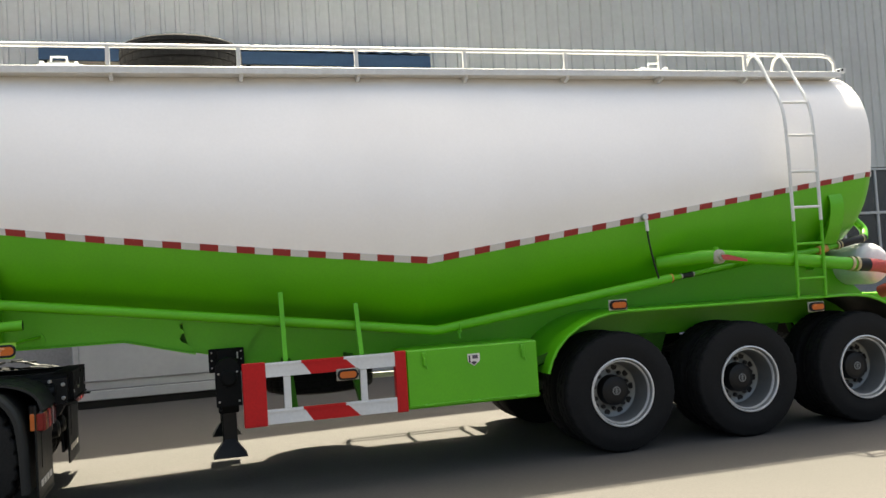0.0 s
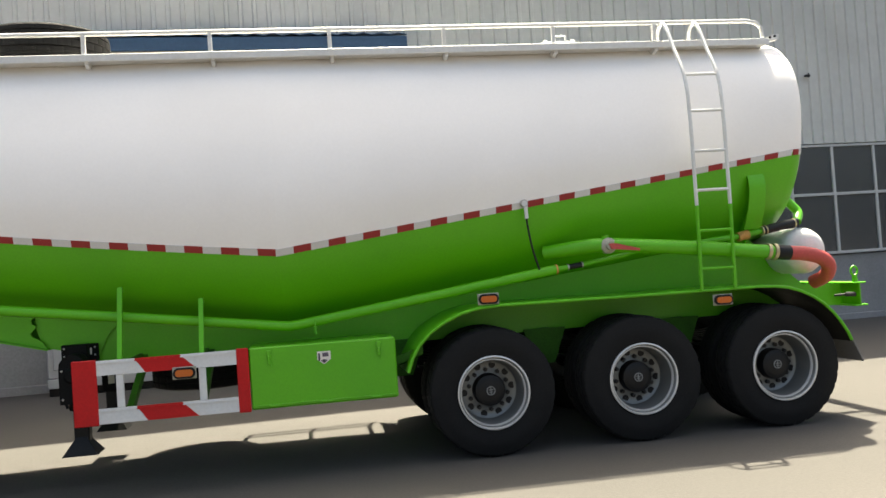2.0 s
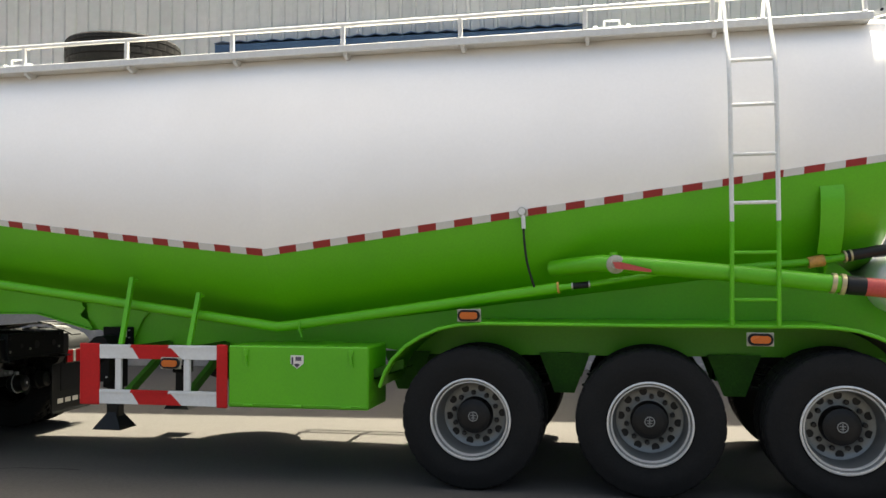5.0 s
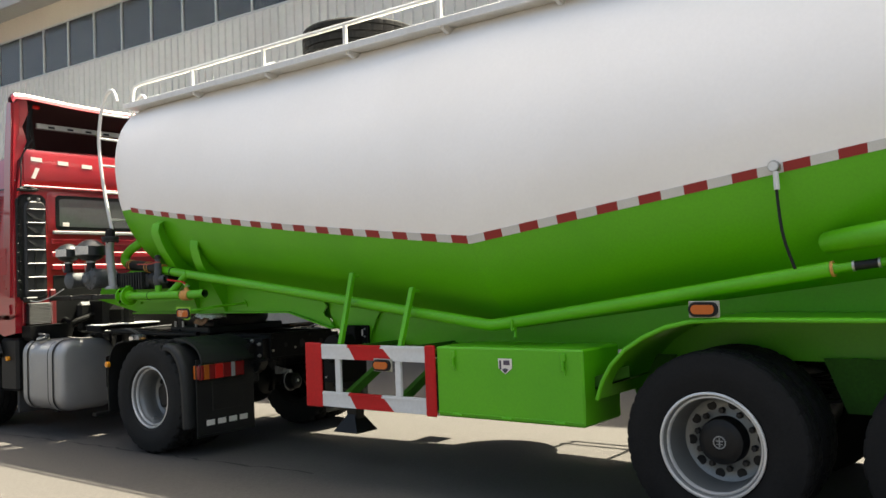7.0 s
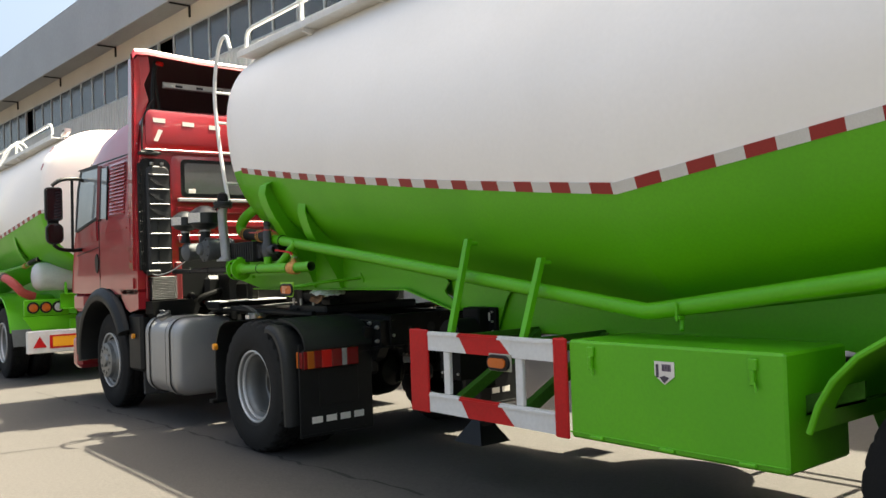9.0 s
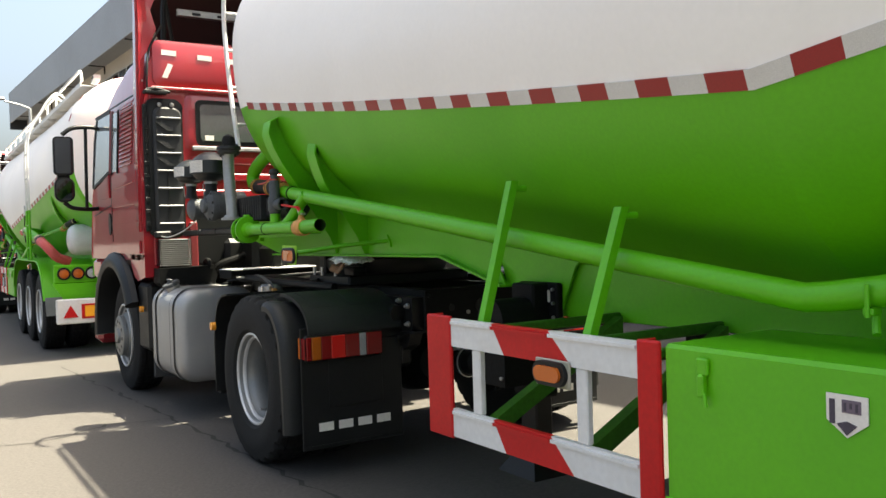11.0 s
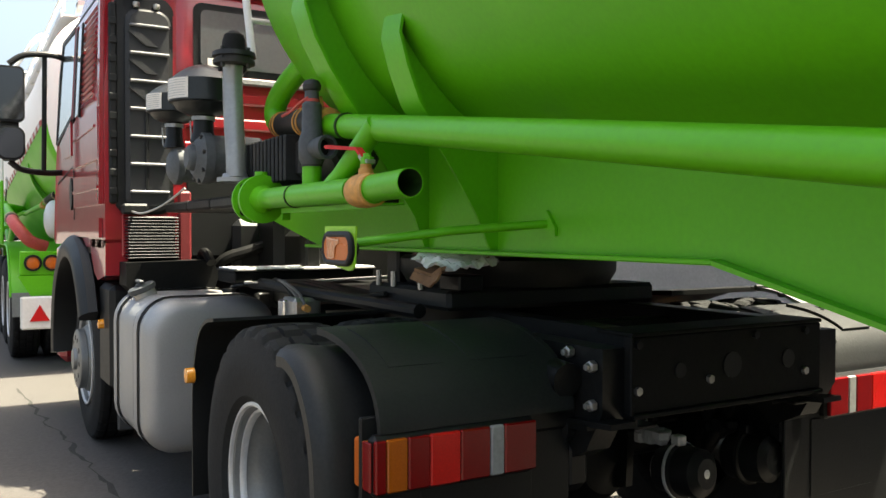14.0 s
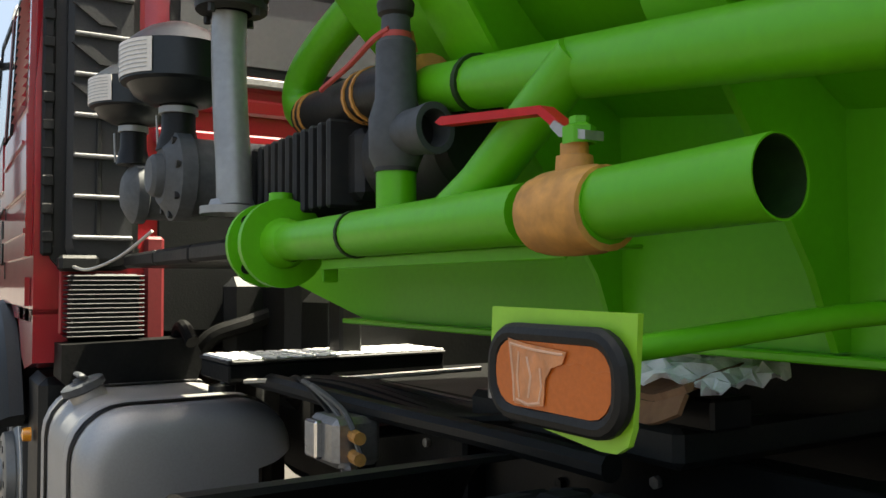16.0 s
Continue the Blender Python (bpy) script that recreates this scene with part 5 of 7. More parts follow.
    part("pipe_shelf", Shape().box((-5.967, -0.995, 1.431), (-5.20, -0.86, 1.437), 0.003).box((-5.967, -0.995, 1.416), (-5.20, -0.989, 1.436), 0.002).box((-5.967, -0.995, 1.39), (-5.960, -0.96, 1.431), 0.003), GREEN, front)
    # front marker lamp on a long bracket
    part("lamp_arm", Shape().tube([(-4.823, -0.57, 1.372), (-4.92, -0.86, 1.350), (-5.0120, -1.1120, 1.3160)], 0.013, 12), GREEN, t)
    part("arm_plate", Shape().plate([(-4.865, -0.583, 1.335), (-4.785, -0.583, 1.335), (-4.785, -0.583, 1.36), (-4.825, -0.583, 1.41), (-4.865, -0.583, 1.38)], (0, -1, 0), 0.01), GREEN, t)
    lp = part("lamp_plate", Shape().plate([(-5.0990, -1.1720, 1.3630), (-4.8890, -1.1720, 1.3610), (-4.8970, -1.1720, 1.2660), (-4.9030, -1.1720, 1.2510), (-4.9170, -1.1720, 1.2430), (-4.9370, -1.1720, 1.2420), (-5.0670, -1.1720, 1.2560), (-5.0890, -1.1720, 1.2630), (-5.1010, -1.1720, 1.2760), (-5.1050, -1.1720, 1.2910)], (0, 1, 0), 0.006), LIGHT_GREEN, t, "pale green plate with an orange marker lamp")

    def rounded(x0, x1, z0, z1, r, y, th):
        pts = []
        for cx, cz, a0 in ((x1 - r, z1 - r, 0), (x0 + r, z1 - r, 90), (x0 + r, z0 + r, 180), (x1 - r, z0 + r, 270)):
            for k in range(5):
                a = radians(a0 + 22.5 * k)
                pts.append((cx + r * math.cos(a), y, cz + r * math.sin(a)))
        return Shape().plate(pts, (0, -1, 0), th)

    ring = []
    for cx, cz, a0 in ((-4.931, 1.308, 0), (-5.049, 1.308, 90), (-5.049, 1.294, 180), (-4.931, 1.294, 270)):
        for k in range(6):
            a = radians(a0 + 18 * k)
            ring.append((cx + 0.031 * math.cos(a), -1.179, cz + 0.031 * math.sin(a)))
    part("gasket", Shape().tube(ring + ring[:2], 0.010, 10), PLASTIC, lp)
    part("lens", rounded(-5.073, -4.906, 1.270, 1.333, 0.028, -1.181, 0.005), LAMP_ORANGE, lp)
    part("peeling_film", Shape().plate([(-5.0490, -1.1875, 1.3340), (-5.0220, -1.1875, 1.3300), (-4.9620, -1.1875, 1.3260), (-4.9670, -1.1875, 1.3150), (-4.9830, -1.1875, 1.3100), (-4.9920, -1.1875, 1.2990), (-4.9950, -1.1875, 1.2750), (-5.0170, -1.1875, 1.2720), (-5.0390, -1.1875, 1.2730)], (0, -1, 0), 0.001), FILM, lp, "peeling protective film on the lens")
    for crease in (((-5.045, 1.330), (-5.041, 1.300), (-5.039, 1.275)), ((-5.031, 1.322), (-5.034, 1.300), (-5.031, 1.279)), ((-5.019, 1.318), (-5.013, 1.300), (-5.017, 1.280)), ((-4.999, 1.309), (-4.997, 1.292), (-5.001, 1.278)), ((-5.046, 1.329), (-5.01, 1.325), (-4.966, 1.323)), ((-5.036, 1.277), (-5.018, 1.274), (-4.999, 1.277))):
        part("film_crease", Shape().tube([(x, -1.1885, z) for x, z in crease], 0.0013, 6), FILM_EDGE, lp)
    part("lamp_back", Shape().tube([(-5.0270, -1.1660, 1.3010), (-5.0270, -1.1120, 1.3060)], 0.03, 12), PLASTIC, lp)
    return t


main_trailer = trailer()



# ---------- tractor unit ----------
def loft(sections, cap=True):
    """Skin over equal rings of points."""
    n = len(sections[0])
    verts = [p for r in sections for p in r]
    faces = []
    for i in range(len(sections) - 1):
        for j in range(n - 1):
            faces.append((i * n + j, i * n + j + 1, (i + 1) * n + j + 1, (i + 1) * n + j))
    if cap:
        faces.append(tuple(range(n)))
        faces.append(tuple((len(sections) - 1) * n + j for j in range(n)))
    return Shape().add(verts, faces)


def round_rect(y0, y1, z0, z1, r, x, n=6):
    pts = []
    for cy, cz, a0 in ((y1 - r, z1 - r, 0), (y0 + r, z1 - r, 90), (y0 + r, z0 + r, 180), (y1 - r, z0 + r, 270)):
        for k in range(n + 1):
            a = radians(a0 + 90 * k / n)
            pts.append((x, cy + r * math.cos(a), cz + r * math.sin(a)))
    return pts


def cab_ring(u, zb, zt):
    """Half-round top cross-section of the cab."""
    w = 1.245
    zs = min(2.15, zt - 0.3)
    zr = max(zt - 0.22, zs + 0.05)
    wt = 1.245 - 0.10 * max(0, (zr - 2.1) / 1.0)
    half = [(w, zb), (w, zb + 0.3 * (zs - zb)), (w, zs), ((w + wt) / 2 + 0.01, (zs + zr) / 2), (wt, zr), (wt - 0.05, zr + 0.11), (wt - 0.16, zr + 0.18), (wt - 0.34, zt - 0.012), (0.4, zt)]
    ring = [(u, -y, z) for y, z in half] + [(u, y, z) for y, z in reversed(half)]
    return ring


def tractor(place, turn):
    t = thing("tractor_unit", place, "red two-axle tractor unit with a sleeper cab and black chassis", "truck", "tractor units", turn)
    # wheels and axles
    for sgn in (-1, 1):
        wheel(t, (0, sgn * 1.225, 0.516), "drive", sgn, 20)
        wheel(t, (-3.50, sgn * 1.20, 0.502), "front", sgn, 8)
    part("rear_axle", Shape().tube([(0, -0.95, 0.53), (0, 0.95, 0.53)], 0.09, 16), CHASSIS, t)
    part("differential", Shape().revolve([(-0.30, 0.0), (-0.27, 0.10), (-0.16, 0.2), (0, 0.235), (0.16, 0.2), (0.26, 0.12), (0.30, 0.0)], (0.02, 0.0, 0.53), (1, 0, 0), 24), CHASSIS, t)
    part("front_axle", Shape().tube([(-3.53, -0.9, 0.50), (-3.53, 0.9, 0.50)], 0.07, 12), CHASSIS, t)
    # frame rails and cross members
    for sgn in (-1, 1):
        s = Shape()
        s.box((-4.5, sgn * 0.39 + 0.046, 0.78), (0.78, sgn * 0.39 + 0.054, 1.06), 0.003)
        s.box((-4.5, sgn * 0.39 + 0.05, 1.05), (0.78, sgn * 0.31 + 0.05, 1.06), 0.003)
        s.box((-4.5, sgn * 0.39 + 0.05, 0.78), (0.78, sgn * 0.31 + 0.05, 0.79), 0.003)
        part("frame_rail", s, CHASSIS, t)
        for k in range(9):
            part("frame_bolt", Shape().revolve([(0, 0.013), (sgn * 0.014, 0.013), (sgn * 0.016, 0)], (0.70 - 0.3 * k, sgn * 0.395 + 0.05, 0.93 + 0.06 * (k % 2)), Y_AXIS, 6), STEEL if k % 3 == 0 else CHASSIS, t)
    end = part("end_crossmember", Shape().box((0.77, -0.39, 0.83), (0.81, 0.45, 1.055), 0.008), SOOT, t)
    for hy, hr in ((-0.2, 0.022), (0.02, 0.04), (0.28, 0.03)):
        part("hole", Shape().revolve([(0, hr), (0.004, hr), (0.004, 0)], (0.81, hy, 0.945), (1, 0, 0), 16), PLASTIC, end)
    for hy, hz in ((-0.37, 1.03), (-0.37, 0.90), (-0.08, 0.91), (0.12, 1.03), (0.36, 1.03), (0.36, 0.9)):
        part("bolt", Shape().revolve([(0, 0.013), (0.012, 0.013), (0.013, 0)], (0.81, hy, hz), (1, 0, 0), 6), STEEL if hz < 0.95 else CHASSIS, end)
    part("corner_weld", Shape().box((0.795, -0.40, 0.83), (0.818, -0.385, 1.055), 0.004), SOOT, end)
    part("upper_flange", Shape().box((0.66, -0.39, 1.052), (0.812, 0.45, 1.064), 0.003), SOOT, end)
    part("lower_flange", Shape().box((0.74, -0.39, 0.82), (0.82, 0.45, 0.834), 0.003), SOOT, end)
    # one chamber's plated fittings get a brighter base colour to imitate sunlight
    for cy, bright in ((0.0, RIM_EDGE), (0.34, CHASSIS)):
        ch = part("brake_chamber", Shape().revolve([(0, 0.0), (0.0, 0.06), (0.02, 0.08), (0.07, 0.085), (0.075, 0.095), (0.095, 0.095), (0.10, 0.085), (0.17, 0.08), (0.19, 0.05), (0.19, 0)], (0.58, cy, 0.56), (1, 0.1, 0.1), 24), CHASSIS, t, "black brake chamber with bright clamp and fittings")
        ch.location = (-0.14, 0.10, -0.03)
        part("clamp_band", Shape().revolve([(0.080, 0.088), (0.081, 0.099), (0.091, 0.099), (0.092, 0.088)], (0.58, cy, 0.56), (1, 0.1, 0.1), 24).box((0.64, cy - 0.02, 0.655), (0.68, cy + 0.02, 0.69), 0.005), bright, ch)
        part("clamp_band", Shape().revolve([(0.15, 0.05), (0.152, 0.060), (0.178, 0.042), (0.19, 0.015), (0.191, 0.0)], (0.58, cy, 0.56), (1, 0.1, 0.1), 24), bright, ch)
        for k in range(3):
            part("fitting", Shape().tube([(0.50 + 0.05 * k, cy - 0.02, 0.64 + 0.01 * k), (0.51 + 0.05 * k, cy - 0.03, 0.72 - 0.02 * k)], 0.024 + 0.005 * (k % 2), 8), bright, ch)
            part("union_nut", Shape().revolve([(0, 0.034), (0.026, 0.034), (0.03, 0.02)], (0.50 + 0.05 * k, cy - 0.02, 0.65 + 0.01 * k), (0.1, -0.1, 1), 6), bright, ch)
        part("hose", Shape().tube(curve3([(0.52, cy - 0.03, 0.72), (0.56, cy - 0.06, 0.80), (0.66, cy - 0.02, 0.86), (0.8, cy, 0.92)], 5), 0.012, 6), PLASTIC, ch)
        part("slack_adjuster", Shape().plate([(0.44, cy - 0.05, 0.70), (0.50, cy - 0.05, 0.68), (0.49, cy - 0.05, 0.48), (0.42, cy - 0.05, 0.46)], (0, -1, 0), 0.03), CHASSIS, ch)
    for cx in (-0.9, -1.9, 0.1):
        part("crossmember", Shape().box((cx, -0.41, 0.82), (cx + 0.09, 0.41, 1.02), 0.01), CHASSIS, t)
    # leaf springs and dampers
    for sgn in (-1, 1):
        s = Shape()
        for k in range(6):
            zz = 0.66 + 0.02 * k
            re = 0.85 - 0.1 * (5 - k)
            s.strip([(-re, sgn * 0.50, zz + 0.05), (0, sgn * 0.50, zz - 0.02), (re, sgn * 0.50, zz + 0.05)], [(-re, sgn * 0.41, zz + 0.05), (0, sgn * 0.41, zz - 0.02), (re, sgn * 0.41, zz + 0.05)], 0.016)
        part("leaf_spring", s, CHASSIS, t)
        part("spring_clamp", Shape().box((-0.12, sgn * 0.53, 0.58), (0.12, sgn * 0.39, 0.86), 0.015), CHASSIS, t)
        br = part("spring_bracket", Shape().plate([(0.50, sgn * 0.43, 1.02), (0.93, sgn * 0.43, 1.02), (0.93, sgn * 0.43, 0.84), (0.86, sgn * 0.43, 0.72), (0.74, sgn * 0.43, 0.66), (0.66, sgn * 0.43, 0.74), (0.62, sgn * 0.43, 0.88), (0.50, sgn * 0.43, 0.93)], (0, sgn, 0), 0.09), CHASSIS, t, "black cast spring bracket with bolts")
        br.location = (-0.15, 0.05, 0.0)
        part("bracket_arm", Shape().tube([(0.50, sgn * 0.53, 0.955), (0.62, sgn * 0.565, 0.945), (0.84, sgn * 0.57, 0.925)], 0.05, 16), CHASSIS, br)
        part("bracket_boss", Shape().revolve([(0, 0.06), (sgn * 0.03, 0.058), (sgn * 0.04, 0.04), (sgn * 0.045, 0)], (0.76, sgn * 0.52, 0.78), Y_AXIS, 20), CHASSIS, br)
        part("shackle", Shape().box((0.70, sgn * 0.55, 0.58), (0.80, sgn * 0.44, 0.74), 0.03), CHASSIS, br)
        for bx, bz in ((0.60, 1.0), (0.80, 1.0), (0.90, 0.97), (0.90, 0.86), (0.64, 0.80), (0.55, 0.955)):
            part("bolt", Shape().revolve([(0, 0.017), (sgn * 0.018, 0.017), (sgn * 0.02, 0.01), (sgn * 0.032, 0.01), (sgn * 0.033, 0)], (bx, sgn * 0.525, bz), Y_AXIS, 6), STEEL if bx > 0.6 else CHASSIS, br)
        part("damper", Shape().tube([(0.25, sgn * 0.52, 0.5), (0.55, sgn * 0.5, 0.95)], 0.035, 12), CHASSIS, t)
    # fifth wheel and the things lying on the frame
    fifth = part("fifth_wheel", Shape().revolve([(0.0, 0.0), (0.0, 0.42), (0.05, 0.45), (0.10, 0.45), (0.115, 0.43), (0.115, 0.0)], (-0.35, 0, 1.14), (0, 0, 1), 32), MUDGUARD, t, "greasy black coupling plate")
    part("fifth_wheel_base", Shape().box((-0.65, -0.5, 1.062), (0.0, 0.5, 1.14), 0.015), MUDGUARD, fifth)
    # mudguards and flaps
    for sgn in (-1, 1):
        ya, yb = sgn * 1.235, sgn * 0.56
        arc = [(0.27, 1.02), (0.34, 1.02), (0.43, 0.985), (0.51, 0.90), (0.56, 0.79), (0.58, 0.66), (0.592, 0.5), (0.60, 0.26)]
        arc = [(p.x, p.z) for p in curve3([(a, 0, b) for a, b in arc], 4)]
        rolled = []
        for k, (a, b) in enumerate(arc):
            (a0, b0), (a1, b1) = arc[max(0, k - 1)], arc[min(len(arc) - 1, k + 1)]
            run = math.hypot(a1 - a0, b1 - b0)
            nx, nz = -(b1 - b0) / run, (a1 - a0) / run
            across = ((ya, 0.055), (ya, 0.025), (ya - sgn * 0.012, 0.008), (ya - sgn * 0.035, -0.004), (ya - sgn * 0.075, -0.006), (ya - sgn * 0.12, 0.004), (yb, 0.004), (yb, 0.03), (ya - sgn * 0.10, 0.03), (ya - sgn * 0.02, 0.045), (ya, 0.055))
            rolled.append([(a - nx * d, y, b - nz * d) for y, d in across])
        part("rear_mudguard", loft(rolled), MUDGUARD, t)
        top = [(p.x, p.z) for p in curve3([(0.28, 0, 1.05), (0.37, 0, 1.045), (0.48, 0, 1.025), (0.58, 0, 0.985), (0.642, 0, 0.93), (0.668, 0, 0.87), (0.672, 0, 0.84)], 4)]
        deck = part("mudguard_deck", Shape().strip([(a, sgn * 1.115, b) for a, b in top], [(a, sgn * 0.50, b) for a, b in top], 0.02), MUDGUARD, t)
        pad = [(a, b + 0.012) for a, b in top if 0.33 < a < 0.60]
        for p0, p1 in ((1.05, 0.88), (0.80, 0.60)):
            part("raised_pad", Shape().strip([(a, sgn * p0, b) for a, b in pad], [(a, sgn * p1, b) for a, b in pad], 0.012), MUDGUARD, deck)
        part("deck_fold", Shape().tube([(a, sgn * 0.52, b + 0.006) for a, b in top], 0.016, 8), MUDGUARD, deck)
        for hx, hy in ((0.43, 0.98), (0.41, 0.70)):
            part("hole", Shape().revolve([(0, 0.024), (0.005, 0.022), (0.005, 0)], (hx, sgn * hy, 1.046), (0.1, 0, 1), 12), HUB, deck)
            part("bolt", Shape().revolve([(0, 0.008), (0.01, 0.008), (0.011, 0)], (hx + 0.03, sgn * hy - 0.03, 1.040), (0.1, 0, 1), 6), STEEL, deck)
        if sgn > 0:
            cover = [(p.x, p.z) for p in curve3([(-0.42, 0, 1.02), (-0.2, 0, 1.085), (0.0, 0, 1.10)], 4)]
            part("wheel_cover", Shape().strip([(a, ya, b) for a, b in cover], [(a, 0.60, b) for a, b in cover], 0.02), SOOT, t)
            tail = [(p.x, p.z) for p in curve3([(0.06, 0, 1.10), (0.2, 0, 1.085), (0.34, 0, 1.035)], 4)]
            part("wheel_cover", Shape().strip([(a, ya, b) for a, b in tail], [(a, 1.02, b + 0.01) for a, b in tail], 0.014), FLAP_PALE, t, "pale grey mudguard top")
            # added dark bars stand for gaps across the pale cover
            for hx in (0.10, 0.22):
                part("cover_gap_bar", Shape().tube([(hx, 1.0, 1.112 - 0.2 * (hx - 0.08)), (hx + 0.05, ya, 1.108 - 0.2 * (hx - 0.08))], 0.012, 6), PLASTIC, t)
        fa = [(-0.36, 1.045), (-0.46, 1.03), (-0.545, 0.985), (-0.605, 0.90), (-0.645, 0.78), (-0.655, 0.62), (-0.65, 0.35)]
        fa = [(p.x, p.z) for p in curve3([(a, 0, b) for a, b in fa], 4)]
        s = Shape().strip([(a, ya, b) for a, b in fa], [(a, yb, b) for a, b in fa], 0.012)
        part("front_mudguard", s, PLASTIC, t)
        flap = part("mud_flap", Shape().box((0.635, sgn * 1.15, 0.165), (0.65, sgn * 0.48, 0.88), 0.004), PLASTIC, t, "black rubber mud flap with a row of pale bars")
        part("flap_ridge", Shape().box((0.65, sgn * 0.98, 0.40), (0.655, sgn * 0.62, 0.68), 0.002), PLASTIC, flap)
        part("flap_hem", Shape().box((0.65, sgn * 1.14, 0.17), (0.656, sgn * 0.49, 0.19), 0.002), PLASTIC, flap)
        for k in range(4):
            yy = sgn * 0.81 + (k - 1.5) * 0.128
            part("lettering_bar", Shape().box((0.65, yy - 0.047, 0.268), (0.653, yy + 0.047, 0.318), 0.001), STICKER, flap)
        lamp = part("tail_lamp", Shape().box((0.66, sgn * 1.14, 0.685), (0.70, sgn * 0.64, 0.84), 0.012), PLASTIC, t, "long tail lamp with orange, red and clear lenses")
        for a, b, mat in ((1.138, 1.107, TAIL_RED), (1.105, 1.047, TAIL_AMBER), (1.045, 0.982, TAIL_RED), (0.98, 0.89, LAMP_RED), (0.888, 0.797, TAIL_RED), (0.795, 0.752, FADED), (0.75, 0.645, TAIL_RED)):
            part("lens", Shape().box((0.695, sgn * a, 0.697), (0.712, sgn * b, 0.83), 0.004), mat, lamp)
        part("side_lens", Shape().box((0.605, sgn * 1.148, 0.70), (0.652, sgn * 1.125, 0.825), 0.005), LAMP_ORANGE, lamp)
        part("side_lens", Shape().box((0.654, sgn * 1.148, 0.70), (0.698, sgn * 1.1405, 0.825), 0.004), TAIL_RED, lamp)
        part("lamp_bracket", Shape().box((0.58, sgn * 1.05, 0.78), (0.662, sgn * 0.45, 0.88), 0.01), CHASSIS, t)
    # fuel tank
    y0, y1, z0, z1 = -1.215, -0.555, 0.262, 1.018
    secs = [round_rect(y0 + 0.03, y1 - 0.03, z0 + 0.03, z1 - 0.03, 0.13, -2.39), round_rect(y0, y1, z0, z1, 0.16, -2.36)]
    for k in range(7):
        g = math.pi / 2 * k / 6
        d = 0.075 * (1 - math.cos(g))
        secs.append(round_rect(y0 + d, y1 - d, z0 + d, z1 - d, 0.16 - 0.5 * d, -1.66 + 0.075 * math.sin(g)))
    secs.append(round_rect(y0 + 0.13, y1 - 0.13, z0 + 0.13, z1 - 0.13, 0.08, -1.578))
    ft = part("fuel_tank", loft(secs), ALU, t, "brushed aluminium fuel tank with two straps")
    for sx in (-2.30, -1.77):
        for dx, w, mat in ((0, 0.125, PLASTIC), (0.003, 0.080, ALU)):
            g = 0.006 + dx
            ring_a = round_rect(y0 - g, y1 + g, z0 - g, z1 + g, 0.165, sx - w / 2)
            ring_b = [(sx + w / 2, y, z) for _, y, z in ring_a]
            part("strap", loft([ring_a + ring_a[:1], ring_b + ring_b[:1]], False), mat, ft)
    part("filler_neck", Shape().tube([(-2.09, -1.085, 0.97), (-2.09, -1.118, 1.035)], 0.058, 16), ALU, ft)
    part("filler_cap", Shape().revolve([(0, 0.064), (0.006, 0.072), (0.028, 0.072), (0.034, 0.062), (0.036, 0.026), (0.048, 0.022), (0.05, 0)], (-2.09, -1.118, 1.03), (0, -0.42, 1), 18), GREY_CAST, ft)
    part("cap_bar", Shape().box((-2.145, -1.15, 1.075), (-2.035, -1.125, 1.092), 0.006), GREY_CAST, ft)
    part("level_sender", Shape().revolve([(0, 0.045), (0.03, 0.045), (0.035, 0)], (-1.85, -0.72, 1.016), (0, 0, 1), 14).tube([(-1.85, -0.72, 1.05), (-1.80, -0.66, 1.07), (-1.66, -0.6, 1.06)], 0.012, 8), PLASTIC, ft)
    for sx in (-2.1, -1.3):
        part("tank_bracket", Shape().box((sx - 0.04, -1.0, 0.215), (sx + 0.04, -0.43, 0.255), 0.006).box((sx - 0.04, -0.5, 0.215), (sx + 0.04, -0.43, 1.0), 0.006), CHASSIS, t)
    # air tanks and boxes along the frame
    for sgn, ys in ((1, 0.72), (-1, 0.2), (1, 0.2)):
        part("air_tank", Shape().revolve([(0, 0.0), (0.01, 0.07), (0.04, 0.12), (0.09, 0.14), (0.9, 0.14), (0.95, 0.12), (0.98, 0.07), (0.99, 0)], (-2.0, sgn * ys, 0.86), (1, 0, 0), 20), CHASSIS, t)
    part("engine_block", Shape().box((-2.46, -0.40, 0.9), (-2.05, 0.95, 1.47), 0.05), CHASSIS, t)
    part("far_cover", Shape().box((-2.0, 0.46, 1.0), (-0.8, 0.98, 1.27), 0.04), PLASTIC, t)
    part("gear_cover", Shape().box((-2.1, -0.36, 1.0), (-1.7, 0.52, 1.40), 0.08), CHASSIS, t)
    part("air_cleaner", Shape().revolve([(0, 0.0), (0.0, 0.2), (0.03, 0.24), (0.9, 0.24), (0.93, 0.2), (0.93, 0.0)], (-2.3, 0.80, 1.52), (1, 0, 0), 28), PLASTIC, t)
    part("cleaner_stand", Shape().box((-2.2, 0.6, 1.0), (-1.5, 0.95, 1.33), 0.02), CHASSIS, t)
    part("battery_box", Shape().box((-2.3, 0.56, 0.45), (-1.0, 1.18, 1.0), 0.03), PLASTIC, t)
    part("frame_deck", Shape().box((-1.9, -0.33, 1.065), (-0.75, 0.40, 1.08), 0.004), SOOT, t)
    # brake valve and lines beside the frame
    vb = part("brake_valve", Shape().box((-1.02, -0.75, 0.94), (-0.86, -0.62, 1.06), 0.015), STEEL, t, "cast brake valve with brass fittings")
    part("valve_face", Shape().box((-1.0, -0.77, 0.955), (-0.93, -0.745, 1.05), 0.006), CHROME, vb)
    part("valve_port", Shape().tube([(-0.88, -0.70, 0.93), (-0.80, -0.73, 0.91)], 0.022, 10), CHROME, vb)
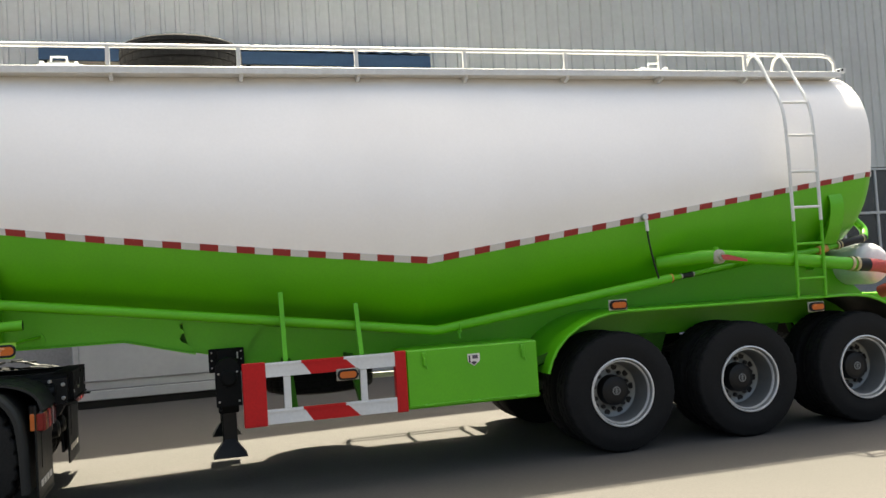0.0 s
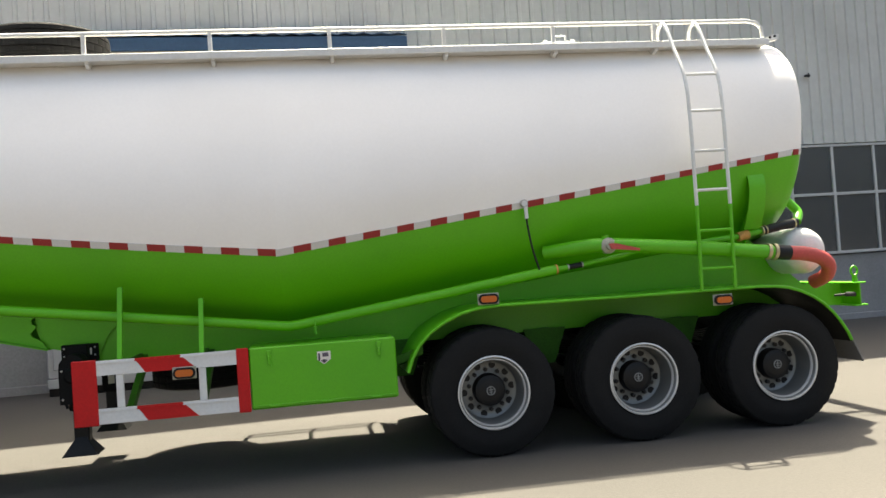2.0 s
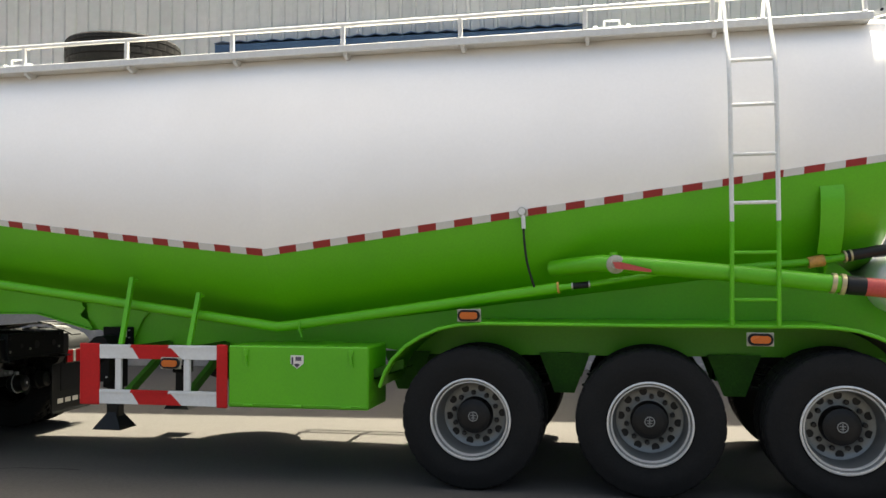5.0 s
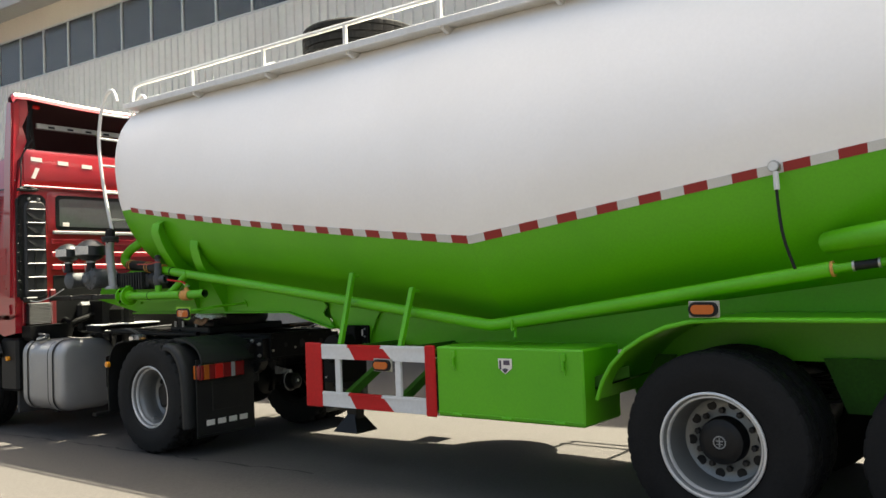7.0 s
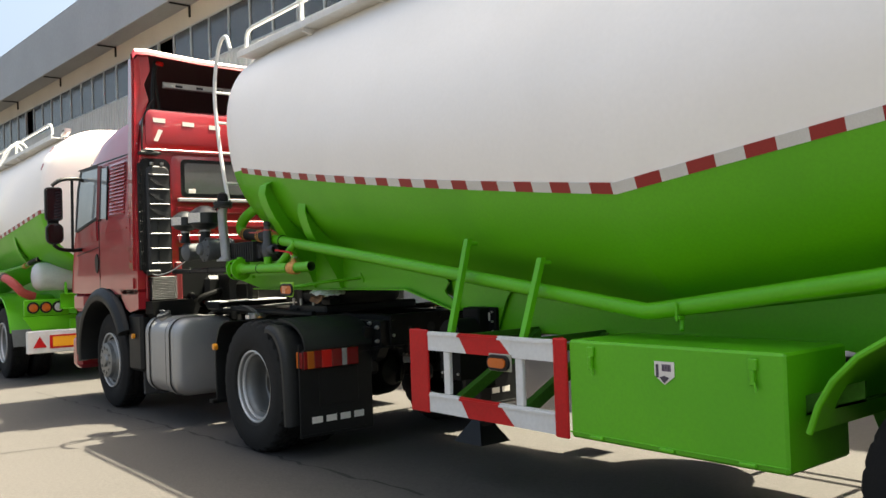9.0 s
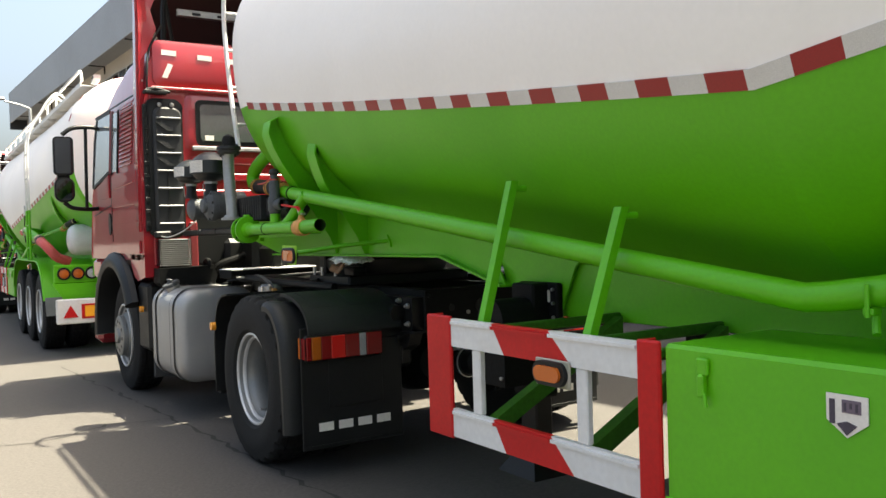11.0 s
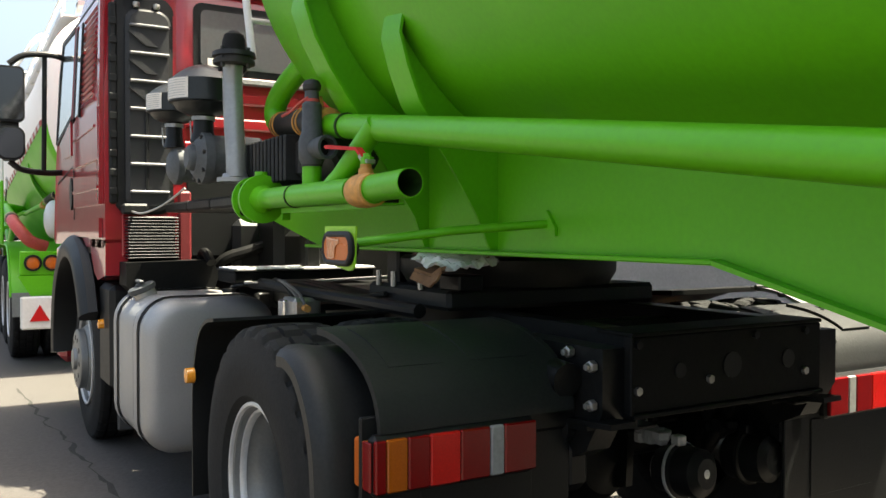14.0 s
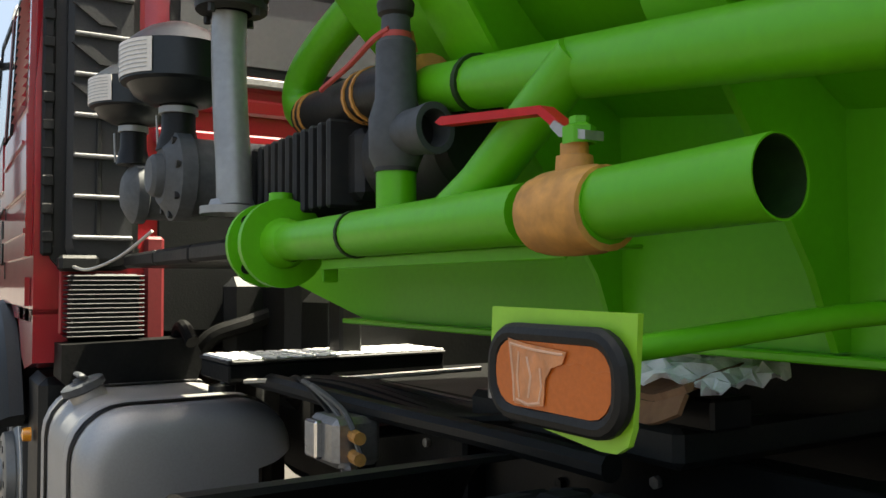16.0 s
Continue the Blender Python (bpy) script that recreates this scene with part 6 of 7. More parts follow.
    for k in range(2):
        part("fitting", Shape().tube([(-0.86, -0.70, 0.97 + 0.05 * k), (-0.80, -0.71, 0.97 + 0.05 * k)], 0.016, 8), BRASS, vb)
    part("valve_bracket", Shape().box((-1.0, -0.66, 1.0), (-0.88, -0.42, 1.03), 0.006), CHASSIS, t)
    random.seed(5)
    for k in range(7):
        y0 = -0.60 + 0.03 * k
        pts = [(-2.2 + 0.1 * k, y0, 1.075 + 0.008 * k), (-1.6, y0 - 0.04 + random.uniform(-0.03, 0.03), 1.09), (-1.1, y0 - 0.02, 1.085 + random.uniform(0, 0.03)), (-0.7, y0 + 0.05, 1.075), (-0.45 + 0.05 * k, y0 + 0.08, 1.10)]
        part("air_line", Shape().tube(curve3(pts, 5), 0.011, 6), PLASTIC, t)
    part("conduit", Shape().tube(curve3([(-1.62, -0.68, 1.085), (-1.3, -0.70, 1.095), (-0.9, -0.64, 1.075), (-0.45, -0.58, 1.065), (-0.1, -0.56, 1.06)], 5), 0.027, 10), PLASTIC, t)
    for k in range(3):
        part("air_line", Shape().tube(curve3([(-1.40 + 0.1 * k, -0.66, 1.10), (-1.2 + 0.1 * k, -0.70 - 0.02 * k, 1.125), (-1.0 + 0.06 * k, -0.71, 1.07), (-0.92 + 0.05 * k, -0.70, 1.02 - 0.02 * k)], 5), 0.007, 6), FLAP_PALE if k else PLASTIC, t)
    part("step_stay", Shape().tube([(-1.44, -0.78, 1.10), (-1.30, -0.5, 1.105), (-1.16, -0.12, 1.125)], 0.008, 6), STEEL, t)
    part("line_union", Shape().revolve([(0, 0.012), (0.01, 0.022), (0.035, 0.022), (0.045, 0.012)], (-1.52, -0.70, 1.105), (1, 0.1, 0.1), 10), STEEL, t)
    for bx in (-0.55, -0.42, -0.2):
        part("stud", Shape().tube([(bx, -0.5, 1.13), (bx, -0.5, 1.19)], 0.012, 8), STEEL, t)
    # tread plate step behind the cab
    st = part("step_plate", Shape().box((-1.73, -0.832, 1.152), (-1.43, -0.08, 1.162), 0.003), DARK_CAST, t, "aluminium tread plate step on a black box")
    part("step_box", Shape().box((-1.725, -0.827, 1.095), (-1.435, -0.085, 1.151), 0.006), SOOT, st)
    bead = Shape().box((-0.019, -0.0115, 0), (0.019, 0.0115, 0.008), 0.003).mesh("tread_bead")
    bead.materials.append(STEP_ALU)
    for i in range(7):
        for j in range(18):
            shared("tread_bead", bead, st, pose(-1.70 + i * 0.04, -0.81 + j * 0.042, 1.160, 0, 0, 45 if (i + j) % 2 else -45))
    for sx in (-1.71, -1.54):
        part("step_support", Shape().box((sx, -0.5, 1.05), (sx + 0.06, -0.40, 1.096), 0.005), CHASSIS, t)
    # cab shell
    part("cab_body", loft([cab_ring(u, zb, zt) for u, zb, zt in ((-2.46, 1.28, 3.19), (-2.52, 1.25, 3.22), (-3.0, 1.25, 3.23), (-3.4, 1.25, 3.20), (-3.8, 1.25, 3.11), (-4.1, 1.25, 2.97), (-4.3, 1.25, 2.80), (-4.45, 1.25, 2.45), (-4.58, 1.25, 2.1), (-4.68, 1.25, 1.75), (-4.72, 1.25, 1.55))]), RED_CAB, t, "glossy red cab shell")
    for sgn in (-1, 1):
        y0 = sgn * 1.245
        s = Shape().plate([(-2.46, y0, 1.30), (-2.46, y0, 1.10), (-2.72, y0, 1.06), (-2.85, y0, 1.10), (-2.95, y0, 1.20), (-3.0, y0, 1.30)], (0, -sgn, 0), 0.12)
        part("rear_corner", s, RED_CAB, t)
        part("front_corner", Shape().box((-4.74, sgn * 1.24, 1.02), (-4.28, sgn * 0.4, 1.26), 0.05), RED_CAB, t)
        part("front_step", Shape().box((-4.74, sgn * 1.23, 0.45), (-4.30, sgn * 0.5, 1.015), 0.05), PLASTIC, t)
        arch = [(-3.53 + 0.69 * math.cos(radians(a)), 0.56 + 0.72 * math.sin(radians(a))) for a in range(24, 190, 11)]
        section = ((0.985, 0.75), (0.99, 1.30), (1.0, 1.322), (1.06, 1.335), (1.13, 1.325), (1.19, 1.29), (1.21, 1.24), (1.17, 1.23), (1.03, 1.23), (1.01, 0.75), (0.985, 0.75))
        s = loft([[(-3.53 + (a + 3.53) * k, sgn * y, 0.56 + (b - 0.56) * (k - 0.14)) for k, y in section] for a, b in arch])
        part("wheel_arch", s, PLASTIC, t)
        # door: glass, seams, handle, louvres
        def flank(pts, mat, name, th=0.006, lab=""):
            def yy(z):
                return sgn * (1.247 - 0.10 * max(0, (z - 2.15)) * 0.55)
            return part(name, Shape().plate([(a, yy(b), b) for a, b in pts], (0, sgn, 0), th), mat, t, lab)

        flank([(-4.47, 2.02), (-3.72, 2.13), (-3.71, 2.70), (-4.30, 2.71), (-4.40, 2.5)], SIDE_GLASS, "door_glass", 0.008)
        flank([(-4.52, 2.0), (-4.47, 2.02), (-4.40, 2.5), (-4.30, 2.71), (-3.71, 2.70), (-3.71, 2.73), (-4.34, 2.745), (-4.46, 2.5)], PLASTIC, "window_trim", 0.014)
        flank([(-4.47, 1.99), (-3.70, 2.10), (-3.72, 2.13), (-4.47, 2.02)], PLASTIC, "window_trim", 0.012)
        flank([(-3.57, 2.10), (-3.37, 2.10), (-3.37, 2.67), (-3.57, 2.68)], SIDE_GLASS, "quarter_glass", 0.008)
        flank([(-3.71, 2.10), (-3.57, 2.10), (-3.57, 2.71), (-3.71, 2.72)], PLASTIC if sgn > 0 else RED_CAB_DULL, "door_pillar", 0.01)
        flank([(-3.60, 2.08), (-3.57, 2.10), (-3.57, 2.68), (-3.60, 2.70)], PLASTIC, "window_trim", 0.013)
        flank([(-3.37, 2.08), (-3.345, 2.08), (-3.345, 2.69), (-3.37, 2.67)], PLASTIC, "window_trim", 0.013)
        flank([(-3.665, 1.32), (-3.65, 1.32), (-3.65, 2.10), (-3.665, 2.10)], PLASTIC, "door_seam", 0.004)
        flank([(-4.52, 1.70), (-3.66, 1.78), (-3.66, 1.79), (-4.52, 1.71)], PLASTIC, "door_seam", 0.004)
        flank([(-4.45, 2.735), (-2.50, 2.735), (-2.50, 2.75), (-4.45, 2.75)], PLASTIC, "roof_seam", 0.005)
        flank([(-4.30, 1.98), (-3.9, 2.06), (-3.72, 2.09), (-3.70, 1.86), (-4.10, 1.86)], RED_CAB, "door_bulge", 0.014)
        handle = [(-3.74 + 0.06 * math.cos(radians(30 * k)), 1.60 + 0.11 * math.sin(radians(30 * k))) for k in range(12)]
        flank(handle, PLASTIC, "door_handle", 0.012)
        flank([(-3.60, 1.76), (-2.60, 1.76), (-2.62, 2.06), (-3.58, 2.06)], RED_CAB, "pressed_panel", 0.014)
        flank([(-3.54, 1.93), (-2.70, 1.95), (-2.70, 1.965), (-3.54, 1.945)], RED_CAB, "crease", 0.022)
        flank([(-3.60, 1.50), (-2.56, 1.50), (-2.58, 1.70), (-3.60, 1.70)], RED_CAB, "pressed_panel", 0.012)
        flank([(-3.58, 1.59), (-2.60, 1.59), (-2.60, 1.61), (-3.58, 1.61)], RED_CAB, "crease", 0.022)
        flank([(-3.60, 1.31), (-2.55, 1.31), (-2.55, 1.42), (-3.60, 1.42)], RED_CAB, "pressed_panel", 0.018)
        for k in range(15):
            zz = 2.12 + 0.0385 * k
            yl = sgn * (1.247 - 0.055 * max(0, zz - 2.15))
            s = Shape().add([(-3.26, yl, zz), (-2.80, yl, zz), (-2.80, yl + sgn * 0.016, zz + 0.005), (-3.26, yl + sgn * 0.016, zz + 0.005), (-3.26, yl, zz + 0.030), (-2.80, yl, zz + 0.030)],
                            [(0, 1, 2, 3), (3, 2, 5, 4), (0, 3, 4), (1, 5, 2), (0, 4, 5, 1)])
            part("louvre", s, RED_CAB, t)
        # side extender and spoiler wing at the back edge
        s = Shape().plate([(-2.720, sgn * 1.235, 1.55), (-2.520, sgn * 1.25, 1.50), (-2.500, sgn * 1.235, 2.8), (-2.460, sgn * 1.235, 3.35), (-2.430, sgn * 1.245, 3.70), (-2.570, sgn * 1.22, 3.72), (-2.740, sgn * 1.17, 3.3)], (0, sgn, 0), 0.02)
        s.plate([(-2.520, sgn * 1.25, 1.50), (-2.500, sgn * 1.235, 2.8), (-2.460, sgn * 1.235, 3.35), (-2.430, sgn * 1.245, 3.70), (-2.430, sgn * 1.18, 3.72), (-2.470, sgn * 1.16, 3.35), (-2.520, sgn * 1.19, 2.8), (-2.540, sgn * 1.20, 1.50)], (1, 0, 0), 0.02)
        part("side_extender", s, RED_CAB, t)
        for k in range(6):
            part("bolt", Shape().revolve([(0, 0.011), (0.012, 0.011), (0.013, 0)], (-2.500, sgn * 1.205, 1.75 + 0.36 * k), (1, 0, 0), 6), STEEL, t)
    # roof spoiler
    zrow = [(-2.420, 3.78, 1.25), (-2.460, 3.83, 1.245), (-2.620, 3.85, 1.2), (-2.820, 3.78, 1.1), (-3.020, 3.62, 0.98), (-3.220, 3.40, 0.85), (-3.340, 3.24, 0.75)]
    rows = []
    for u, z, w in zrow:
        rows.append([(u, -w, z - 0.06), (u, -w + 0.03, z - 0.01), (u, -w * 0.87, z + 0.0), (u, -w * 0.43, z - 0.035), (u, 0, z - 0.05), (u, w * 0.43, z - 0.035), (u, w * 0.87, z + 0.0), (u, w - 0.03, z - 0.01), (u, w, z - 0.06)])
    sp = loft(rows, False)
    under = loft([[(x + 0.01, y * 0.985, z - 0.03) for x, y, z in r] for r in rows], False)
    part("roof_spoiler", sp, RED_CAB, t, "red roof air deflector, open at the back")
    part("spoiler_lining", under, DARK_LINING, t)
    lip = [[(-2.405, y, z - 0.035) for _, y, z in rows[0]], [(-2.42, y, z + 0.004) for _, y, z in rows[0]]]
    part("spoiler_lip", Shape().strip(lip[0], lip[1], 0.02), RED_CAB, t)
    part("spoiler_bar", Shape().box((-2.780, -0.80, 3.50), (-2.750, 0.80, 3.57), 0.005).box((-2.780, -0.80, 3.50), (-2.720, 0.80, 3.507), 0.002), STEEL, t)
    for k in range(6):
        part("bar_hole", Shape().box((-2.752, -0.66 + 0.24 * k, 3.52), (-2.746, -0.58 + 0.24 * k, 3.545), 0.002), PLASTIC, t)
    for sy in (-0.96, 0.96):
        e = 1 if sy > 0 else -1
        part("spoiler_strut", Shape().tube([(-2.66, sy, 3.20), (-2.63, sy, 3.5), (-2.60, sy - 0.02 * e, 3.74)], 0.026, 8), CHASSIS, t)
        part("spoiler_strut", Shape().tube([(-2.70, sy - 0.10 * e, 3.20), (-2.66, sy - 0.05 * e, 3.45), (-2.60, sy, 3.66)], 0.018, 8), CHASSIS, t)
        part("strut_foot", Shape().box((-2.72, sy - 0.09, 3.19), (-2.58, sy + 0.05, 3.225), 0.008), STEEL, t)
        part("strut_knob", Shape().revolve([(0, 0.0), (0.005, 0.04), (0.03, 0.045), (0.05, 0.03), (0.052, 0)], (-2.560, sy - 0.05 * e, 3.69), (0.4, 0, 1), 12), LAMP_RED, t)
        wing = [(-2.45, sy + 0.27 * e, 3.78), (-2.44, sy + 0.12 * e, 3.76), (-2.46, sy + 0.10 * e, 3.60), (-2.48, sy + 0.16 * e, 3.45), (-2.46, sy + 0.12 * e, 3.28), (-2.47, sy + 0.19 * e, 3.10), (-2.48, sy + 0.26 * e, 3.0)]
        part("wing_return", Shape().plate(wing, (1, 0, 0), 0.015), RED_CAB, t)
    # back wall details
    BX = -2.455
    part("upper_back_panel", loft([round_rect(-1.13, 1.13, 2.78, 3.20, 0.06, BX - 0.03), round_rect(-1.12, 1.12, 2.79, 3.19, 0.06, BX + 0.005), round_rect(-1.06, 1.06, 2.83, 3.15, 0.05, BX + 0.02)]), RED_CAB, t)
    part("back_ledge", Shape().box((BX, -1.15, 2.745), (BX + 0.05, 1.15, 2.775), 0.008), RED_CAB, t)
    for yy, zz in ((-0.98, 3.08), (-0.66, 3.06), (-0.36, 3.045), (0.3, 3.05), (0.66, 3.06), (0.95, 3.07)):
        part("sticker", Shape().plate([(BX + 0.021, yy - 0.065, zz - 0.022), (BX + 0.021, yy + 0.065, zz - 0.026), (BX + 0.021, yy + 0.065, zz + 0.02), (BX + 0.021, yy - 0.065, zz + 0.024)], (1, 0, 0), 0.004), STICKER, t)
    part("sticker", Shape().plate([(BX + 0.021, -1.045, 2.86), (BX + 0.021, -1.0, 2.855), (BX + 0.021, -0.945, 2.975), (BX + 0.021, -0.99, 2.985)], (1, 0, 0), 0.004), STICKER, t)
    win = part("back_window", loft([round_rect(-0.76, 0.76, 2.27, 2.68, 0.05, BX), round_rect(-0.76, 0.76, 2.27, 2.68, 0.05, BX + 0.02)]), PLASTIC, t, "tinted rear cab window in a black seal")
    part("glass", loft([round_rect(-0.72, 0.72, 2.31, 2.64, 0.035, BX + 0.018), round_rect(-0.72, 0.72, 2.31, 2.64, 0.035, BX + 0.026)]), CAB_GLASS, win)
    part("glass_label", Shape().box((BX + 0.026, -0.68, 2.315), (BX + 0.029, -0.60, 2.36), 0.001), STICKER, win)
    for k in range(3):
        zz = 1.80 + 0.15 * k
        part("pressed_rib", Shape().box((BX, -0.82, zz), (BX + 0.025, 0.85, zz + 0.07), 0.012), RED_CAB, t)
    part("window_surround", loft([round_rect(-0.86, 0.86, 2.20, 2.735, 0.08, BX), round_rect(-0.83, 0.83, 2.23, 2.715, 0.06, BX + 0.012)]), RED_CAB, t)
    part("window_ledge", Shape().box((BX, -0.80, 2.222), (BX + 0.04, 0.80, 2.262), 0.008), FADED, t)
    part("duct_surround", loft([round_rect(-1.20, -0.865, 1.44, 2.68, 0.09, BX), round_rect(-1.20, -0.875, 1.45, 2.66, 0.08, BX + 0.008)]), PLASTIC, t)
    part("cab_post", Shape().box((BX - 0.01, -0.85, 1.15), (BX + 0.025, -0.775, 1.58), 0.012), RED_CAB_DULL, t)
    part("lower_back", Shape().box((BX - 0.01, -0.80, 1.2), (BX + 0.012, 1.14, 1.74), 0.006), PLASTIC, t)
    part("back_wall", Shape().box((BX - 0.02, -1.16, 1.2), (BX + 0.002, 1.16, 2.76), 0.01), RED_CAB, t)
    # air intake duct in a recess
    duct = part("intake_duct", loft([round_rect(-1.14, -0.89, 1.46, 2.60, 0.08, BX), round_rect(-1.14, -0.89, 1.46, 2.60, 0.08, BX + 0.025), round_rect(-1.12, -0.905, 1.49, 2.58, 0.07, BX + 0.045)]), DUCT, t, "black ribbed air intake duct")
    for k in range(7):
        zz = 1.56 + 0.155 * k
        part("rib", Shape().box((BX + 0.03, -1.12, zz), (BX + 0.066, -0.905, zz + 0.016), 0.005), RIB_GREY, duct)
        if k in (3, 4, 5):
            s = Shape().plate([(BX + 0.043, -1.13, zz + 0.125), (BX + 0.043, -1.07, zz + 0.125), (BX + 0.043, -0.97, zz + 0.05), (BX + 0.043, -1.03, zz + 0.05)], (1, 0, 0), 0.018)
            part("fin", s, DUCT, duct)
        elif k < 3:
            part("fin", Shape().box((BX + 0.043, -1.04, zz + 0.016), (BX + 0.058, -1.02, zz + 0.15), 0.004), PLASTIC, duct)
    for yy in (-1.08, -0.97):
        part("knob", Shape().revolve([(0, 0.014), (0.014, 0.02), (0.03, 0.018), (0.035, 0)], (BX + 0.03, yy, 2.60), (0, 0, 1), 10), STEEL, duct)
    part("bellows", Shape().box((BX + 0.01, -1.13, 1.19), (BX + 0.10, -0.885, 1.43), 0.01), PLASTIC, duct)
    for k in range(14):
        part("bellows_rib", Shape().box((BX + 0.005, -1.145, 1.195 + 0.0172 * k), (BX + 0.11, -0.868, 1.195 + 0.0172 * k + 0.007), 0.003), RIB_DARK if k % 3 else PLASTIC, duct)
    part("side_cover", Shape().box((BX - 0.01, -1.225, 1.5), (BX + 0.02, -1.18, 2.62), 0.01), PLASTIC, t)
    for k in range(10):
        part("slat", Shape().box((BX + 0.015, -1.225, 1.55 + 0.105 * k), (BX + 0.030, -1.182, 1.59 + 0.105 * k), 0.004), PLASTIC, t)
    part("hinge_bracket", Shape().box((BX + 0.02, -1.22, 2.70), (BX + 0.10, -1.02, 2.735), 0.008).tube([(BX + 0.08, -1.2, 2.735), (BX + 0.09, -1.12, 2.75), (BX + 0.08, -1.0, 2.72)], 0.014, 8), PLASTIC, t)
    part("cable", Shape().tube(curve3([(BX + 0.06, -1.19, 2.70), (BX + 0.07, -1.185, 2.9), (BX + 0.03, -1.15, 3.1), (BX + 0.08, -1.05, 3.3)], 5), 0.01, 6), PLASTIC, t)
    part("stay", Shape().tube(curve3([(BX + 0.08, -1.13, 1.46), (BX + 0.18, -1.08, 1.445), (BX + 0.32, -1.0, 1.49), (BX + 0.45, -0.92, 1.575)], 4), 0.006, 8), STEEL, t)
    part("cable_box", Shape().box((BX + 0.02, -1.17, 1.44), (BX + 0.10, -1.03, 1.50), 0.012), PLASTIC, t)
    # dark structure under the back of the cab
    part("cab_mount_beam", Shape().plate([(-2.27, -1.17, 1.175), (-2.27, -0.70, 1.185), (-2.27, -0.66, 1.10), (-2.27, -0.70, 0.99), (-2.27, -1.12, 1.0), (-2.27, -1.17, 1.05)], (-1, 0, 0), 0.20), SOOT, t)
    part("mount_bracket", Shape().tube(curve3([(-2.38, -0.74, 1.16), (-2.36, -0.735, 1.215), (-2.30, -0.73, 1.225), (-2.22, -0.72, 1.17)], 4), 0.026, 10).tube(curve3([(-2.36, -0.66, 1.12), (-2.33, -0.60, 1.19), (-2.3, -0.45, 1.24), (-2.3, -0.2, 1.33)], 5), 0.035, 10), SOOT, t)
    part("gearbox", Shape().box((-2.4, -0.32, 0.6), (-1.6, 0.32, 1.05), 0.06), CHASSIS, t)
    part("engine_cover", Shape().box((-2.44, -0.55, 1.06), (-2.34, 0.9, 1.42), 0.04), PLASTIC, t)
    part("cab_floor", Shape().box((-4.6, -1.1, 1.15), (-2.5, 1.1, 1.26), 0.02), PLASTIC, t)
    for sgn in (-1, 1):
        part("inner_wing", Shape().box((-2.88, sgn * 1.215, 0.44), (-2.50, sgn * 0.85, 1.04), 0.03), PLASTIC, t)
        part("lower_flap", Shape().box((-2.62, sgn * 1.16, 0.19), (-2.59, sgn * 0.80, 0.47), 0.01), FLAP_GREY, t)
        part("side_marker", Shape().revolve([(0, 0.028), (0.03, 0.026), (0.035, 0)], (-2.66, sgn * 1.225, 0.81), (0, sgn, 0), 12), LAMP_AMBER, t)
        part("side_marker", Shape().revolve([(0, 0.03), (0.03, 0.028), (0.035, 0)], (-0.62, sgn * 1.236, 0.81), (0, sgn, 0), 12), LAMP_AMBER, t)
    # front: windscreen, grille, bumper
    part("windscreen", Shape().plate([(-4.70, -1.05, 1.78), (-4.70, 1.05, 1.78), (-4.36, 0.98, 2.70), (-4.36, -0.98, 2.70)], (-1, 0, 0.3), 0.012), CAB_GLASS, t)
    part("grille", Shape().box((-4.76, -0.9, 0.9), (-4.70, 0.9, 1.6), 0.02), PLASTIC, t)
    part("front_bumper", Shape().box((-4.86, -1.23, 0.32), (-4.62, 1.23, 0.72), 0.05), RED_CAB, t)
    part("sun_visor", Shape().plate([(-4.34, -1.1, 2.80), (-4.34, 1.1, 2.80), (-4.66, 1.05, 2.66), (-4.66, -1.05, 2.66)], (0, 0, 1), 0.02), PLASTIC, t)
    # mirrors
    for sgn in (-1, 1):
        mir = part("mirror", loft([round_rect(-0.082, 0.082, 2.23, 2.59, 0.03, -4.775), round_rect(-0.095, 0.095, 2.215, 2.605, 0.04, -4.75), round_rect(-0.095, 0.095, 2.215, 2.605, 0.04, -4.70)]), PLASTIC, t, "black door mirror")
        low = part("lower_mirror", loft([round_rect(-0.082, 0.082, 1.96, 2.17, 0.06, -4.765), round_rect(-0.095, 0.095, 1.945, 2.185, 0.07, -4.74), round_rect(-0.095, 0.095, 1.945, 2.185, 0.07, -4.69)]), PLASTIC, t, "black wide-angle door mirror")
        part("mirror_glass", loft([round_rect(-0.082, 0.082, 2.23, 2.59, 0.03, -4.70), round_rect(-0.082, 0.082, 2.23, 2.59, 0.03, -4.694)]), MIRROR_DARK, mir)
        part("mirror_glass", loft([round_rect(-0.082, 0.082, 1.96, 2.17, 0.06, -4.69), round_rect(-0.082, 0.082, 1.96, 2.17, 0.06, -4.684)]), MIRROR_DARK, low)
        fr = part("mirror_frame", loft([round_rect(-0.05, 0.05, 1.95, 2.60, 0.03, -4.80), round_rect(-0.06, 0.06, 1.94, 2.61, 0.04, -4.78), round_rect(-0.06, 0.06, 1.94, 2.61, 0.04, -4.745)]), PLASTIC, t)
        for o in (mir, low, fr):
            o.matrix_local = pose(0.58, sgn * 1.60, -0.10)
        part("mirror_arm", Shape().tube(curve3([(-4.26, sgn * 1.20, 2.60), (-4.2, sgn * 1.32, 2.62), (-4.19, sgn * 1.50, 2.60), (-4.19, sgn * 1.60, 2.53)], 4), 0.022, 10), PLASTIC, t)
        part("mirror_arm", Shape().tube(curve3([(-4.32, sgn * 1.24, 1.78), (-4.25, sgn * 1.36, 1.77), (-4.19, sgn * 1.52, 1.785), (-4.19, sgn * 1.60, 1.84)], 4), 0.022, 10), PLASTIC, t)
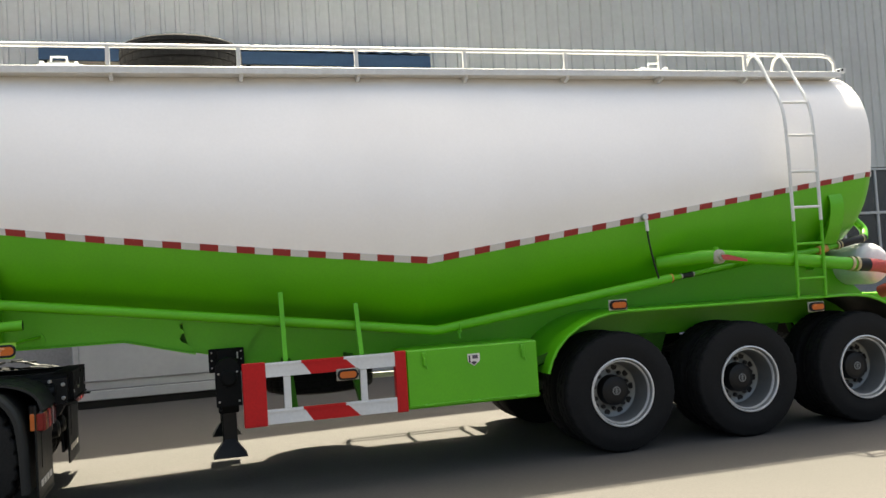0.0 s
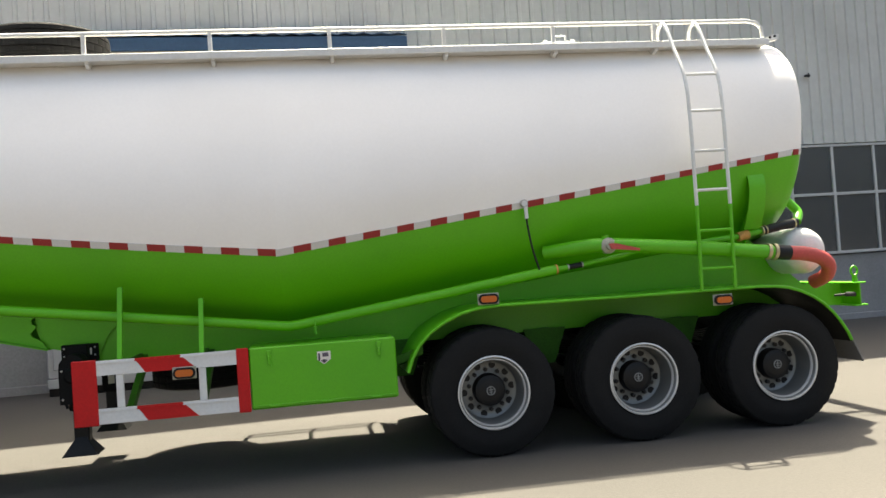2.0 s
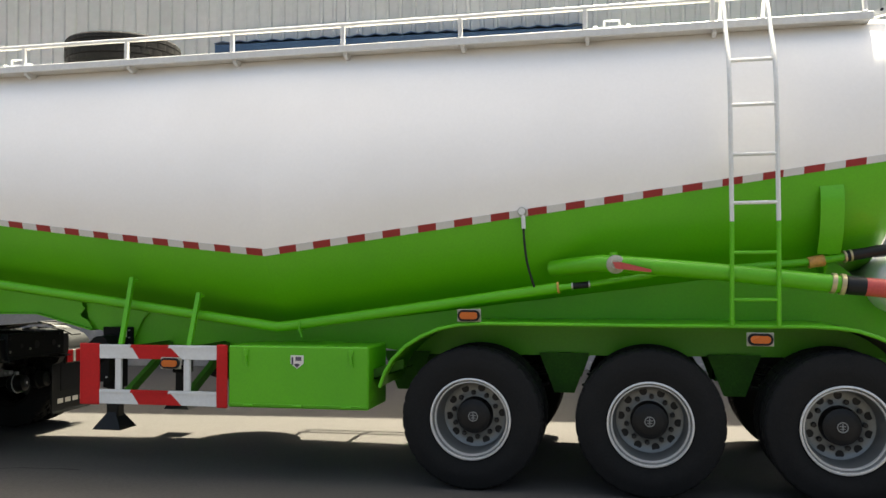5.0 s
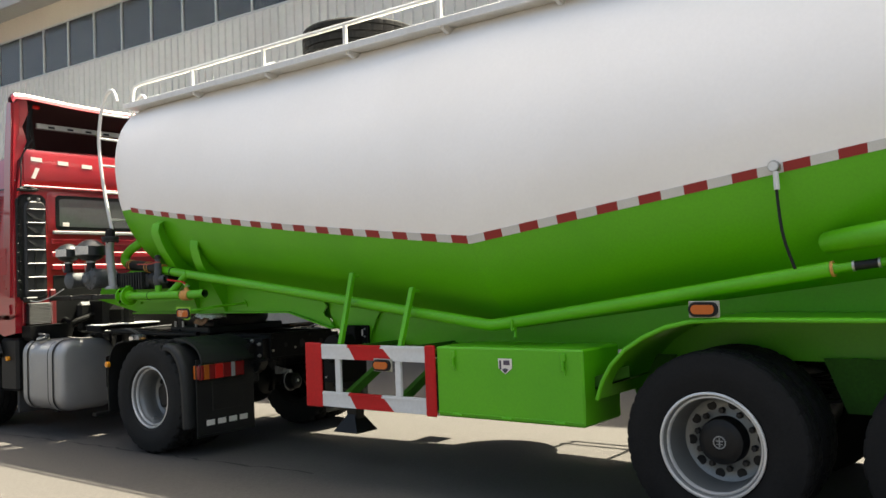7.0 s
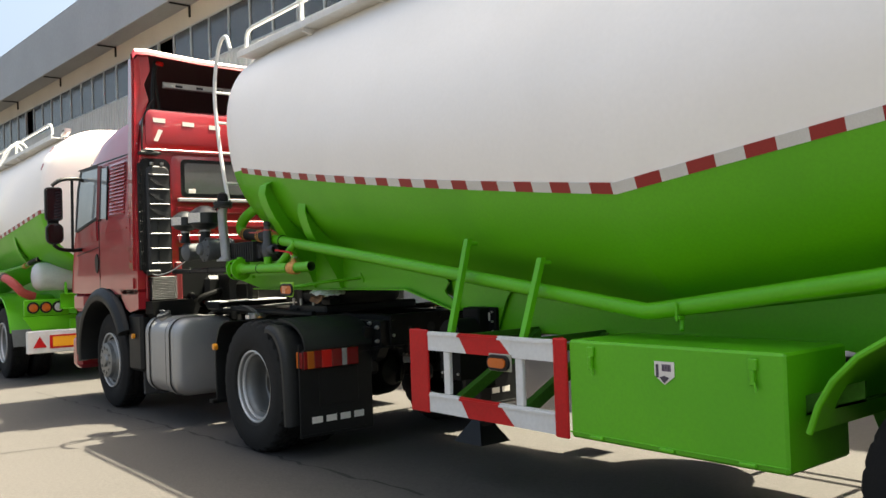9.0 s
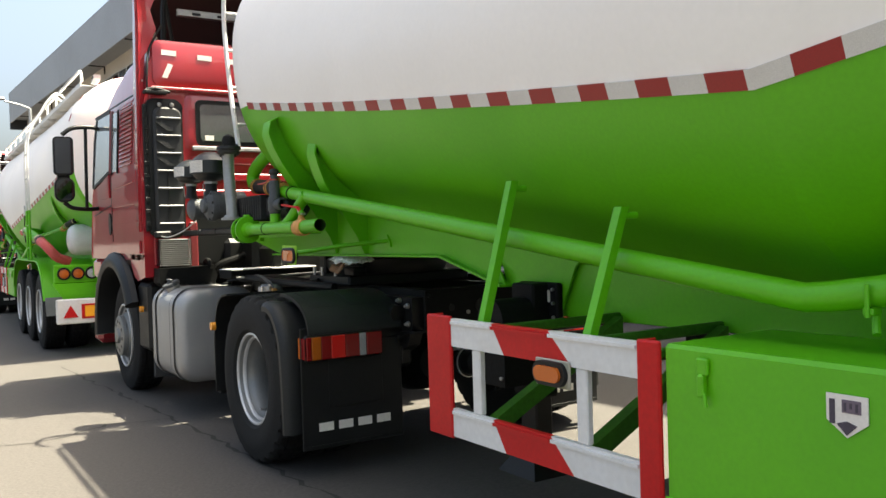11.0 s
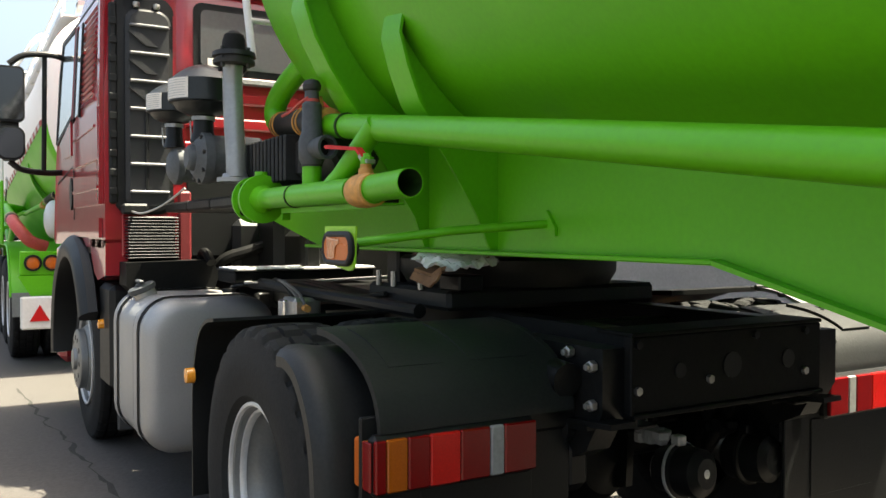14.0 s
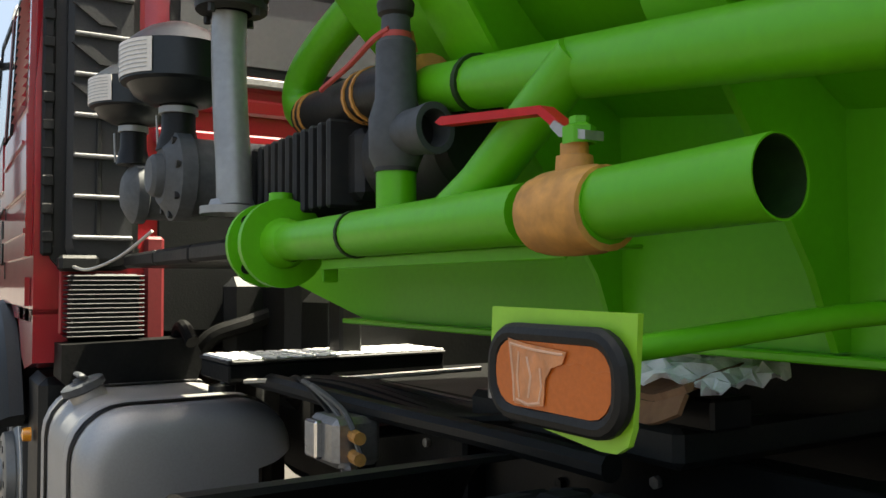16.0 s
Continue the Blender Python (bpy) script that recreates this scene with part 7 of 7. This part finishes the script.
        part("mirror_post", Shape().tube([(-4.22, sgn * 1.365, 2.61), (-4.225, sgn * 1.37, 2.2), (-4.23, sgn * 1.375, 1.78)], 0.017, 10), PLASTIC, t)
    return t


def compressor(place, turn):
    """Air compressor on a bracket behind the cab, with two filters and an upright intake pipe."""
    c = thing("air_compressor", place, "dark cast air compressor with two filters behind the cab", "compressor", "air compressors", turn)
    body = part("crankcase", Shape().revolve([(0.0, 0.0), (0.0, 0.075), (0.02, 0.10), (0.03, 0.118), (0.07, 0.118), (0.075, 0.105), (0.30, 0.105), (0.30, 0.0)], (-1.24, -1.10, 1.675), (0, 1, 0), 28), CASE_GREY, c)
    part("cover_boss", Shape().revolve([(-0.03, 0.0), (-0.03, 0.045), (-0.02, 0.055), (0.005, 0.06)], (-1.24, -1.10, 1.675), (0, 1, 0), 20), CASE_GREY, body)
    part("rear_case", Shape().revolve([(0.0, 0.0), (0.0, 0.05), (0.015, 0.075), (0.03, 0.092), (0.06, 0.092), (0.065, 0.08), (0.25, 0.08), (0.25, 0.0)], (-1.62, -1.12, 1.665), (0, 1, 0), 26), CASE_GREY, body)
    part("link_case", Shape().box((-1.62, -0.98, 1.60), (-1.24, -0.80, 1.74), 0.03), GREY_CAST, body)
    for k in range(8):
        a = k * math.pi / 4 + 0.2
        part("cover_bolt", Shape().revolve([(0, 0.01), (-0.012, 0.01), (-0.013, 0)], (-1.24 + 0.105 * math.cos(a), -1.072, 1.675 + 0.105 * math.sin(a)), (0, 1, 0), 6), DARK_CAST, body)
    cyl = part("cylinder_block", Shape().box((-1.2, -0.90, 1.555), (-0.46, -0.66, 1.70), 0.015), DARK_CAST, c)
    for k in range(11):
        part("cooling_fin", Shape().box((-0.97 + 0.045 * k, -0.945, 1.54), (-0.955 + 0.045 * k, -0.66, 1.72), 0.006), DARK_CAST, cyl)
    part("motor", Shape().revolve([(0, 0.0), (0.0, 0.085), (0.02, 0.10), (0.28, 0.10), (0.30, 0.085), (0.30, 0)], (-0.47, -0.80, 1.64), (1, 0.02, 0), 28), DARK_CAST, c)
    # outer rails are extended and widened to block sun from the fuel tank
    for x0, x1, y0, y1 in ((-2.22, -1.76, -1.0, -0.60), (-1.755, -1.34, -1.0, -0.73), (-1.335, -0.35, -1.0, -0.86), (-1.7, -0.35, -0.45, -0.39)):
        part("cradle_and_shade_rail", Shape().box((x0, y0, 1.45), (x1, y1, 1.50), 0.01), CHASSIS, c)
    for cx in (-1.05, -0.40):
        part("cradle_tie", Shape().box((cx, -0.95, 1.455), (cx + 0.06, -0.20, 1.495), 0.008), CHASSIS, c)
    for kx in (-1.6, -0.6):
        part("cradle_foot", Shape().box((kx, -0.46, 1.08), (kx + 0.1, -0.38, 1.45), 0.01), CHASSIS, c)
    for fx, fy, fz, k in ((-1.25, -1.05, 1.865, 1.0), (-1.62, -1.09, 1.87, 0.85)):
        f = part("air_filter", Shape().revolve([(0.0, 0.05 * k), (0.005, 0.08 * k), (0.025 * k, 0.115 * k), (0.05 * k, 0.132 * k), (0.056 * k, 0.148 * k), (0.152 * k, 0.148 * k), (0.158 * k, 0.14 * k), (0.18 * k, 0.115 * k), (0.205 * k, 0.08 * k), (0.222 * k, 0.04 * k), (0.226 * k, 0.0)], (fx, fy, fz), (0, 0, 1), 32), GLOSS_BLACK, c, "black domed air filter with a pale label")
        band = []
        for zz in (0.062 * k, 0.150 * k):
            band.append([(fx + (0.1495 * k) * math.cos(a), fy + (0.1495 * k) * math.sin(a), fz + zz) for a in [radians(-138 + 98 * j / 10) for j in range(11)]])
        part("label", Shape().strip(band[0], band[1], 0.002), STICKER, f)
        for r in range(7):
            row = []
            for zz in (0.072 * k + 0.0112 * k * r, 0.0738 * k + 0.0112 * k * r):
                row.append([(fx + (0.1525 * k) * math.cos(a), fy + (0.1525 * k) * math.sin(a), fz + zz) for a in [radians(-133 + 88 * j / 8) for j in range(9)]])
            part("print_bar", Shape().strip(row[0], row[1], 0.001), GREY_PIPE, f)
        part("stem", Shape().tube([(fx, fy, fz + 0.01), (fx, fy, fz - 0.07), (fx, fy, fz - 0.12)], 0.044 * k, 14, True, [0.044 * k, 0.046 * k, 0.06 * k]), PLASTIC, f)
        part("stem_ring", Shape().tube([(fx, fy, fz - 0.005), (fx, fy, fz - 0.022)], 0.052 * k, 16), GREY_PIPE, f)
        part("stay_strip", Shape().plate([(fx - 0.05, fy - 0.045, fz - 0.02), (fx - 0.038, fy - 0.045, fz - 0.02), (fx - 0.02, fy - 0.045, fz - 0.11), (fx - 0.032, fy - 0.045, fz - 0.11)], (0, -1, 0), 0.004), STEEL, f)
    sn = part("intake_pipe", Shape().tube(curve3([(-0.925, -1.0, 1.575), (-0.935, -1.0, 1.68), (-0.958, -1.0, 1.80), (-0.975, -1.0, 1.95), (-0.968, -1.0, 2.05)], 4), 0.042, 20), GREY_PIPE, c, "upright pipe wrapped in grey sleeve")
    part("base_flange", Shape().revolve([(0, 0.075), (0.018, 0.075), (0.02, 0.055), (0.035, 0.05)], (-0.945, -1.0, 1.555), (0, 0, 1), 20), GREY_PIPE, sn)
    part("collar", Shape().revolve([(0, 0.05), (0.005, 0.086), (0.02, 0.088), (0.022, 0.078), (0.034, 0.078), (0.036, 0.09), (0.055, 0.088), (0.06, 0.05)], (-0.955, -1.0, 2.045), (0, 0, 1), 24), DARK_CAST, sn)
    for k in range(4):
        a = k * math.pi / 2 + 0.6
        part("collar_bolt", Shape().tube([(-0.955 + 0.074 * math.cos(a), -1.0 + 0.074 * math.sin(a), 2.03), (-0.955 + 0.074 * math.cos(a), -1.0 + 0.074 * math.sin(a), 2.115)], 0.009, 6), DARK_CAST, sn)
    part("rubber_cap", Shape().revolve([(0, 0.052), (0.05, 0.048), (0.075, 0.04), (0.09, 0.02), (0.094, 0)], (-0.955, -1.0, 2.10), (0, 0, 1), 20), RUBBER, sn)
    return c


TX, TY, TURNED = -5.43, -0.07, 0.6
main_tractor = tractor((TX, TY, 0), TURNED)
main_compressor = compressor((TX - 0.02, TY + 0.03, 0), TURNED)

# card and foil left on the coupling
rag = thing("cardboard_piece", (-5.55, -0.52, 1.155), "crumpled silver foil on brown card on the truck's frame", "rubbish")
card = Shape()
under_a, under_b = [], []
for k in range(9):
    u = k / 8
    bend = 0.035 * math.sin(math.pi * u) + 0.02 * (1 - u)
    under_a.append((0.0 + 0.23 * u, -0.12 + 0.02 * math.sin(5 * u), 0.060 - bend * 0.6))
    under_b.append((-0.02 + 0.22 * u, 0.08, 0.075 + 0.02 * u))
card.strip(under_a, under_b, 0.012)
flap_a = [(x, y - 0.004, z) for x, y, z in under_a]
flap_b = [(x - 0.006, y - 0.016, z - 0.026 - 0.010 * math.sin(11 * x)) for x, y, z in under_a]
card.strip(flap_a, flap_b, 0.008)
part("packing_block", Shape().box((0.06, -0.05, -0.016), (0.20, 0.05, 0.040), 0.006), CHASSIS, rag, "greasy black packing block")
part("card", card, CARD, rag)
random.seed(3)
gv, gf = [], []
NI, NJ = 21, 12
for i in range(NI):
    for j in range(NJ):
        fall = 1.0 - 0.8 * i / (NI - 1)
        ridge = 0.016 * math.sin(1.9 * i + 0.7 * j) * math.sin(0.9 * j + 0.4 * i)
        gv.append((0.0 + 0.0135 * i + random.uniform(-0.006, 0.006), -0.135 + 0.019 * j + 0.02 * math.sin(0.5 * i) + random.uniform(-0.006, 0.006), 0.088 + 0.007 * j * fall + ridge * (0.5 + 0.5 * fall) + random.uniform(0, 0.016) - 0.0012 * i))
for i in range(NI - 1):
    for j in range(NJ - 1):
        gf.append((i * NJ + j, (i + 1) * NJ + j, (i + 1) * NJ + j + 1))
        gf.append((i * NJ + j, (i + 1) * NJ + j + 1, i * NJ + j + 1))
foil = Shape().add(gv, gf)
foil.add([(x, y, z - 0.004) for x, y, z in gv], [tuple(reversed(f)) for f in gf])
part("foil", foil.mesh("foil", 15), FOIL, rag)

# the same kind of truck parked ahead
REAR = 4.2
far_trailer = trailer(1.2)
far_trailer.matrix_basis = pose(-16.0, -0.25, ground_z(-16), 0, 0, -0.6)
copy_thing(main_tractor, pose(TX - 16.1, -0.25, ground_z(-21) + 0.025, 0, 0, 0.5))

# street lamp far off
sl = thing("street_lamp", (-45, 2.3, ground_z(-45)), "grey street lamp on a tall tapered pole", "lamp")
part("pole", Shape().tube([(0, 0, 0), (0, 0, 8.0)], 0.1, 12, True, [0.14, 0.07]), FRAME_GREY, sl)
part("arm", Shape().tube(curve3([(0, 0, 7.98), (0, -0.4, 8.14), (0, -1.1, 8.3)], 5), 0.045, 8), FRAME_GREY, sl)
part("head", Shape().box((-0.15, -1.8, 8.34), (0.15, -1.05, 8.46), 0.05), FRAME_GREY, sl)

# cracks in the concrete
random.seed(11)
for pts in (((-11.2, -1.58), (-9.76, -1.5), (-9.03, -1.44), (-8.25, -1.39), (-7.16, -1.32), (-6.42, -1.29), (-5.64, -1.25), (-4.6, -1.22), (-3.2, -1.1)), ((-7.16, -1.32), (-7.3, -1.8), (-7.0, -2.3), (-7.1, -3.0))):
    path = []
    for (xa, ya), (xb, yb) in zip(pts, pts[1:]):
        for k in range(8):
            f = k / 8
            path.append((xa + (xb - xa) * f + random.uniform(-0.03, 0.03), ya + (yb - ya) * f + random.uniform(-0.03, 0.03)))
    verts, faces = [], []
    for i, (px, py) in enumerate(path):
        w = 0.0095 * random.uniform(0.35, 2.0)
        verts += [(px - w, py - w, ground_z(px - w) + 0.002), (px + w, py + w, ground_z(px + w) + 0.002)]
        if i:
            faces.append((2 * i - 2, 2 * i - 1, 2 * i + 1, 2 * i))
    single("ground_crack", Shape().add(verts, faces), CRACK, "dark ragged crack in the concrete yard", "crack", kind="structure")
